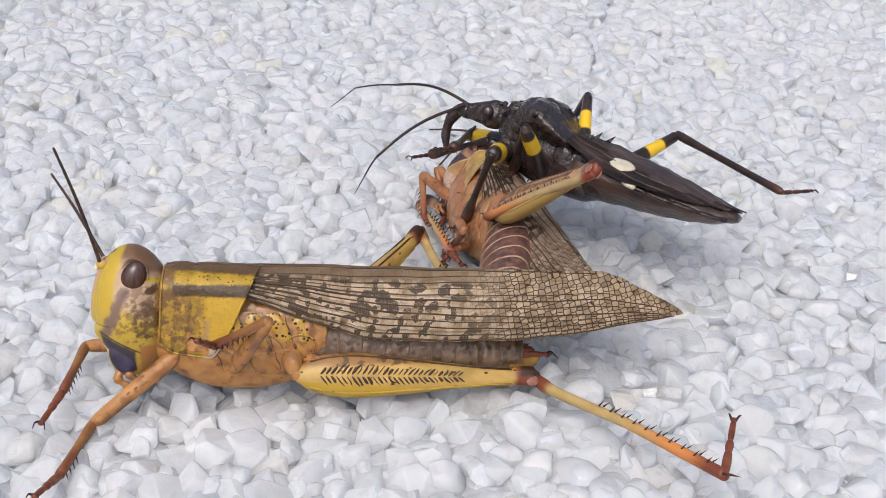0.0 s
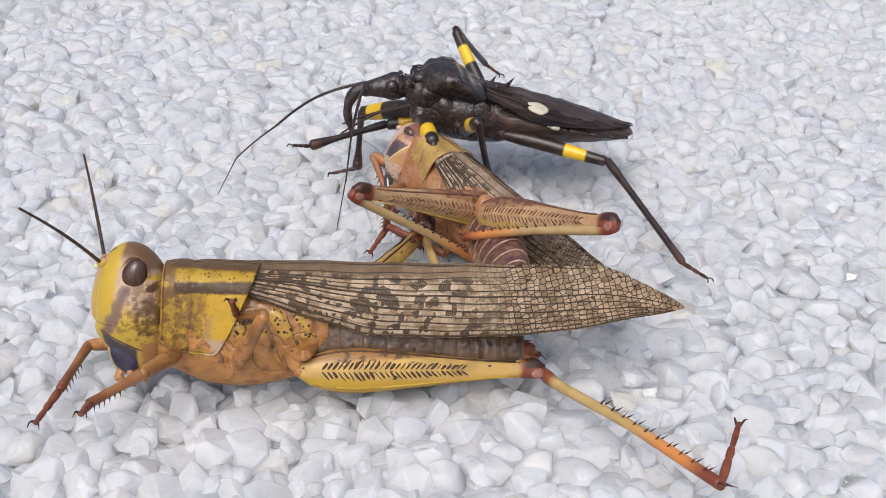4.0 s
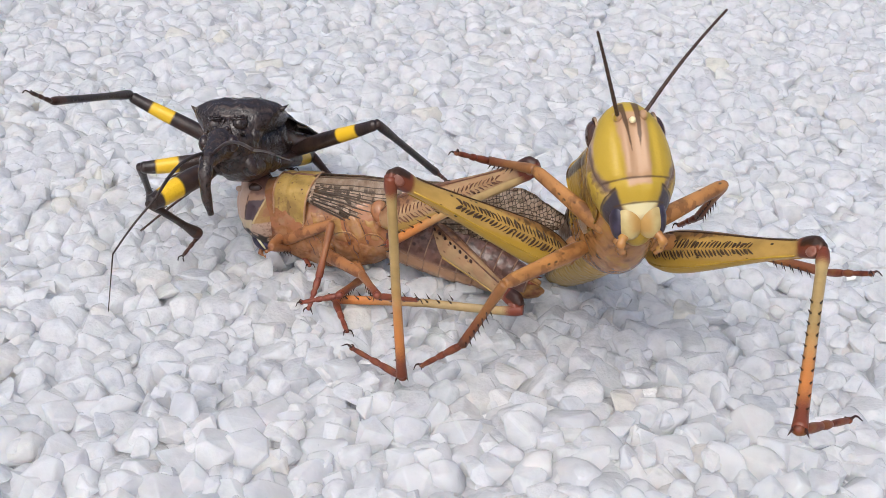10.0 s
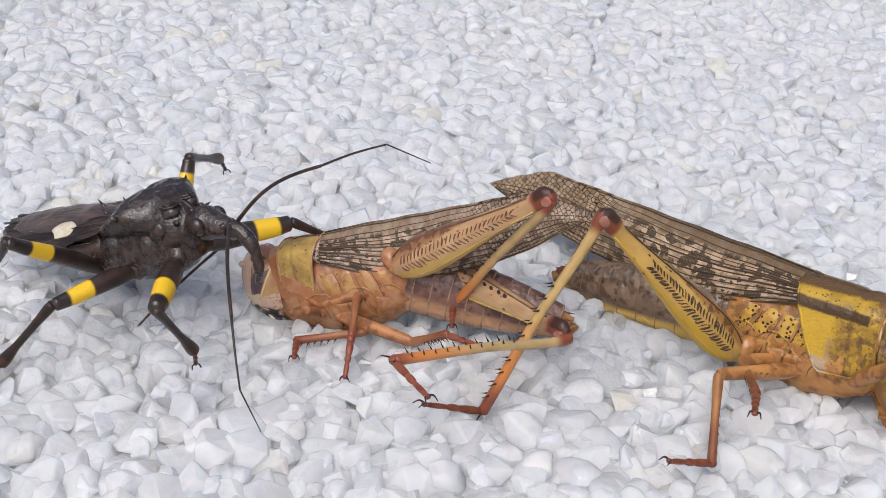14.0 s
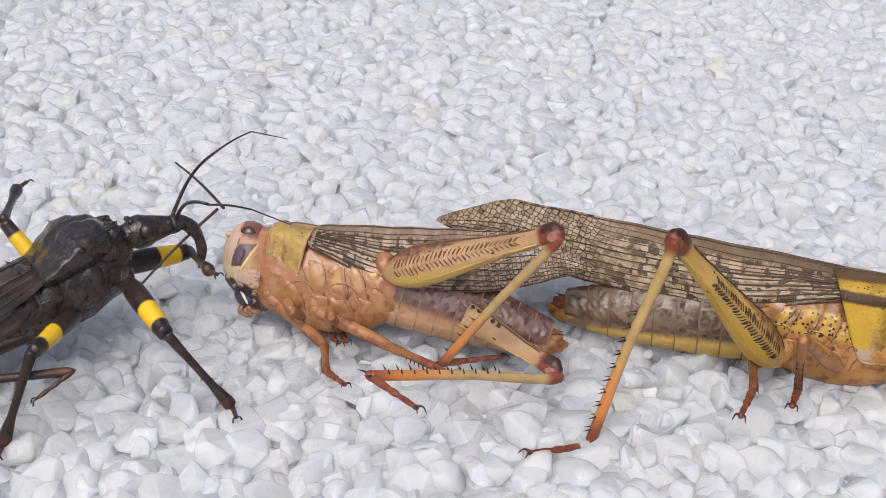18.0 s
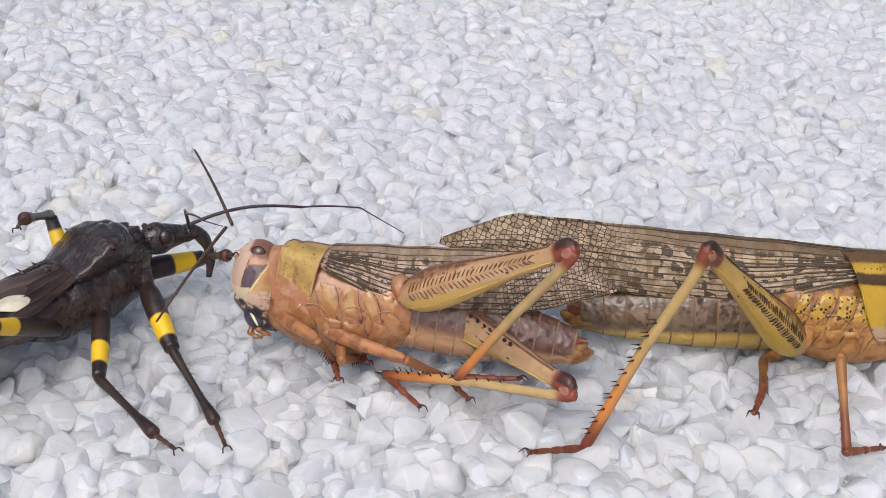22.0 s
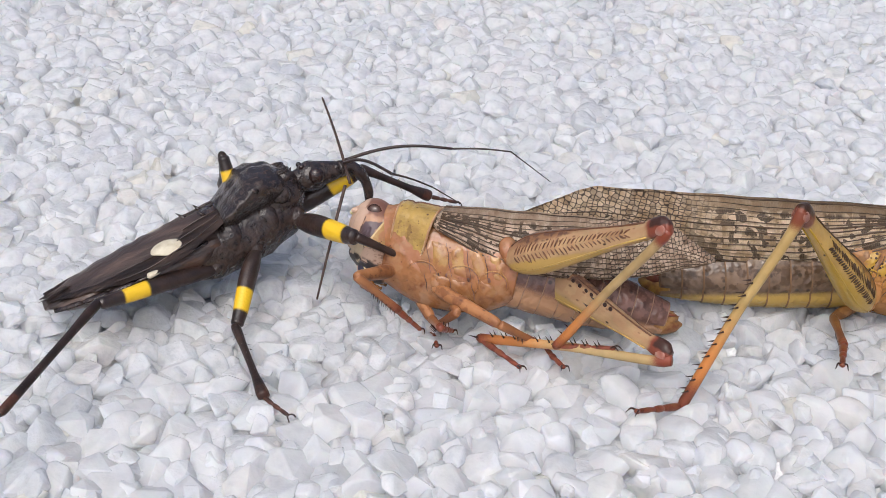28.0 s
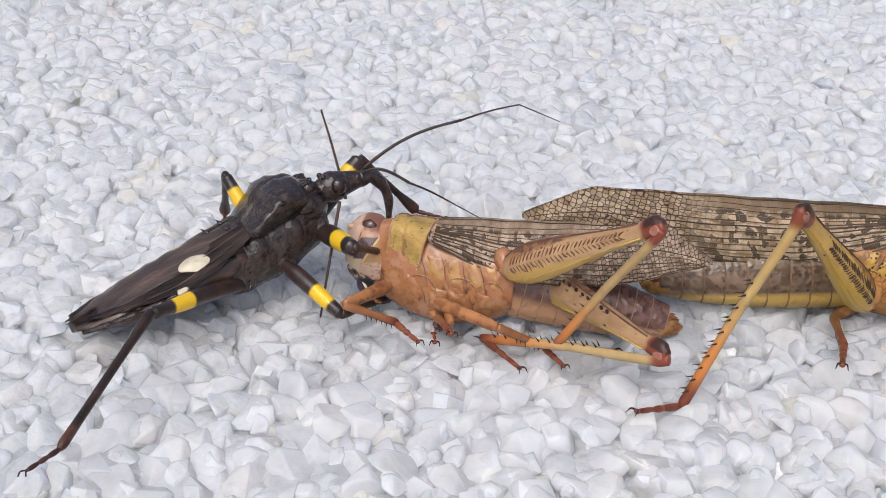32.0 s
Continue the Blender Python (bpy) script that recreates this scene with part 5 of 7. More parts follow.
        part("margin_spot", bm, bug_cream, abdomen, "small cream spot on the margin")
    for s in (1, -1):
        bm = bmesh.new()
        nu, nv = 44, 12
        grid = []
        rng = random.Random(21 + s)
        torn = [rng.uniform(-0.55, 0.5) for _ in range(nv + 1)]
        for i in range(nu + 1):
            t = i / nu
            outer = 3.9 + 1.7 * math.sin(min(1, t * 2.2) * math.pi / 2) - 8.3 * max(0, t - 0.42) ** 1.6
            inner = -1.2 * min(1, t * 4) if s == 1 else -0.9 * min(1, t * 4)
            row = []
            for j in range(nv + 1):
                y = inner + (max(outer, 0.3) - inner) * j / nv
                z = 2.3 - 1.55 * t - 0.055 * max(0, y) ** 2 * (1 - 0.3 * t) + (0.12 if s == 1 else 0.0) + 0.05 * math.sin(11 * t + 4 * y)
                x = 2.6 - (18.3 - 1.6 * (j / nv) ** 3) * t + torn[j] * max(0.0, t - 0.9) * 10
                z += 0.09 * noise.noise(Vector((x * 0.35, y * 1.6, s))) * (1 + 2 * t)
                row.append(bm.verts.new((x, s * y, z)))
            grid.append(row)
        for i in range(nu):
            for j in range(nv):
                bm.faces.new((grid[i][j], grid[i + 1][j], grid[i + 1][j + 1], grid[i][j + 1]))
        bmesh.ops.solidify(bm, geom=bm.faces[:], thickness=0.08)
        wing = part("wing", bm, membrane, root, "folded matt black wing with one cream spot")
        bm = egg(bmesh.new(), (-3.2, s * 3.2, 1.30), (1.6, 1.2, 0.26), (-s * 18, 4, s * 8), 28, 12)
        for v in bm.verts:
            v.co += Vector((1, 1, 0)) * 0.22 * noise.noise(v.co * 0.9)
        part("cream_spot", bm, bug_cream, wing, "oval cream spot")
        back.append(wing)
        for v0 in (0.35, 0.6, 0.82):
            pts = []
            for k in range(18):
                row = grid_line(k / 17 * 0.62, v0, s)
                pts.append(row)
            part("vein", tube(bmesh.new(), pts, 0.055, 5), membrane, wing)
    legs = {}
    hips = {"F": (9.5, 2.0, -2.2), "M": (4.5, 2.8, -2.8), "H": (0.2, 3.0, -2.8)}
    sizes = {"F": (8.5, 9.0, 3.2), "M": (8.5, 9.5, 3.4), "H": (12.5, 16.0, 3.8)}
    for key in ("FL", "FR", "ML", "MR", "HL", "HR"):
        s = 1 if key[1] == "L" else -1
        a, b, c = sizes[key[0]]
        hip = hips[key[0]]
        part("coxa", egg(bmesh.new(), (hip[0], s * (hip[1] - 0.3), hip[2] + 0.5), (0.95, 0.85, 1.3), (s * 25, 0, 0), 14, 10), black, root)
        g = {"F": 1.25, "M": 1.0, "H": 0.92}[key[0]]
        lo, hi = BANDS[key[0]][1:]
        rr = [(0, 0.5), (0.05, 0.72), (0.2, 0.95), (0.4, 1.0), (lo, 0.95), ((lo + hi) / 2, 0.9), (hi, 0.82), (0.93, 0.72), (0.97, 0.7), (1.0, 0.45)]
        bm = loft(mixed([(a * t, 0, 0.12 * math.sin(5 * t), 0.82 * g * r, 0.9 * g * r) for t, r in rr], 4), 16)
        femur = part("femur", bm, thigh_skin[key[0]], root, "black thigh with a yellow ring")
        end = 1.5 if key[0] != "H" else 1.05
        bm = loft(mixed([(0, 0, 0, 0.42, 0.46), (b * 0.06, 0, 0, 0.46, 0.5), (b * 0.3, 0, 0, 0.36, 0.38), (b * 0.68, 0, 0, 0.36, 0.38), (b * 0.86, 0, 0, 0.36 * end, 0.38 * end), (b * 0.97, 0, 0, 0.38 * end, 0.4 * end), (b, 0, 0, 0.25, 0.25)], 4), 12, bands=[(b * 0.86, b * 1.1, 1)])
        tibia = part("tibia", bm, [black_leg, foot_dark], root)
        bm = bmesh.new()
        rng = random.Random(5)
        for i in range(26):
            x, q = b * (0.1 + 0.86 * rng.random()), rng.random() * 6.28
            spike(bm, (x, 0.33 * math.cos(q), 0.33 * math.sin(q)), (x + 0.35, 0.75 * math.cos(q), 0.75 * math.sin(q)), 0.035, 3)
        part("bristles", bm, black_leg, tibia)
        bm = bmesh.new()
        for x0, x1, r in ((-0.05, 0.36, 0.24), (0.32, 0.62, 0.22), (0.58, 0.95, 0.2)):
            egg(bm, (c * (x0 + x1) / 2, 0, 0), (c * (x1 - x0) * 0.58, r, r), u=10, v=8)
        tarsus = part("tarsus", bm, foot_dark, root, "thin dark reddish foot")
        for side in (1, -1):
            part("claw", tube(bmesh.new(), bez([(c * 0.92, side * 0.08, 0), (c * 1.03, side * 0.3, 0.1), (c * 1.1, side * 0.4, -0.2)], 3), 0.07, 5), black_leg, tarsus)
        legs[key] = (femur, tibia, tarsus, Vector((hip[0], s * hip[1], hip[2])))
    feelers = []
    for s in (1, -1):
        segs = []
        for length, r0, r1, bow in ((11.5, 0.19, 0.14, 0.9), (6.0, 0.11, 0.08, 0.15), (5.0, 0.07, 0.04, 0.0)):
            bm = tube(bmesh.new(), [(length * k / 14, 0, bow * math.sin(math.pi * k / 14)) for k in range(15)], [r0 + (r1 - r0) * k / 14 for k in range(15)], 7)
            segs.append(part("antenna_segment", bm, black_leg, root, "thin black jointed feeler"))
        feelers.append(segs)
    return root, legs, feelers, back


def grid_line(t, v, s):
    """A point just above the folded wing of the bug, t along it and v across it."""
    outer = 3.9 + 1.7 * math.sin(min(1, t * 2.2) * math.pi / 2) - 8.3 * max(0, t - 0.42) ** 1.6
    y = max(outer, 0.3) * v
    return Vector((2.6 - 18.6 * t, s * y, 2.35 - 1.55 * t - 0.055 * y ** 2 * (1 - 0.3 * t) + (0.12 if s == 1 else 0.0) + 0.05 * math.sin(11 * t + 4 * y)))


bug = assassin_bug()


# ---- what moves ----
def seg(a, b, up):
    """The pose of a limb from a to b (millimetres) whose z leans to up."""
    a, b, up = Vector(a), Vector(b), Vector(up)
    x = (b - a).normalized()
    z = up - x * up.dot(x)
    if z.length < 1e-4:
        z = x.orthogonal()
    z.normalize()
    y = z.cross(x)
    m = Matrix((x, y, z)).transposed().to_4x4()
    m.translation = a * MM
    return m


def glide(ob, rows):
    """walk() over the whole clip, with rows put in between where a turn is wide."""
    rows = list(rows)
    if rows[0][0] > 0:
        rows.insert(0, (0.0, rows[0][1]))
    if rows[-1][0] < 32:
        rows.append((32.0, rows[-1][1]))
    full = [rows[0]]
    for t, m in rows[1:]:
        t0, m0 = full[-1]
        q0, q1 = m0.to_quaternion(), m.to_quaternion()
        n = int(math.degrees(q0.rotation_difference(q1).angle % (2 * math.pi)) // 60)
        if n > 4:
            n = 2
        for k in range(1, n + 1):
            f = k / (n + 1)
            full.append((t0 + (t - t0) * f, Matrix.LocRotScale(m0.translation.lerp(m.translation, f), q0.slerp(q1, f), None)))
        full.append((t, m))
    walk(ob, full)


def body(ob, rows):
    glide(ob, [(t, pose(x * MM, y * MM, z * MM, rx, ry, rz)) for t, x, y, z, rx, ry, rz in rows])


def linked(parts, rows):
    """Keys a jointed limb. Rows: seconds, its joints in turn and the side that each part's z leans to, in the body's space.
    Between two rows every part turns evenly, and the joints hold together."""
    poses = []
    for t, joints, ups in rows:
        joints = [Vector(j) for j in joints]
        turns = [seg(a, b, u).to_quaternion() for a, b, u in zip(joints, joints[1:], ups)]
        poses.append((t, joints[0], turns, [(b - a).length for a, b in zip(joints, joints[1:])]))
    if poses[0][0] > 0:
        poses.insert(0, (0.0, *poses[0][1:]))
    if poses[-1][0] < 32:
        poses.append((32.0, *poses[-1][1:]))
    out = [[] for _ in parts]

    def put(t, at, turns, lengths):
        for k, q in enumerate(turns):
            out[k].append((t, Matrix.LocRotScale(at * MM, q, None)))
            at = at + q @ Vector((lengths[k], 0, 0))

    put(*poses[0])
    for (t0, a0, q0, l0), (t1, a1, q1, l1) in zip(poses, poses[1:]):
        wide = 0.0
        for a, b in zip(q0, q1):
            turn = a.rotation_difference(b).angle
            wide = max(wide, min(turn, 2 * math.pi - turn))
        n = min(10, int(math.degrees(wide) // 9), int((t1 - t0) / 0.1) - 1)
        for k in range(1, n + 1):
            f = k / (n + 1)
            put(t0 + (t1 - t0) * f, a0.lerp(a1, f), [a.slerp(b, f) for a, b in zip(q0, q1)], [a + (b - a) * f for a, b in zip(l0, l1)])
        put(t1, a1, q1, l1)
    for ob, r in zip(parts, out):
        walk(ob, r)


def leg(limbs, rows, unit=1.0):
    """Rows: seconds, knee, end of the shin and tip of the foot, in the body's space."""
    femur, tibia, tarsus, hip = limbs
    hip = hip * unit
    full = []
    for t, *n in rows:
        k, e, tip = Vector(n[0:3]), Vector(n[3:6]), Vector(n[6:9])
        up = k - (hip + e) / 2
        up = up.normalized() * 0.3 + Vector((0, 0, 1))
        full.append((t, (hip, k, e, tip), (up, up, (0, 0, 1))))
    linked((femur, tibia, tarsus), full)


def chain(parts, base, rows, up=(0, 0, 1)):
    """Rows: seconds and the end of each part in turn, in the body's space."""
    linked(parts, [(t, [base] + [n[3 * i:3 * i + 3] for i in range(len(parts))], [up] * len(parts)) for t, *n in rows])


def motions():
    body(big[0], [
        (0, -12.4, 89.3, 6.7, 23.4, -4, 183.1), (2, -12.4, 89, 6.8, 23.6, -3.9, 183), (3, -12.4, 89.1, 6.9, 22.7, -4, 182.9),
        (6, -11, 91.6, 6.9, 25.3, -4.6, 189.1), (7, -7.8, 93.2, 5.4, 26.2, -6.8, 193.4), (8, -0.5, 95, 5.8, 28.7, -15.6, 221.3),
        (8.5, 2.8, 95.6, 8.7, 26.8, -22.4, 221.8), (9, 5.1, 96.9, 12.1, 27.2, -28.7, 227.7), (10, 16.9, 97.2, 14.5, 6.8, -42.5, 270.2),
        (11, 26, 94.9, 13.2, -4.7, -31.8, 306.5), (12, 30.8, 88.2, 8.8, -7.3, -9.1, 307.4), (13, 32.8, 90.4, 7.9, -15.2, -7.1, 319.9),
        (14, 34.2, 94.7, 5, -16, -6.7, 320.9), (17, 36.1, 94.3, 5.7, -18.1, -0.8, 346.1), (18, 36.1, 94.2, 5.7, -18, -0.4, 347),
        (19, 36.7, 95.1, 5.7, -17.2, -0.4, 352.5), (21, 37.7, 96.6, 5.9, -16.6, 0.2, 358.2), (22, 37.7, 96.6, 5.9, -16.4, 0.3, 358.8),])
    body(prey[0], [
        (0, 8.9, 109.5, 5.9, 35, 1.7, 107.3), (1, 9, 107.9, 6.2, 32.6, 0.4, 106), (2, 8.1, 108.6, 6.3, 29.8, -1.1, 110.9),
        (3, 6.4, 111, 5.8, 25.2, -9.3, 124.2), (6, 4.5, 112.8, 5.6, 18, -5.7, 137.1), (7, -1.9, 111.2, 5.7, 13.8, -3.4, 150.5),
        (8, -7.2, 113.1, 5.4, 6.3, 0.1, 172.1), (9, -7.2, 112.3, 5.5, 5.7, -0.1, 169.7), (10, -6.2, 109.7, 5.6, 7.2, 1, 167.9),
        (11, -4.1, 107.5, 5.4, 15.3, 5.5, 167.4), (12, -4.2, 106.9, 5.6, 13.3, 5.1, 167.7), (13, -4.4, 103.5, 5.4, 13, 8.9, 169.9),
        (14, -4.5, 99.8, 5.4, 13.5, 11.8, 171.1), (17, -5.4, 96.9, 6.5, 27.3, -0.1, 171.1), (18, -5.5, 97.1, 6.5, 27.7, -3.1, 169.4),
        (19, -4.7, 97.3, 6.4, 25.9, -4.5, 165.8), (20, -3.7, 96, 6.6, 25.9, -5.8, 166.7), (21, -3.9, 95.2, 6.7, 24.8, -4.4, 167.4),
        (22, -4, 93, 6.9, 24.5, -4.1, 169.9), (23, -3.8, 93.1, 7, 23.6, -2.9, 167.4), (24, -3.8, 92.9, 6.9, 23, -1, 165.8),
        (25, -3.7, 93.2, 6.8, 24.4, -1.5, 165.1), (28, -2.4, 95.6, 6.7, 24.2, -5.3, 162.2), (29, -3.2, 93.9, 6.8, 23.8, -3.2, 164.1),
        (31, -3.3, 93.9, 6.7, 23.6, -2.9, 163.7), (32, -2.7, 94.9, 6, 20.7, -2.1, 161.4),])
    body(bug[0], [
        (0, 18.2, 112.7, 10.9, 19.4, -4.5, 149.7), (1, 17.1, 114, 11.5, 19.2, -7.3, 151.8), (2, 14.8, 119.3, 11.1, 13.2, -1.4, 161.7),
        (3, 10.8, 129, 9.7, 7.5, -1.3, 171.9), (6, 5, 126.2, 10.8, 7.8, -14, 210.9), (7, -5.6, 124.7, 11.5, 1.7, -7.4, 221.4),
        (8, -17.7, 118.8, 12.2, 4.7, -15.3, 256.5), (8.5, -17.6, 118.8, 12, 6.8, -15.4, 256.1), (9, -17.8, 118.9, 11.9, 7.2, -15.1, 256.5),
        (10, -17.5, 117.1, 11.5, 6.5, -13.6, 260), (11, -19.2, 117.4, 11.7, 3.7, -6, 273.8), (12, -19.4, 118.2, 12.1, 3.8, -2.1, 274.3),
        (12.5, -24, 116.1, 12.4, 5.9, -1, 286.8), (13, -25.1, 108, 9.8, -2.8, -15.4, 298.5), (13.5, -28.7, 109.2, 8.6, 1.8, -10.3, 312.5),
        (14, -29.2, 99.7, 8.8, -1, -18, 328.1), (17, -36.8, 97.4, 7.2, -12.4, -15.1, 350), (18, -36, 88.8, 8.2, -13.1, -8.8, 393.8),
        (19, -34.7, 92.6, 7.5, -15, -6.1, 401.6), (20, -33.8, 91.9, 7.5, -15.3, -6.2, 400.4), (21, -34.5, 91.2, 7, -15.1, -3.5, 402.3),
        (22, -34.7, 91.5, 6.5, -16.2, -1.4, 401.7), (23, -34.5, 91.3, 6.8, -16.4, -4.4, 395.5), (24, -34.4, 94.9, 4.4, -17.6, -5.1, 391.8),
        (25, -34.1, 92, 6.5, -15.1, -5.3, 390.7), (28, -30.2, 99.4, 6.6, -16.6, -15.4, 381.4), (29, -30.3, 96.2, 6.2, -14, -14.6, 382.1),
        (31, -30.2, 96.3, 6.1, -13.8, -13.8, 383.9), (32, -27.7, 97.4, 6.1, -17, -15.1, 385.8),])
    leg(big[3]["FL"], [
        (0, 15.5, 3.4, -9.8, 16.7, 10.6, -11.9, 17.7, 15.3, -12.1), (3, 12.8, 10, -6.4, 17.3, 9, -12.4, 17.4, 13.8, -12.5),
        (6, 7, 8.1, 3.2, 5.8, 0.6, 3.6, 5.5, 5.1, 5.2), (7, 8.1, 8.4, 3.1, 7.1, 1.2, 5.2, 7.5, 5.3, 7.6),
        (8, 2.1, -0.6, 2.1, 1.3, -8.1, 3.4, 5.4, -5.6, 3.9), (8.5, 8, 10.1, 1, 1.5, 7.6, 4.1, 4.3, 11.3, 5.4),
        (9, 0.7, 4.5, 0.2, 3.4, 11.6, 1.2, -0.3, 13, 4), (10, 5, 9.8, -0.1, -2.5, 9.1, -1.3, -7.2, 8.2, -1.1),
        (11, 14.5, -2.3, -9.2, 12.9, 0.9, -15.9, 11.9, 3.3, -19.9),], 1.0)
    leg(big[3]["FR"], [
        (0, 17.7, -4.1, -4.7, 18.1, 3.1, -6.9, 19.1, 7.4, -8.8), (3, 17.7, -4.2, -4.8, 18, 3.1, -6.9, 19, 7.4, -8.8),
        (6, 17, -6.1, -5, 19.7, 0.5, -7.6, 21.6, 4.3, -9.9), (7, 16.2, 0.9, -8.1, 16.1, 7.6, -11.7, 17.1, 11.9, -13.7),
        (8, 16.7, -6, -6.6, 21.9, -3.4, -11.4, 26.4, -3, -13), (8.5, 17, -3.9, -7.4, 18.7, -9.3, -12.4, 20.6, -13.7, -12),
        (9, 14.8, -2, -10.5, 11, -5, -16.4, 9.8, -8.3, -19.6), (10, 4.1, -6.7, 3, -2.1, -10, 5.7, 1.2, -13.5, 6),
        (11, 10.3, -8.3, 3.1, 7.9, -5.9, -3.7, 5.2, -2.2, -5.3), (12, 14.3, -7.8, 1.1, 12.8, -2.9, -4.5, 15.1, -7.1, -3.7),], 1.0)
    leg(big[3]["ML"], [
        (0, 0.6, 10.1, 1.6, 5.3, 4.4, -2, 6.5, 9.5, -0.4), (3, 1.2, 9.9, 2.1, 5.4, 4.2, -1.9, 6.4, 9.2, -0.3),
        (6, 1.2, 10.6, 1.3, -1.3, 3.1, 3.5, -1.8, 6.7, 7.4), (7, 0.7, 7.7, 3.8, 2.8, 0.2, 1.4, 4.6, 4.5, 4.1),
        (8, -3.8, 9.1, -5.3, -3.4, 15.4, -10.6, -6.7, 19.4, -11.9), (8.5, -4, 8.5, -1.8, -10.6, 11, -6, -12.5, 16, -5.5),
        (9, -4.2, 8.7, -3.9, -9.1, 9.3, -10.4, -12.6, 13.4, -10.5), (10, 0.2, 11.9, -5.3, 5.3, 17.4, -8.7, 9.9, 19.9, -9.8),
        (11, 12.6, 0.6, -7.4, 7, 1.5, -13.3, 7.2, 4.5, -17.8), (12, 1.1, -6.5, -2.2, 7.6, -11.4, -1.3, 11, -15.4, -0.3),
        (14, -0.2, -6.2, -3.7, 4.3, -13.1, -3.7, 6.4, -18, -3.6), (17, -3.4, -4, -4.6, -3, -12.2, -4.5, -3.7, -17.5, -5.5),
        (19, -4.2, -3.1, -5.3, -4.7, -11.2, -4.8, -6, -16.4, -5.6), (22, -4.6, -2.1, -6.3, -6.6, -10.1, -6.2, -8.6, -15.1, -6.4),], 1.0)
    leg(big[3]["MR"], [
        (0, -3.8, 3.5, -3.2, -6, -4.4, -2.9, -7.4, 0.5, -1.1), (6, -1.5, 5.4, -2.5, -4, -2.4, -1.9, -5, 2.9, -1.1),
        (8, 11.2, -8.7, -2.2, 17.9, -6.5, -6.3, 19.9, -11.4, -5.3), (8.5, 12.6, -6.2, -2.6, 15.9, -13.7, -3.4, 18.9, -17.9, -1.8),
        (9, 5.8, -12, -1.6, 13.6, -13.9, -3.1, 14.4, -19.2, -2.5), (10, 8.2, -10.8, -7.6, 2.1, -14.5, -11.7, -1.3, -18.4, -13),
        (11, -4.8, -5.8, -0, -0.5, -12, -3.2, 2.8, -16.3, -3.7), (12, 2.1, -9.5, 2.8, 0.9, -7, -4.9, 0.1, -11.9, -2.9),
        (13, 0.5, -12, -3.1, 1.1, -11.5, -11.3, -0.5, -16.5, -10.1), (14, 0.2, -12, -3.6, 3, -16.6, -9.7, 1.2, -21.6, -8.7),
        (17, -0.6, -10.5, 0.1, 0.2, -5.4, -6.2, -0.6, -10.7, -6.1), (18, -0.8, -10.4, 0.1, 0.2, -5.3, -6.2, -0.7, -10.6, -6.1),
        (19, 0.2, -11.7, -1.7, 4.1, -12.1, -8.9, 4.4, -17.2, -7.3), (21, -0.5, -11.5, -2.5, -0.6, -16.7, -8.8, 3.7, -13.5, -9.7),
        (22, -0.6, -11.5, -2.4, -0.8, -16.7, -8.8, 3.5, -13.6, -9.6),], 1.0)
    leg(big[3]["HL"], [
        (0, -23.7, 1.2, -4.2, -35.9, 18, -7.1, -38.2, 12.5, -3.8), (3, -23.7, 1.2, -4.7, -35.8, 18.2, -6.7, -38.1, 12.7, -3.5),
        (6, -23.5, 5.8, -1.8, -31.8, 23.1, -10.3, -35.3, 20, -5.5), (7, -22.6, 8.3, 1.1, -27, 25.1, -10.7, -31.3, 23.6, -5.6),
        (8, -17.7, 18, 0.9, -11.6, 26.7, -17.2, -15.1, 29, -11.8), (8.5, -17.4, 18.1, 1.5, -11.4, 24.1, -17.8, -13.5, 27.3, -12.1),
        (9, -16.9, 19, 0.4, -10.7, 22.9, -19.3, -10.4, 28.7, -15.6), (10, 17.6, 13.2, -8.5, 31.2, 4.9, -22.1, 26.7, 10, -21.7),
        (11.5, -22.2, 11.8, -2.6, -13.2, 30, -8, -19, 33.5, -7.9), (32, -22.4, 11, -2.2, -2.6, 17.6, -3.9, -8.3, 21.2, -3.9),], 1.0)
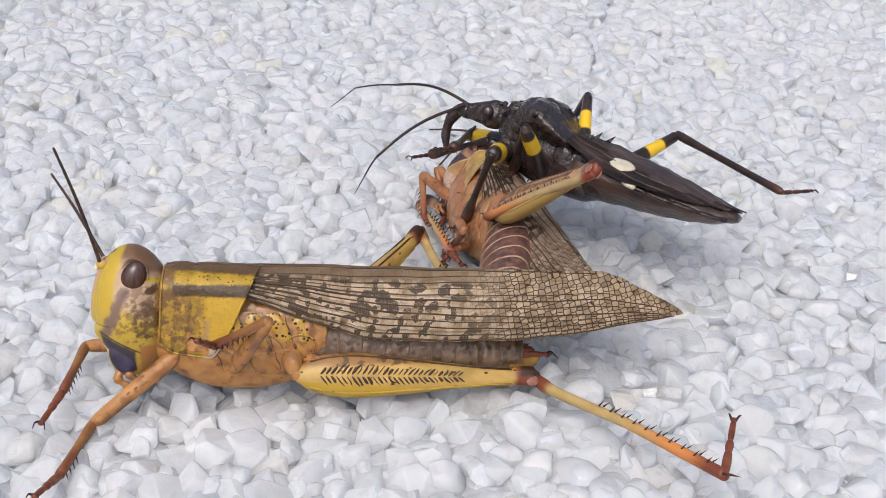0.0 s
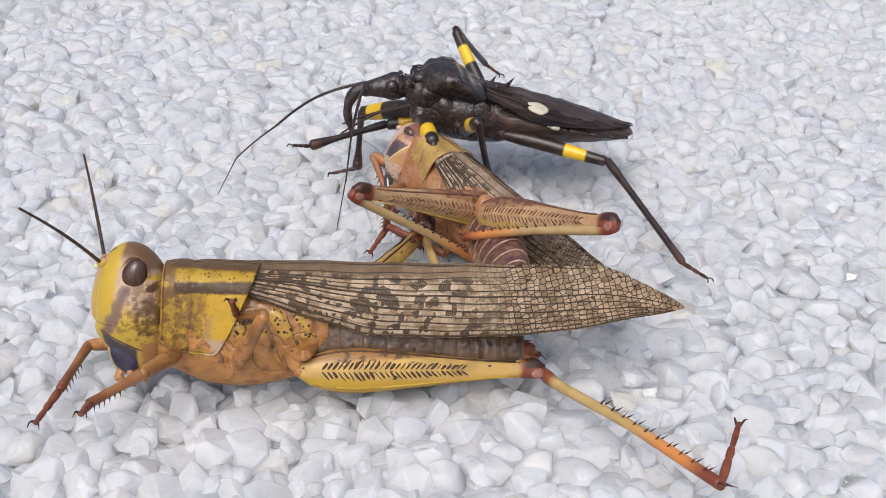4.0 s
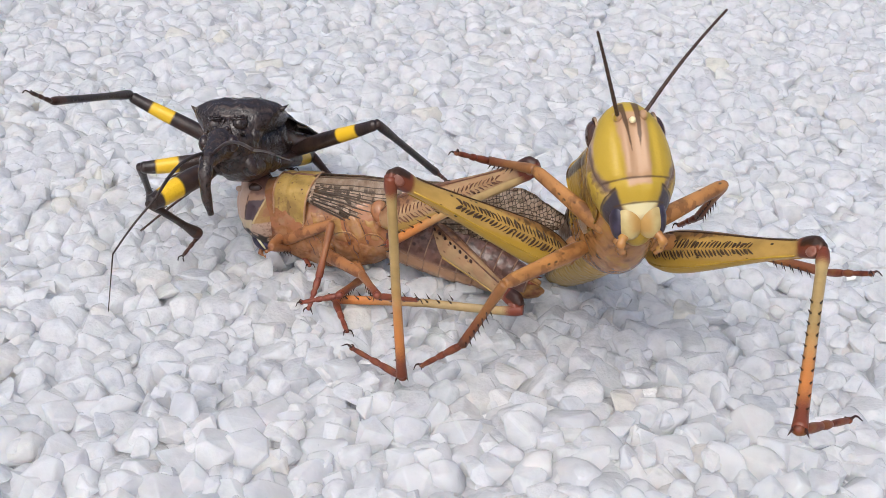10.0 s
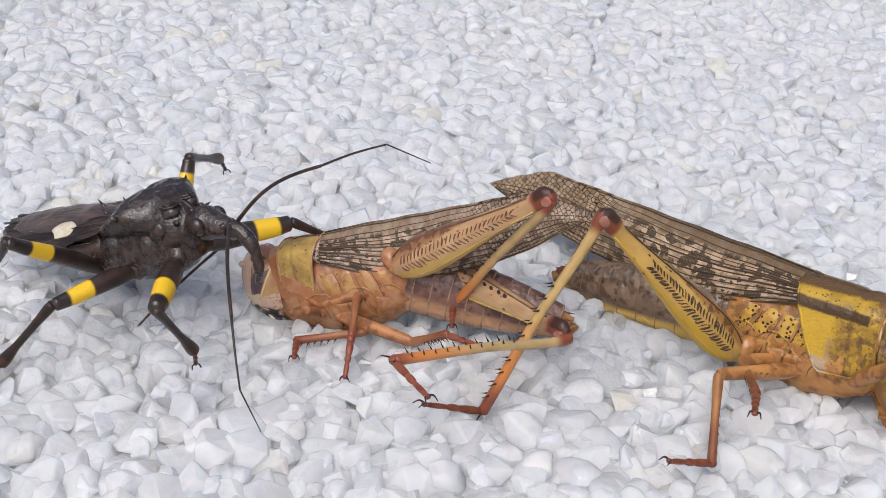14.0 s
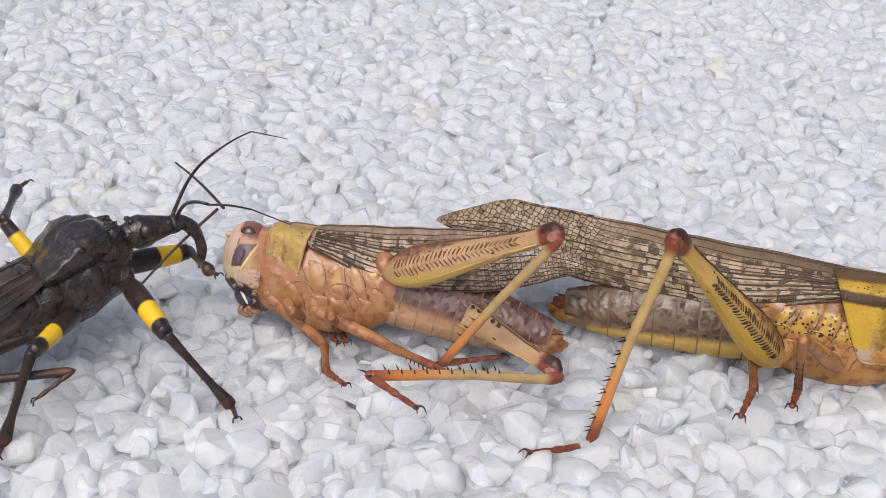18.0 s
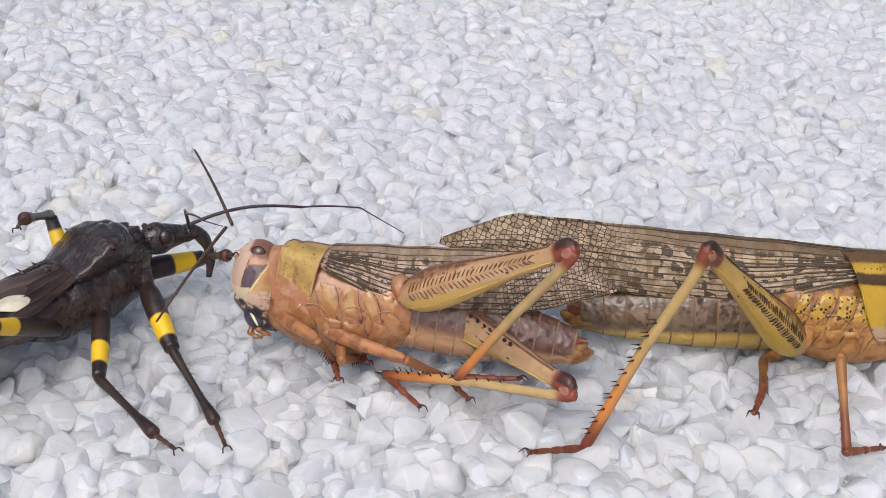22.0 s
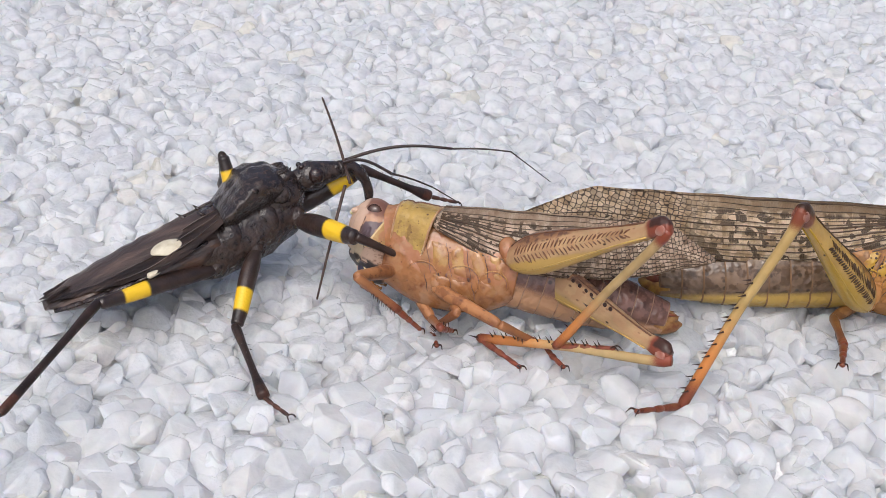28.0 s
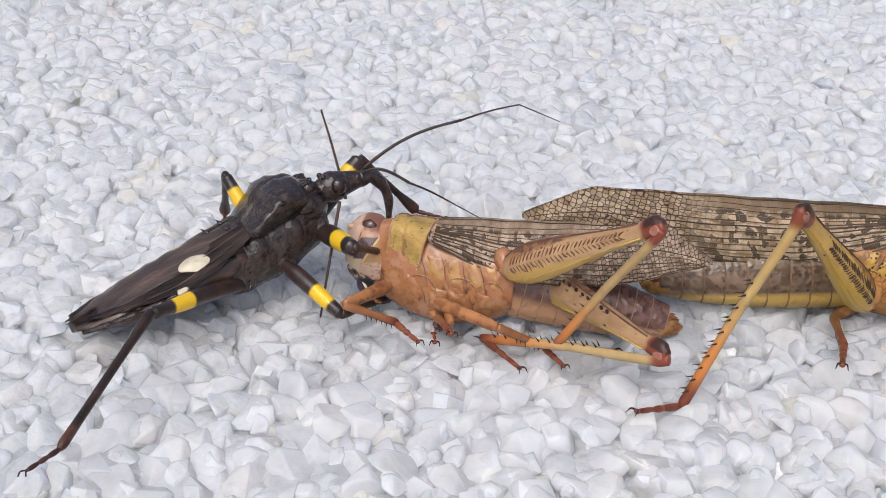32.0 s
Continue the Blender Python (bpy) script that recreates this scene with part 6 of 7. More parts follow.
    leg(big[3]["HR"], [
        (0, -13.8, -18.9, 6, -18.3, -0.1, -2.3, -25.1, -0.6, -2.4), (1, -13.8, -19, 5.9, -18.3, -0.1, -2.2, -25.1, -0.6, -2.3),
        (2, -14.6, -18.2, 6.1, -18.1, 0.9, -1.9, -24.9, 0.4, -2), (3, -15.6, -17.4, 5.8, -18, 2.1, -1.7, -24.8, 1.6, -1.8),
        (5.6, -11.6, -20.7, 5.6, -15.2, -2.9, -5, -22, -2.8, -5.3), (6, -11.6, -21, 4.9, -14.8, -3.1, -5.4, -21.6, -2.9, -5.8),
        (6.5, -10.4, -21.6, 5.1, -12.8, -3.8, -5.8, -19.6, -3.3, -6.1), (7, -8.5, -22.7, 4.4, -10.9, -4.9, -6.5, -17.7, -4.2, -6.8),
        (8, -23.2, -6.3, 0, -2.7, -10.7, -0.6, -9.3, -12.1, -0.6), (8.5, 18, 4.7, 0.1, 1.5, -5.2, -8.4, 5.5, 0.1, -9.8),
        (9, 19.9, -1.1, -1.9, 3.7, -7.3, -13.8, 7.6, -1.8, -14.7), (10, 12, -19.7, 1.7, -2.3, -20.1, -13.7, -5.6, -24.8, -10.1),
        (11, -1.3, -21.9, 7.9, -16.3, -24.3, -6.6, -20.5, -29.3, -4.7), (12, -7.3, -18.4, 11, -13.9, -19.2, -9, -16.7, -25.3, -8.3),
        (13, -10.2, -19.5, 8.4, -18.4, -17, -10.8, -23.2, -21.8, -10.5), (14, -10.4, -18.6, 9.3, -16.4, -23.2, -10.2, -18.9, -29.4, -8.8),
        (17, -12.8, -17.1, 9.1, -17.2, -14.8, -11.2, -22.2, -19.4, -10.9), (18, -13.1, -16.9, 9.1, -17.5, -14.4, -11.3, -22.5, -19, -11),
        (19, -13.4, -16.6, 9.1, -19.4, -13.7, -10.8, -24.8, -17.8, -10.3), (21, -14.3, -16.5, 8.4, -22.4, -14, -10.9, -27.8, -18, -9.7),
        (22, -14.5, -16.3, 8.4, -22.6, -13.8, -10.8, -27.9, -17.8, -9.6),], 1.0)
    leg(prey[3]["FL"], [
        (0, 15.3, 2.6, -4.4, 10.2, 2.2, -7.2, 6.6, 3.1, -6.8), (1, 15, 3.6, -5.3, 9.5, 3.6, -7.2, 5.9, 4.6, -6.5),
        (2, 15.1, 2.3, -5.2, 10.2, 2.1, -8.2, 6.7, 3.5, -7.4), (3, 4.8, 8.2, -1.6, 5.2, 4.9, -6.4, 4.3, 6.9, -9.5),
        (6, 5.1, 8.4, -1.8, 5.4, 6.2, -7.2, 3.3, 9.3, -6.7), (7, 4.2, 7.9, -1.9, 5.4, 4.1, -6.1, 3.2, 7.2, -5.5),
        (9, 2.7, 5.4, -0.2, 3, 10.8, -2.4, 4, 12.8, -5.5), (10, 2.2, 3.9, 0.1, 2.2, 8.1, -3.8, 2.5, 10.9, -6.4),
        (11, 1.8, 3.4, -0.4, 2, 6.8, -5.1, 2, 9.6, -7.6), (12, 1.8, 4.3, -0.9, 1.5, 8.6, -4.8, 1.7, 11.1, -7.7),
        (13, 2.1, 3.8, 0, 2.3, 8, -4, 3, 10.2, -7), (14, 1.2, 2.8, -1.8, 0.9, 8, -4.4, 1.3, 10.4, -7.3),
        (17, 2.3, 0.7, -7.2, 1.1, 6.2, -8.5, -1.1, 9.3, -8.9), (18, 2.3, 1.1, -7.4, 0.7, 6.5, -8.7, -1.8, 9.4, -9),
        (19, 2.4, 1.7, -7.6, 0.8, 7.3, -8.2, -1.1, 10.5, -8.3), (21, 2.3, 5.9, -4.9, 2.9, 1.1, -8, 0.9, 4.2, -8.8),
        (22, 3.4, 7.5, -3.6, 2.4, 2.5, -6.5, 1.2, 6, -7.1), (24, 4, 7.9, -3.2, 2.6, 3.1, -6.1, 1.3, 6.6, -6.8),
        (28, 10, 9, -3.3, 6.1, 5.9, -6.1, 3.9, 3.4, -8), (29, 9.8, 9.1, -3.6, 6, 5.2, -5.7, 3.1, 2.9, -6.4),
        (31, 9.8, 9.1, -3.6, 6, 5.2, -5.7, 3.1, 2.9, -6.4), (32, 10.6, 8.8, -4.3, 6.4, 5.1, -6, 3.4, 7.2, -6.8),], SMALL)
    leg(prey[3]["FR"], [
        (0, 13.9, 2.3, -2.5, 10.1, -0.1, -6.2, 6.8, 1.8, -6.3), (2, 13.3, 2.9, -2.2, 13, -0.8, -6.7, 9.6, 0.7, -6.2),
        (3, 15.3, -1.2, -3.7, 10.3, -1.1, -6.6, 7.2, 0.8, -5.8), (6, 9.6, 4.5, -0.8, 5.6, 3, -4.7, 2.8, 5.5, -4.2),
        (8, 7.4, 5.1, -2.7, 6.4, 0.1, -5.5, 4.7, 3.5, -5.4), (11, 8.6, 5.1, -2.8, 7, 0, -5.1, 4.7, 3.1, -5.3),
        (12, 8.1, 5.1, -2.4, 6.6, 0.2, -5.2, 4.2, 3.2, -5), (13, 6.3, 4.8, -1.9, 5.5, -0.3, -4.6, 3.6, 3, -4.5),
        (17, 5.1, 4.4, -4, 3.4, -0.9, -5.5, 0.7, 1.6, -6.5), (19, 5.4, 4.5, -4.2, 3.9, -0.8, -6, 0.9, 1.3, -7.1),
        (22, 5, 4.3, -4.3, 3.7, -1.1, -6, 0.3, 0.7, -5.9), (24, 5, 4.4, -4.2, 3.4, -0.9, -5.9, 0.5, 1.5, -5.9),
        (28, 3.4, 1.7, -7.1, 1.6, 7.2, -6.5, 0.9, 3.5, -7.3), (32, 2.9, 2.4, -5.5, 1, 7.8, -4.7, -0.2, 11.3, -4.1),], SMALL)
    leg(prey[3]["ML"], [
        (0, -3.9, 5.7, -2.5, 0.7, 2.7, -6.1, -2.9, 4.9, -6.1), (6, 2.3, 9.1, 0.6, 3.8, 4.9, -4.1, 1.4, 8.3, -3.6),
        (9, 1.4, 9.8, -1.1, -0.8, 15.9, -0.6, -0.1, 12.4, -2.8), (11, -4.1, 5.2, -5.4, -8.1, 10.2, -4.4, -11.6, 12.5, -4.1),
        (12, -4.1, 5.2, -5.3, -8.3, 9.9, -3.6, -11.6, 12.5, -3.8), (13, -3.7, 5.9, -5.9, -8.1, 10.3, -4, -10.9, 13.3, -3.7),
        (14, -4, 4.6, -6.3, -8.4, 8.9, -4, -11.8, 11.3, -4.3), (17, -4.2, 1.8, -6.4, -8.5, 6.7, -6.8, -11.1, 10, -6.4),
        (19, -4.3, 1.8, -6.3, -9.2, 6, -6.2, -11.3, 9.7, -6.2), (22, -4.2, 5.1, -4.4, -7.8, 0.1, -6.6, -10.4, 3.3, -7.3),
        (24, -4.2, 5.1, -4.6, -7.6, 0, -6.8, -10.3, 3.2, -7.3), (28, -3.6, 6.5, -5, -7.7, 1.9, -7, -10.3, 5.1, -7.8),
        (32, -3.5, 6.7, -4, -7.5, 2, -6.2, -10.2, 5.2, -6.8),], SMALL)
    leg(prey[3]["MR"], [
        (0, -1.6, 3.6, -5.1, 3.9, 1.1, -7.8, 0, 2.8, -7.9), (9, -1.8, 3.3, -5.5, -0.9, 9.6, -4.1, 1.7, 6.8, -5.8),
        (12, 0.1, 4.5, -5.8, 0.7, 10.9, -5.7, -0.1, 15.1, -5.8), (17, 1.3, 5.1, -3.7, 1.6, -0.9, -6.1, 0.3, 3.1, -6.2),
        (22, 1.4, 4.9, -5.7, 0.5, -1.4, -6.6, -0.6, 2.5, -5.9), (28, 0.7, 4.8, -5.2, 3.4, -0.1, -8.5, 2, 3.8, -9.1),
        (32, 1.2, 5, -5, 3.8, -0.5, -7.2, 2.6, 3.5, -7.7),], SMALL)
    leg(prey[3]["HL"], [
        (0, -18.4, 7.7, 12.2, -3.7, 4.3, -0.1, 0.2, -0.2, -0.9), (1, -18.9, 6.3, 12, -3.5, 4.8, 0.1, 0.3, 0.3, -1),
        (2, -19.5, 6.7, 11, -3.4, 4.4, 0.2, -0.2, -0.5, -0.9), (3, -19.3, 7.4, 11.1, -4, 4.6, -1.2, -2.3, -2.2, -2.3),
        (6, -20.1, 9.2, 8.8, -3.9, 6.3, -2.2, -2.9, -0.6, -3.5), (7, -19.8, 9.5, 9.2, -3.7, 5.6, -1.5, -3.6, -1.3, -3.2),
        (8, -18.9, 11.1, 9.5, -4.5, 5.1, -2.5, -6.8, -1, -4.9), (9, -19.2, 9.9, 9.9, -4.9, 4, -2.2, -8.6, 7.1, -0.2),
        (10, -18.6, 9.5, 11, -3.9, 4.5, -1.1, -5.7, -1.9, -3.3), (11, -19.3, 10.3, 9.4, -4.6, 3.7, -1.7, -9, 6.7, -1),
        (12, -19.4, 9.6, 9.7, -4.8, 3.8, -2, -9, 6.8, -0.7), (13, -19.8, 10.6, 8.2, -6.3, 3.4, -4.1, -9.9, 6.6, -1.9),
        (14, -19.4, 10.9, 8.7, -7.7, 1.7, -3.9, -8.7, 7.6, -3.8), (17, -18.2, 14.2, 7.2, -9.2, 4, -6.8, -14.8, 2.8, -5),
        (18, -18, 14.1, 7.7, -9.4, 3.9, -6.5, -14.9, 1.8, -5.1), (19, -18.3, 13.5, 8.1, -9, 4.3, -6.4, -14.8, 4.9, -5.1),
        (21, -17.6, 14.1, 8.5, -8.8, 4.1, -5.8, -14.6, 5.2, -4.7), (22, -16.9, 14.5, 9.2, -9.1, 4, -5.3, -14.8, 5.5, -3.9),
        (24, -16.4, 15.2, 9, -8.7, 4.6, -5.4, -14.3, 6.1, -3.8), (28, -16, 16.1, 8.4, -9.1, 4.8, -6, -14.5, 6.9, -4.4),
        (29, -15.9, 16, 8.5, -9, 4.3, -5.4, -14.8, 5.8, -4.4), (32, -16.4, 14.8, 9.5, -8.9, 4.4, -5.2, -14.8, 5.3, -4.2),], SMALL)
    leg(prey[3]["HR"], [
        (0, 16.1, 0.3, -7.5, -2.8, 4.6, -5.5, -8.4, 6.3, -4.3), (2, 16.3, -1.6, -7.4, -2.1, 4.2, -5, 1.3, -0.4, -6.8),
        (3, -10.8, 15.8, 2.6, -1.3, 0.9, -5.8, -5.5, 4.8, -3.8), (6, 16.2, -3, -7.9, 0, 7.8, -6.2, 1.2, 1.9, -7.1),
        (7, -5.6, 17.3, 2.4, 0.1, 0.6, -5.9, -3.2, 5.5, -4.8), (10, -18.6, 9.8, -3.4, 0.6, 8.1, -6.2, -2.3, 13.3, -6.9),
        (11, -18.7, 9.2, -4.8, 0.5, 7.1, -7.1, -3.5, 11.3, -8.7), (12, -19.5, 8.1, -4.7, -0.1, 8.1, -7.3, -4.2, 12.3, -8.7),
        (13, -19.7, 6.8, -6.7, -0.2, 7.2, -7, -4.3, 11.3, -8.5), (14, -19.5, 8.1, -5, -7.2, 22.6, -0.7, -10.9, 27.1, -2.1),
        (17, -20, 6.7, -5.7, -4.9, 19.1, -5.7, -9.6, 22.5, -7.3), (18, -20.2, 6.8, -5, -5.3, 19.3, -5.8, -10, 22.8, -6.9),
        (19, -20.7, 6.4, -4, -1.9, 3.9, -8.5, -7.1, 6.7, -9.4), (21, -19.8, 8.1, -3.7, -1.7, 1.8, -7.8, -6.2, 5.6, -9.3),
        (22, -19.3, 8.8, -3.4, -2.2, 0.4, -7.3, -6.4, 4.5, -8.6), (24, -18.7, 9.7, -3.3, -1.9, 0.5, -7.2, -6.5, 4.1, -8.6),
        (28, -19.3, 8.8, -3.6, -1.7, 1.7, -7.8, -6.4, 5.2, -8.8), (32, -19.2, 9.2, -2.7, -1.7, 1.6, -6.8, -6.3, 5.3, -7.9),], SMALL)
    leg(bug[1]["FL"], [
        (0, 7.6, 10.2, -0.9, 9.6, 7.3, -9.2, 9.4, 10.5, -9.7), (1, 7.5, 10.3, -1.8, 10.1, 9.4, -10.4, 9.5, 12.5, -10.6),
        (2, 7.9, 10.3, -3.1, 11.1, 6.8, -10.7, 10.9, 10, -10.7), (3, 7.2, 10.2, -2.5, 9.2, 15.7, -9.3, 9.4, 18.5, -11),
        (6, 12, 10, -1, 10.4, 8.6, -9.7, 12.2, 11.3, -9.7), (7, 11.9, 10, -0.9, 11.5, 12.3, -9.6, 13.4, 14.8, -9.2),
        (8, 1.3, 1, -4.1, 8.3, 6.7, -3.9, 5.2, 6.7, -4.8), (10, 1.1, 0.8, -2.8, -7.2, -0.2, -6.1, -4.8, 1.9, -5.8),
        (11, 12, 10.1, -1.7, 4.1, 10.8, -5.9, 7.1, 11.4, -5.1), (12, 7.7, 10.1, -3.9, 16.1, 11.3, -0.9, 19.1, 11.8, 0.2),
        (13, 11.8, 10.1, -1.3, 5.3, 15.5, -4.3, 8.4, 15.5, -4), (14, 13.4, 9.5, -3.1, 14.6, 16.2, -9, 17.3, 14.5, -8.6),
        (17, 15.8, 7.1, 0.3, 15.4, 15.1, -4, 17.5, 12.6, -3.6), (18, 17.4, 4.3, -4.4, 16.4, -4.6, -3.5, 16.2, -7.7, -2.8),
        (19, 16.9, 5.6, -4.5, 15.4, -3.2, -5.8, 14.8, -6.3, -5.2), (21, 17.7, 0.5, -4, 23.1, 7.3, -6.4, 22.2, 4.5, -5.1),
        (22, 17.9, 2, -3.3, 16.2, -6.6, -1, 15.3, -9.5, 0), (24, 17.4, 4.7, -3.7, 16, -4, -1.9, 15.3, -7, -1.1),
        (25, 17.3, 4.5, -4.4, 15.8, -4.1, -2.3, 15.3, -7.2, -1.7), (28, 17.8, 0.9, -0.7, 24, 1.8, -7.1, 26.6, 1.6, -9),
        (29, 17.6, 2.4, 0.4, 23.3, 2.4, -6.5, 26, 1.8, -8.1), (31, 17.6, 2, 0.5, 23.4, 1.6, -6.3, 26.1, 1, -7.9),
        (32, 17.1, 2.8, 1.5, 20.8, 2.8, -6.7, 22.8, 0.6, -8.1),], 1.0)
    leg(bug[1]["FR"], [
        (0, 17.1, -5.6, -3, 15, 3.1, -3.5, 15.2, 6.3, -3.4), (1, 15.5, -8, -2.5, 19.4, -13.6, -8.4, 20, -10.5, -8.3),
        (2, 14.7, -8.7, -3, 11.9, -0.3, -4.6, 14.9, -0.9, -5.5), (3, 17.1, -5, -4.6, 15.8, 3.2, -7.9, 18.5, 2.5, -9.3),
        (6, 10.3, -10.1, -4.5, 13.4, -5, -11.2, 16.4, -3.7, -11.1), (7, 11.6, -6.6, -9, 10.5, 2.2, -10.4, 12.4, 4.7, -11.4),
        (8, 16.7, -5.3, -5.3, 9.8, -3.6, -10.8, 12.4, -3.9, -12.6), (9, 16.6, -5.8, -4.9, 9.8, -3.8, -10.5, 12.1, -4.7, -12.5),
        (10, 16.7, -6.2, -3.8, 9.7, -4.2, -9.1, 12.2, -5.3, -10.7), (11, 10.3, -9.4, -6.2, 18.2, -7.2, -9.8, 21.2, -7.4, -10.8),
        (12, 10.8, -9.4, -6.2, 18.9, -7.2, -9.6, 22.1, -7.4, -10.1), (13, 1.9, -5.1, -4.5, 9.7, -7.5, -8.5, 11, -9.9, -10.1),
        (14, 13.8, -9.3, -2.9, 10.9, -4.4, -9.9, 13.2, -6.6, -9.9), (17, 13.6, -3.3, -9.5, 20, -7.5, -14.2, 21.6, -10.3, -13.9),
        (18, 9.6, -10.1, -4.8, 12.4, -12.2, -13.1, 11.7, -15.2, -12.5), (19, 7.6, -9.4, -5.8, 6.2, -16.9, -10.7, 5.8, -20, -10.9),
        (20, 8.2, -9.7, -5.5, 5.7, -17.4, -9.5, 5.4, -20.5, -9.8), (21, 8.6, -9.7, -5.6, 6.4, -17.8, -8.9, 6, -21, -9),
        (22, 7.3, -9, -6.4, 6.2, -16.6, -11.2, 5.2, -19.5, -12.1), (23, 8.2, -9.1, -6.6, 8, -16.4, -12, 6.8, -19.3, -12.6),
        (24, 8.2, -9.1, -6.7, 7.6, -17.3, -10.5, 7.1, -20.3, -11.4), (25, 8.4, -9.6, -5.9, 8.4, -17.3, -10.5, 7.4, -20.2, -11.3),
        (28, 12.9, -9.7, -3.4, 18.7, -8.7, -10.1, 18.9, -11.8, -9.5), (29, 10, -9.2, -6.6, 10.2, -17.5, -10.2, 11, -20.3, -11.5),
        (31, 9.5, -9.7, -5.9, 8.9, -18.2, -8.6, 10.2, -19.3, -11.4), (31.3, 8.8, -9.6, -6, 8, -18.1, -8.8, 9.1, -19.2, -11.6),
        (31.6, 10.8, -10.4, -1.3, 15.2, -4, -5.9, 15.4, -7.2, -5.4), (32, 9.7, -10.5, -1.7, 14.4, -4.5, -6.5, 14.3, -7.6, -6.1),], 1.0)
    leg(bug[1]["ML"], [
        (0, 5.3, 9.4, 2.6, 7.8, 2.4, -3.4, 6.8, 5.6, -3.8), (1, 5.5, 9.3, 2.5, 6.9, 3, -4.4, 5.8, 6.2, -4.7),
        (2, 4.6, 9, 3.1, 5.2, 4.3, -5.2, 4.5, 7.6, -5.2), (3, 2.5, 10.1, 1, 1, 6.8, -7.8, 0.4, 10.2, -7.5),
        (6, 7.8, 10, 0.2, 2, 6.7, -6.6, 3.5, 9.8, -6.9), (7, 2, 10.8, -1.2, -4.2, 6.8, -7.2, -2.1, 9.5, -6.9),
        (8, -3.9, 3.1, -3.8, 0.4, 9.7, -9.2, 3.3, 11.4, -9.2), (9, -3.9, 3, -3.9, 1.3, 9.2, -8.9, 4.2, 10.9, -8.9),
        (10, -3.8, 4.4, -4, 2.8, 10.3, -7.5, 5.7, 12, -7.5), (11, 9.2, 9.9, -2.8, 5.8, 14.8, -10.2, 8.9, 15.6, -9),
        (12, 10.8, 8.5, -2.1, 7.4, 12.6, -10, 10.5, 13.6, -9), (13, 7.4, 10.8, -2.6, 5.9, 18.4, -8, 9.2, 18, -7.8),
        (14, 5, 7, 4.6, 0.7, 14.8, 1.5, -1.1, 16.8, -0.7), (17, 2.7, 4.2, 5.4, -0.4, 13.1, 3.9, 1.9, 10.9, 5.1),
        (18, 2.5, 5.3, 5.1, 5.8, 14.2, 4.7, 7.4, 17.1, 4.1), (19, 2.9, 5.7, 5, 3, 14.8, 2.3, 1.2, 12, 2.9),
        (20, 3.2, 6.1, 4.9, -0.9, -1.8, 8.3, -1.5, 1.3, 6.9), (21, 3.8, 6.1, 5, -0.1, -1.7, 8.6, 0, 1.6, 7.7),
        (22, 5.3, 5.6, 5.2, 0.2, -2, 7.8, 0.4, 1.1, 6.3), (23, 4.1, 5, 5.4, 3.1, 14.3, 3.6, 1.4, 11.8, 5.2),
        (24, 3.1, 5.1, 5.3, 0.5, 14.2, 3.9, -0.8, 12.2, 6.2), (25, 3.1, 5.6, 5.1, 0.7, 14.5, 2.8, -0.7, 12.5, 5.1),
        (28, 5.7, 3.8, 5.6, 5.2, 11.8, 0.4, 4.8, 14.8, -1.1), (29, 5.1, 3.1, 5.7, 4.9, 10.5, -0.3, 5, 13.5, -1.9),
        (31, 5.2, 3.3, 5.7, 5.2, 10.6, -0.4, 5.4, 13.5, -2.1), (32, 4.3, 5.7, 5.2, 3.8, 13.2, -0.6, 3, 9.9, -0.3),], 1.0)
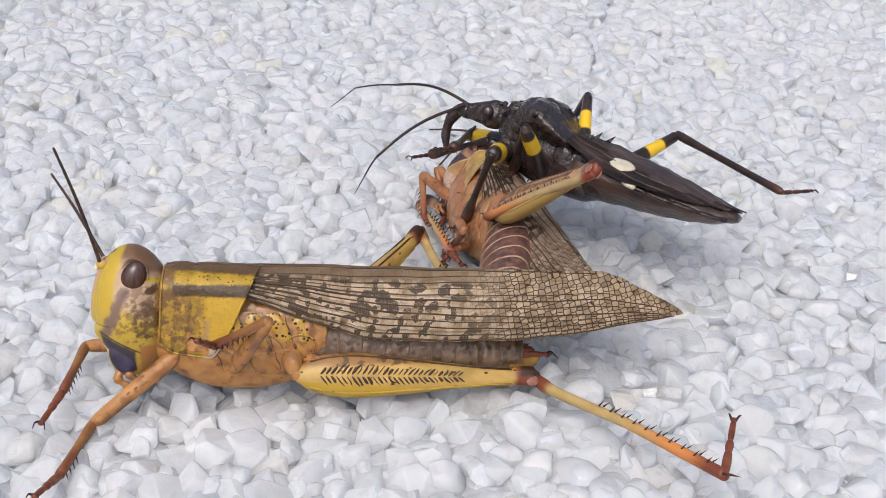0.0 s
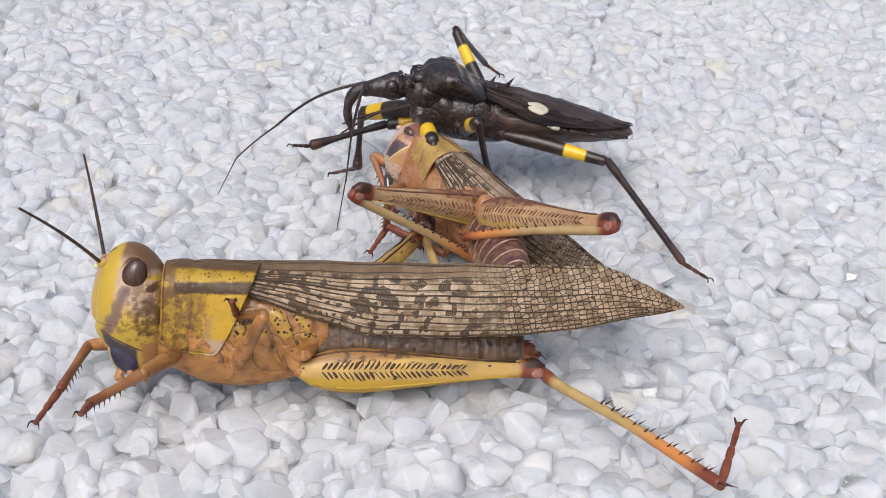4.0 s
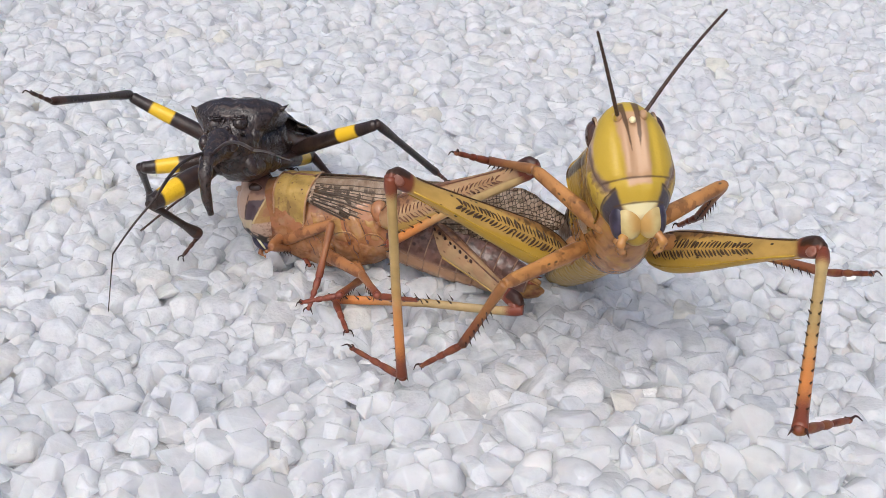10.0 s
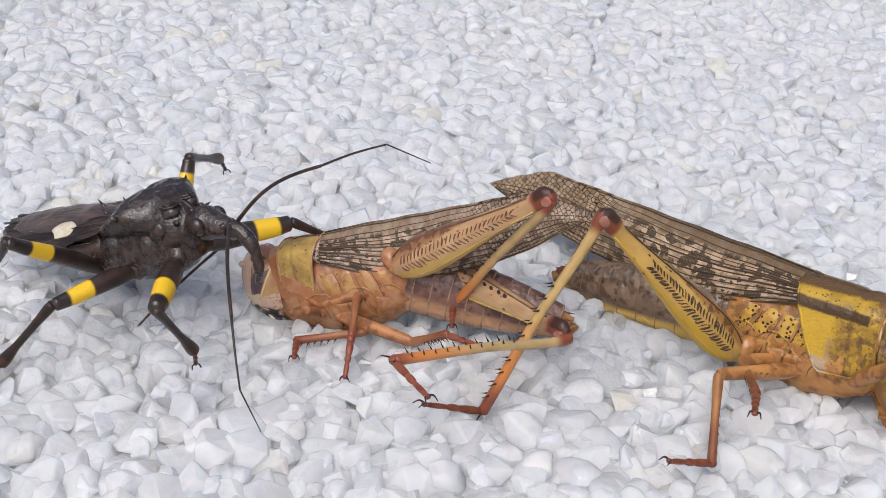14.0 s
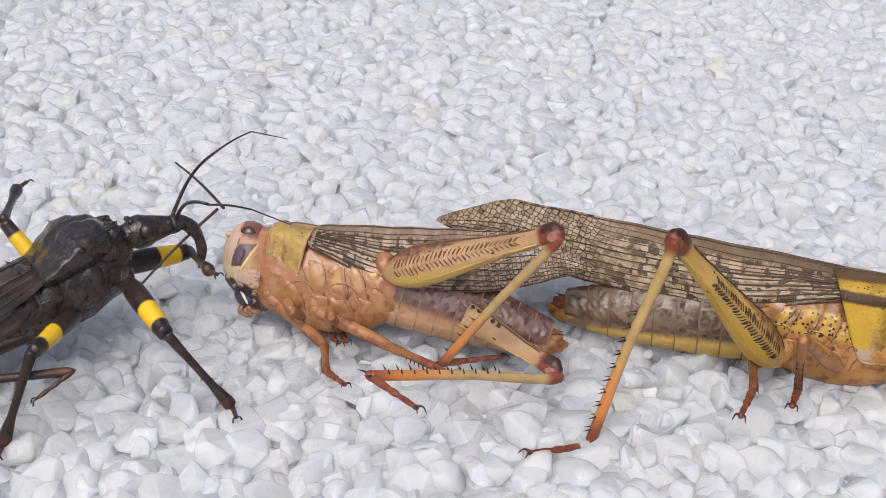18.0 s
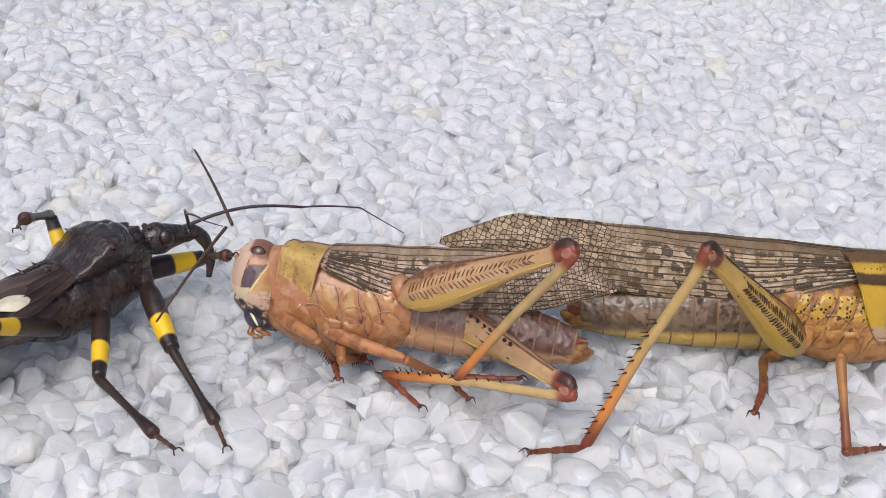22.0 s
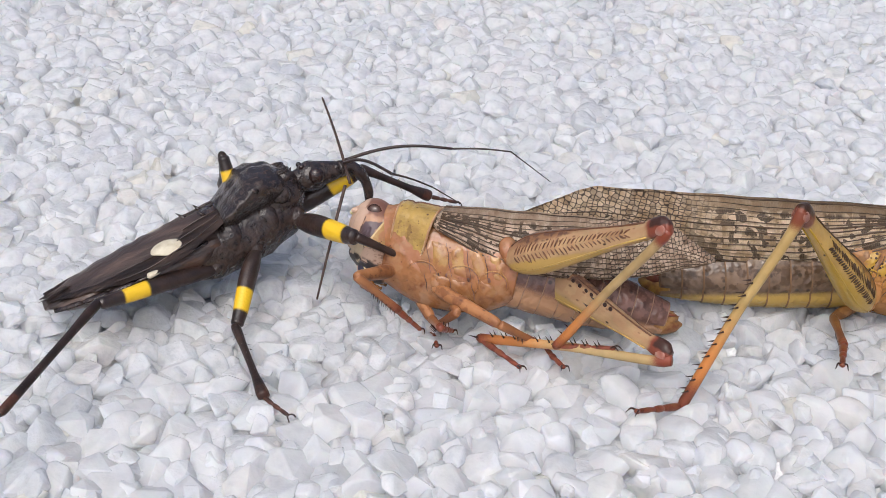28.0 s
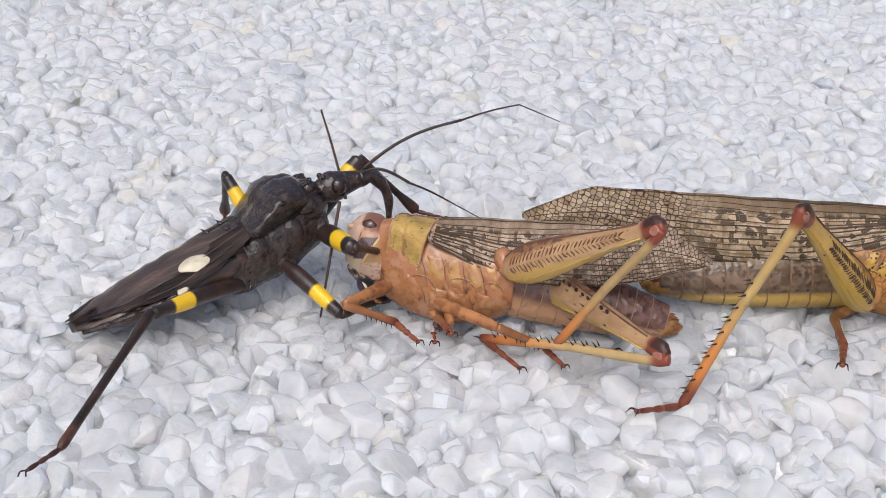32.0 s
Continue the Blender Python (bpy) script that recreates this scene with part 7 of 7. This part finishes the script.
    leg(bug[1]["MR"], [
        (2, 12.7, -0.9, -2.1, 20.5, -3.8, -6.7, 21.2, -0.5, -7), (3, 12.9, -1.7, -3.4, 16.9, 7, -3.3, 17.7, 9.9, -1.8),
        (6, 11.4, -6.5, -6.2, 9.1, -14.7, -10.4, 12.4, -14.1, -11.1), (7, 10.2, -8.7, -0.7, 6.3, -13.5, -7.9, 8.2, -10.7, -8.1),
        (8, 8.9, -10.1, -3.1, 2.3, -12.2, -9.5, -0.8, -12.4, -11), (9, 9, -10, -2.7, 2.4, -12.6, -9, -0.8, -12.7, -10.2),
        (10, 8.3, -10.4, -2.3, 1.1, -12.6, -8.1, -2, -12.7, -9.6), (11, 7.1, -10.8, -3.7, 7.3, -17, -11, 9.6, -19.4, -10.6),
        (12, 6.8, -10.9, -4.1, 14.7, -14.9, -7.4, 17.2, -17.2, -6.9), (13, 9.9, -9.4, -2.9, 5.8, -10.1, -11.4, 7.1, -13.1, -12.2),
        (14, 2.7, -11.1, -2.2, -4.7, -13.6, -7.6, -2.6, -16.3, -7.3), (17, 9, -10, -3.3, 0.6, -8.3, -7.5, 1.1, -11.7, -7.1),
        (18, -1, -9.2, -1.5, -6, -7.1, -9.3, -6.9, -10.3, -8.5), (19, 0.8, -10.1, -5.1, -0.8, -18.2, -9.8, -0.7, -21.6, -9.7),
        (20, 0.1, -9.8, -4.9, -1, -18.3, -9, -0.9, -21.7, -8.8), (21, 0.7, -10.2, -4.6, -0.5, -19, -8, -0.5, -22.4, -8),
        (22, -0.1, -9.4, -5.7, 0, -18.4, -8.6, 0, -21.8, -8.9), (23, 1, -10.3, -4.8, 1.7, -19.2, -8.1, 1.5, -22.5, -8.9),
        (24, 1, -9.9, -5.8, 1.6, -19, -8.4, 1.9, -22.4, -8.7), (25, 1.4, -10.6, -4.3, 1.7, -19.7, -6.8, 2, -23.1, -7.4),
        (28, -0.7, -8.1, -7, -1.4, -16.6, -11.1, -0.2, -19.5, -12.4), (29, -0.3, -9.5, -5, -0.6, -18.8, -7, 0.8, -21.3, -8.8),
        (31, -0.6, -9.2, -5.1, -1.2, -18.3, -7.9, -0.1, -21.3, -8.9), (31.6, -2.5, -6.5, -6, -2.9, -15.4, -9.3, -1.8, -18.4, -10.5),
        (32, 6.4, -9.5, -7.6, 13, -3.7, -11, 12.9, -6.9, -9.9),], 1.0)
    leg(bug[1]["HL"], [
        (0, 4.8, -5.1, 5.5, 10.8, -14.4, -6.1, 10.2, -10.7, -6.9), (1, -3.1, 11.9, 5.3, -2.8, -2, -2.6, -4.2, 1.5, -2.9),
        (2, -10.9, 7.5, 0.7, -19.8, 0.6, -10.7, -22.7, 3.1, -11.1), (3, -11.1, 8.4, -3.1, -19.4, 20.5, -9.4, -21.9, 23.3, -10),
        (6, -11.9, 6, -4.2, -13.5, 20.7, -10.3, -13.2, 24.4, -9.3), (7, -4.4, 13.9, 1.2, -16.1, 16.4, -9.5, -16.2, 20.2, -9.7),
        (8, 4, 14.6, 0, -9.7, 18.2, -7.4, -6.4, 20, -7.4), (9, 4.2, 14.5, 0, -9.1, 18.1, -8, -5.7, 19.8, -8),
        (10, 4.9, 13.8, 1.4, -8.1, 17.6, -7.1, -4.7, 19.2, -7.1), (11, 5.7, 14, -0.7, -4.7, 21.2, -10.5, -1.1, 21.9, -9.5),
        (12, 5.6, 14.2, -1.3, -4, 21.4, -11.8, -0.4, 22.1, -10.9), (13, 4.3, 14.6, -0.6, 1.3, 28.9, -7.2, 5, 28.9, -6.7),
        (14, -11, 7.8, -5.5, -24.2, 11.4, -13.8, -27.8, 12.8, -14), (17, -10.9, 7.1, -6.8, -24.3, 10.4, -15, -27.8, 11.7, -15.3),
        (32, -10.9, 7.1, -6.8, -24.3, 10.4, -15, -27.8, 11.7, -15.3),], 1.0)
    leg(bug[1]["HR"], [
        (0, -3.9, -13, 3.5, -18.1, -5.7, 2.5, -21.1, -3.8, 4), (1, -0.3, -13.4, 4.1, -11.3, -2, 2.2, -11.3, -5.6, 3.3),
        (2, -3.6, -13.2, 3.4, -14.9, -2, 1.4, -17, 0.6, 3.2), (3, 0.9, -13.3, 4.3, -2.8, -26.8, -3.5, -5, -23.7, -4.1),
        (6, 7, -2.2, 7.7, -4.3, -11.8, 1.5, -4.4, -8, 1.6), (7, -4.3, -12.8, 3.5, -16.6, -19.8, -4, -16.9, -16.1, -3.4),
        (8, 2.4, -14.3, 2, 17.9, -13, -1.7, 21.5, -13.1, -0.6), (8.5, 2.3, -14.3, 2.2, 17.7, -12, -1.5, 21.3, -11.8, -0.4),
        (9, 2.5, -14.1, 2.4, 17.9, -11.7, -1.2, 21.5, -11.6, 0), (10, 2, -13.4, 4, 17.8, -14.2, 6.3, 21.2, -14.4, 7.8),
        (11, -4.3, -14.1, 0.8, 11.7, -15.1, 1.1, 15.2, -15.1, 2.5), (12, 5.5, -12.1, 4, -4.6, -19.1, -6.3, -1.1, -19.5, -4.8),
        (13, 6.4, -9.6, 5.8, -8.3, -15.5, 3.8, -5.6, -18.1, 4.2), (14, 2.3, -12.8, 4.7, -11, -11.4, -4.1, -9.1, -14.7, -4.2),
        (17, -11.6, 0.6, -4.5, -5.2, -13.9, -6.5, -8.7, -13.1, -7.7), (22, -8.4, -9.9, 3.1, -12.5, 2.8, -5.7, -14.8, -0.2, -5.3),
        (23, -9, -8.5, 3.6, -16.7, 2.5, -5.1, -18.9, -0.6, -4.7), (24, -9.1, 5, -0.6, -16.5, -9.1, -1.9, -18.7, -12.2, -1.3),
        (25, -8.3, -9.7, 3.4, -16.2, 1.9, -4.4, -18.1, -1.4, -4), (28, -11, -7.4, 0.5, -21.1, -19.8, -0.6, -22.6, -23.2, 0.2),
        (29, -6.3, -11.3, 4, -18.4, -15.9, -5.4, -20.1, -18.7, -3.6), (31, -6.8, -10.9, 3.9, -19, -15.6, -5.3, -20.7, -18.3, -3.3),
        (32, -9.2, -10.1, 1.5, -20.7, -20.9, -1.2, -23.5, -23.4, -0.4),], 1.0)
    chain([big[4][0]], (15.7, 1.05, 3.9), [
        (0, 18.4, 8.3, 14.3), (2, 18.8, 11.6, 10.8), (3, 18, 11.3, 11.6), (6, 24.2, 10.8, 5.5), (7, 26, 5.6, 10.4), (8, 19, 12.4, 9.3),
        (8.5, 15.5, 10.5, 12.8), (9, 9.3, 6.1, 14), (10, 13, 9.8, 13.1), (11, 26.1, -5.8, 7.7),])
    chain([big[4][1]], (15.7, -1.05, 3.9), [
        (0, 22.5, -10.1, 10.3), (2, 20.7, -10.1, 11.8), (3, 19.9, -9.7, 12.6), (6, 18.4, -11.7, 10.9), (7, 12.3, -9.4, 13.3), (8, 28.2, -0.6, 7.6),
        (8.5, 23.2, 6.3, 11.6), (9, 27.5, 2.5, 8.1), (10, 28, -4.2, 6.7), (11, 23.8, -8.8, 10.4),])
    chain([big[1]], (-3.0, 0.0, -1.9), [
        (0, -21.5, -1, -2.6), (2, -21.4, -1.2, -2.6), (3, -21.5, -0.7, -2.4), (6, -21.4, -0.4, -3.7), (12, -21, -4.1, -1.3), (13, -21.3, -2.8, -2.1),
        (14, -21.3, -2.4, -2.2), (17, -21.5, -0.4, -3), (18, -21.5, -0.2, -3), (19, -21.5, 0.1, -3), (21, -21.5, 0.5, -3.1), (22, -21.5, 0.6, -3),])
    chain([prey[4][0]], (14.6, 0.98, 3.63), [
        (3, 22.2, -2.4, -4.3), (6, 21.8, 1.4, -5.3), (7, 14.7, 12.1, 0.5), (8, 21.1, 9.6, -0.5), (9, 21, 9.5, -0.7), (10, 20.1, 10.3, -0.4),
        (12, 18.9, 10.9, -0.4), (13, 20.8, 10.4, 1.2), (14, 22.2, 7.3, -2.2), (17, 18.8, 8.1, -4.4), (18, 19.5, 6.9, -4.9), (19, 19.2, 7.9, -4.3),
        (20, 18.3, 9.5, -3.2), (21, 17.3, 7.7, -5.3), (22, 17.4, 8.6, -4.5), (23, 17.5, 8.7, -4.4), (24, 17.4, 9.2, -3.9), (25, 17.5, 8.6, -4.5),
        (28, 14.5, 3.6, -7.6), (29, 15, 3.9, -7.5), (32, 14, 4.3, -7.4),])
    chain([prey[4][1]], (14.6, -0.98, 3.63), [
        (0, 24.8, 0.1, -1.5), (3, 23.3, -2, -3.9), (6, 23.4, -1.4, -3.8), (14, 23, -8.6, 1.9), (17, 22.1, -9.6, 5.2), (18, 22.7, -8.5, 6.8),
        (19, 22.3, -8.1, 8.4), (20, 21.3, -8.6, 9), (21, 21.7, -8.3, 9), (22, 21.5, -8.3, 9.2), (23, 21.5, -8.1, 9.4), (24, 21.8, -8, 9.2),
        (25, 21.9, -7.8, 9.3), (28, 20.8, -7.4, 10.9), (29, 20.8, -8.2, 10.1), (31, 20.6, -8.1, 10.4), (32, 20.4, -7.6, 11.1),])
    chain([prey[1]], (-2.8, 0.0, -0.8), [
        (0, -18.7, 6, -4.8), (1, -18.5, 6.7, -4.4), (2, -18.1, 7.8, -4.3), (3, -16.6, 10.7, -2.2), (6, -16.9, 9.8, 2.6), (7, -19.2, 3.6, -2.0), (10, -19.6, 2.4, -4.9),
        (11, -19.4, 0.8, -6.3), (12, -19.3, 1.2, -6.4), (13, -19, 1, -7.2), (14, -19.2, 0.9, -6.9), (17, -20, 0.4, -4), (18, -20.1, 0.3, -3.1),
        (19, -20.2, -0.1, -2.4), (20, -20.3, 0.2, -1.7), (21, -20.3, 0.1, -1.7), (22, -20.3, 0.4, -1.4), (23, -20.2, 0.1, -2.4),
        (24, -20.2, -1.7, -1.8), (25, -20.1, -2.2, -2.7), (28, -20, -2.8, -2.5), (29, -20, -2.5, -2.4), (31, -20.1, -2.4, -2.4),
        (32, -19.9, -3.3, -2.8),])
    for wing in big[2]:
        chain([wing], (4.0, 0.0, 4.0), [
            (0, -35.9, 1.8, 2.8), (2, -35.9, 2.1, 2.5), (3, -35.9, 2.4, 3), (6, -35.8, 3.8, 2.3), (7, -36, -0.4, 3.2), (8, -36, 0.2, 4.2),
            (8.5, -36, 0, 0.1), (11, -35.8, 0, 3.1), (12, -35.7, 0.5, 6), (13, -35.8, 2.3, 4.2), (14, -35.8, 2.3, 4.1), (17, -35.8, 3, 3.4),
            (18, -35.9, 2.1, 3.3), (19, -35.9, 2.4, 3.2), (21, -35.9, 2.1, 3.2), (22, -35.9, 2.3, 3),])
    for wing in prey[2]:
        chain([wing], (5.1, 0, 3.3), [(0.0, -24.2, 0, 3.0), (8.0, -24.2, 0, 3.5), (13.0, -23.8, 0, 6.5), (32.0, -23.6, 0, 7.6)])
    chain(bug[2][0], (16.0, 0.5, 0.9), [
        (0, 21.2, 7.8, -6.3, 19.1, 13.4, -7.1, 17.3, 18, -7.9), (1, 16.8, 11.4, -2.7, 18.5, 13.7, -8, 18.5, 15.3, -12.7),
        (2, 15.4, 11.6, -2.1, 16.4, 13.8, -7.6, 16.7, 15.7, -12.2), (3, 15.8, 11.8, -1.2, 15.9, 16.7, -4.7, 16.7, 18.8, -9.2),
        (6, 21, 10.5, -1.8, 22.1, 15.1, -5.6, 22.3, 16.7, -10.3), (7, 23.2, 9.4, 0.7, 26.7, 13.8, -1.5, 28.6, 15.8, -5.7),
        (8, 24.8, 7.9, 1, 29.6, 11.5, 1, 33.7, 14.2, 1.7), (9, 24.7, 8, 0.8, 29.5, 11.6, 0.6, 33.9, 14, 1.1),
        (10, 24.8, 7.5, 3.2, 29.6, 11, 3.9, 33.8, 13.7, 4.4), (11, 22.4, 8.7, 5.8, 26.6, 12.7, 7.2, 27.8, 16.9, 4.7),
        (12, 25.5, 5.6, 4.9, 30.2, 9.2, 5.9, 34, 12.5, 5.6), (13, 26.8, 2.9, 3.9, 29.4, 8.3, 3.1, 34.3, 7.6, 3.4),
        (14, 26.4, 1.6, 5.6, 31.9, 3.9, 6.5, 36.6, 2.9, 5.2), (17, 15.2, 10.9, 5.6, 15.7, 16.7, 7.2, 17.9, 21.1, 6),
        (18, 24.4, 8.2, 2.6, 29.5, 11.3, 2.1, 33.6, 12.4, -0.6), (19, 26.6, -3, 3.8, 31.7, -6, 4.3, 35.4, -7.9, 1.4),
        (20, 26.5, -3.9, 2.2, 31.6, -7.1, 1.9, 34.8, -8.5, -1.6), (21, 26.1, -3.2, 5, 31.1, -6.2, 6.3, 34.6, -9.2, 4.3),
        (22, 26, -5.1, 0.2, 30.6, -8.7, -1, 33, -11.9, -4.1), (23, 26.3, -4.5, 0.4, 31.2, -7.8, -0.7, 33.6, -10.6, -4),
        (24, 26.6, -3.8, 1.6, 31.8, -6.8, 0.8, 34.8, -8.2, -3), (25, 26.6, -3.8, 2.5, 32.4, -4.4, 1.4, 35.7, -5.3, -2.2),
        (28, 26.7, -2.9, -1.7, 31.7, -5.3, -3.8, 33.9, -7.6, -7.7), (29, 26.4, 1.2, -3.9, 31.2, 0.9, -7.5, 33.4, 1.6, -11.9),
        (31, 27, 0.4, -2.6, 32.1, -0.4, -5.5, 34.6, -1.2, -9.8), (32, 27, -2.7, 2, 32.4, -5.3, 1.6, 35.9, -5.8, -1.9),])
    chain(bug[2][1], (16.0, -0.5, 0.9), [
        (0, 27, -3.7, -0.4, 32.5, -4.5, -2.6, 35.8, -5.8, -6.1), (1, 24.2, -8.3, -0.9, 27.5, -13, -2.7, 29.6, -16.6, -5.5),
        (2, 26.3, -2, -3.9, 30.4, 0.7, -7.3, 31.6, 3.2, -11.5), (3, 25, 3.6, -5, 29, 6.2, -8.6, 30.4, 8.5, -12.8),
        (6, 18, -9.2, -6.3, 22.2, -9.9, -10.6, 24.7, -9.5, -14.9), (7, 26.7, 3.7, 0.5, 31.7, 2.5, -2.4, 34.6, 3.1, -6.5),
        (8, 26.4, 1, -3.7, 29.1, -0.6, -8.9, 30.8, -0.2, -13.5), (9, 26.5, 0.9, -3.5, 29.2, -0.8, -8.6, 30.9, -0.5, -13.3),
        (10, 27.4, -0.8, -0.4, 30.4, -3.9, -4.5, 33.2, -3.6, -8.7), (11, 27.2, -0.5, -1.5, 31, -1.2, -6.2, 35.2, 0.4, -8.2),
        (12, 27.2, -0.7, -1.6, 31.8, -1.1, -5.4, 36.1, 0.4, -7.6), (13, 24.8, -7.9, 0.4, 25.2, -12.4, -3.5, 28.6, -14.3, -6.6),
        (14, 22.5, -9.1, -3.2, 24.2, -12, -8.1, 28.1, -14.6, -9.8), (17, 23.6, -9, 2, 27.8, -13.3, 2, 31.2, -16.9, 2.5),
        (18, 16.5, -11.2, 5, 18.1, -17, 5.4, 19.3, -21.8, 4.8), (19, 14.9, -11.6, 3.7, 15.7, -17.5, 4, 16.7, -22.3, 2.9),
        (20, 15, -11.7, 3.3, 14.7, -17.6, 4, 13.4, -22.4, 5), (21, 12.4, -11.3, 2.5, 10.9, -17.1, 2.8, 9.1, -21.8, 2.9),
        (22, 11.5, -10, 5.5, 10.3, -15.9, 6.1, 9.3, -20.7, 6.8), (23, 12.4, -10.4, 5.6, 12.1, -16.1, 7.3, 12.4, -21.1, 6.8),
        (24, 16.4, -11.8, 2.7, 16.4, -17.8, 3.6, 15.7, -22.6, 4.5), (25, 20.5, -11, 2.2, 20, -16.9, 3, 18.9, -21.7, 3.8),
        (28, 17.8, -11.8, 1.5, 19.6, -17.5, 0.6, 20.1, -22.4, 0), (29, 17.4, -11.8, -0.4, 17.3, -17.8, 0.1, 17.4, -22.8, 0),
        (32, 16.6, -11.9, 1.9, 17.6, -17.7, 0.8, 18, -22.7, 0.1),])
    for ob in bug[3]:
        glide(ob, [(t, pose(2.5 * MM, 0, 0.5 * MM, 0, -droop, 0) @ pose(-2.5 * MM, 0, -0.5 * MM)) for t, droop in (
            (0.0, 2), (2.0, 3), (3.0, 7), (6.0, 3), (7.0, -1), (8.0, 8), (9.5, 10), (10.5, 30), (11.0, 38), (12.0, 38), (12.5, 0), (13.0, 12), (14.0, 0), (32.0, 0))])


motions()
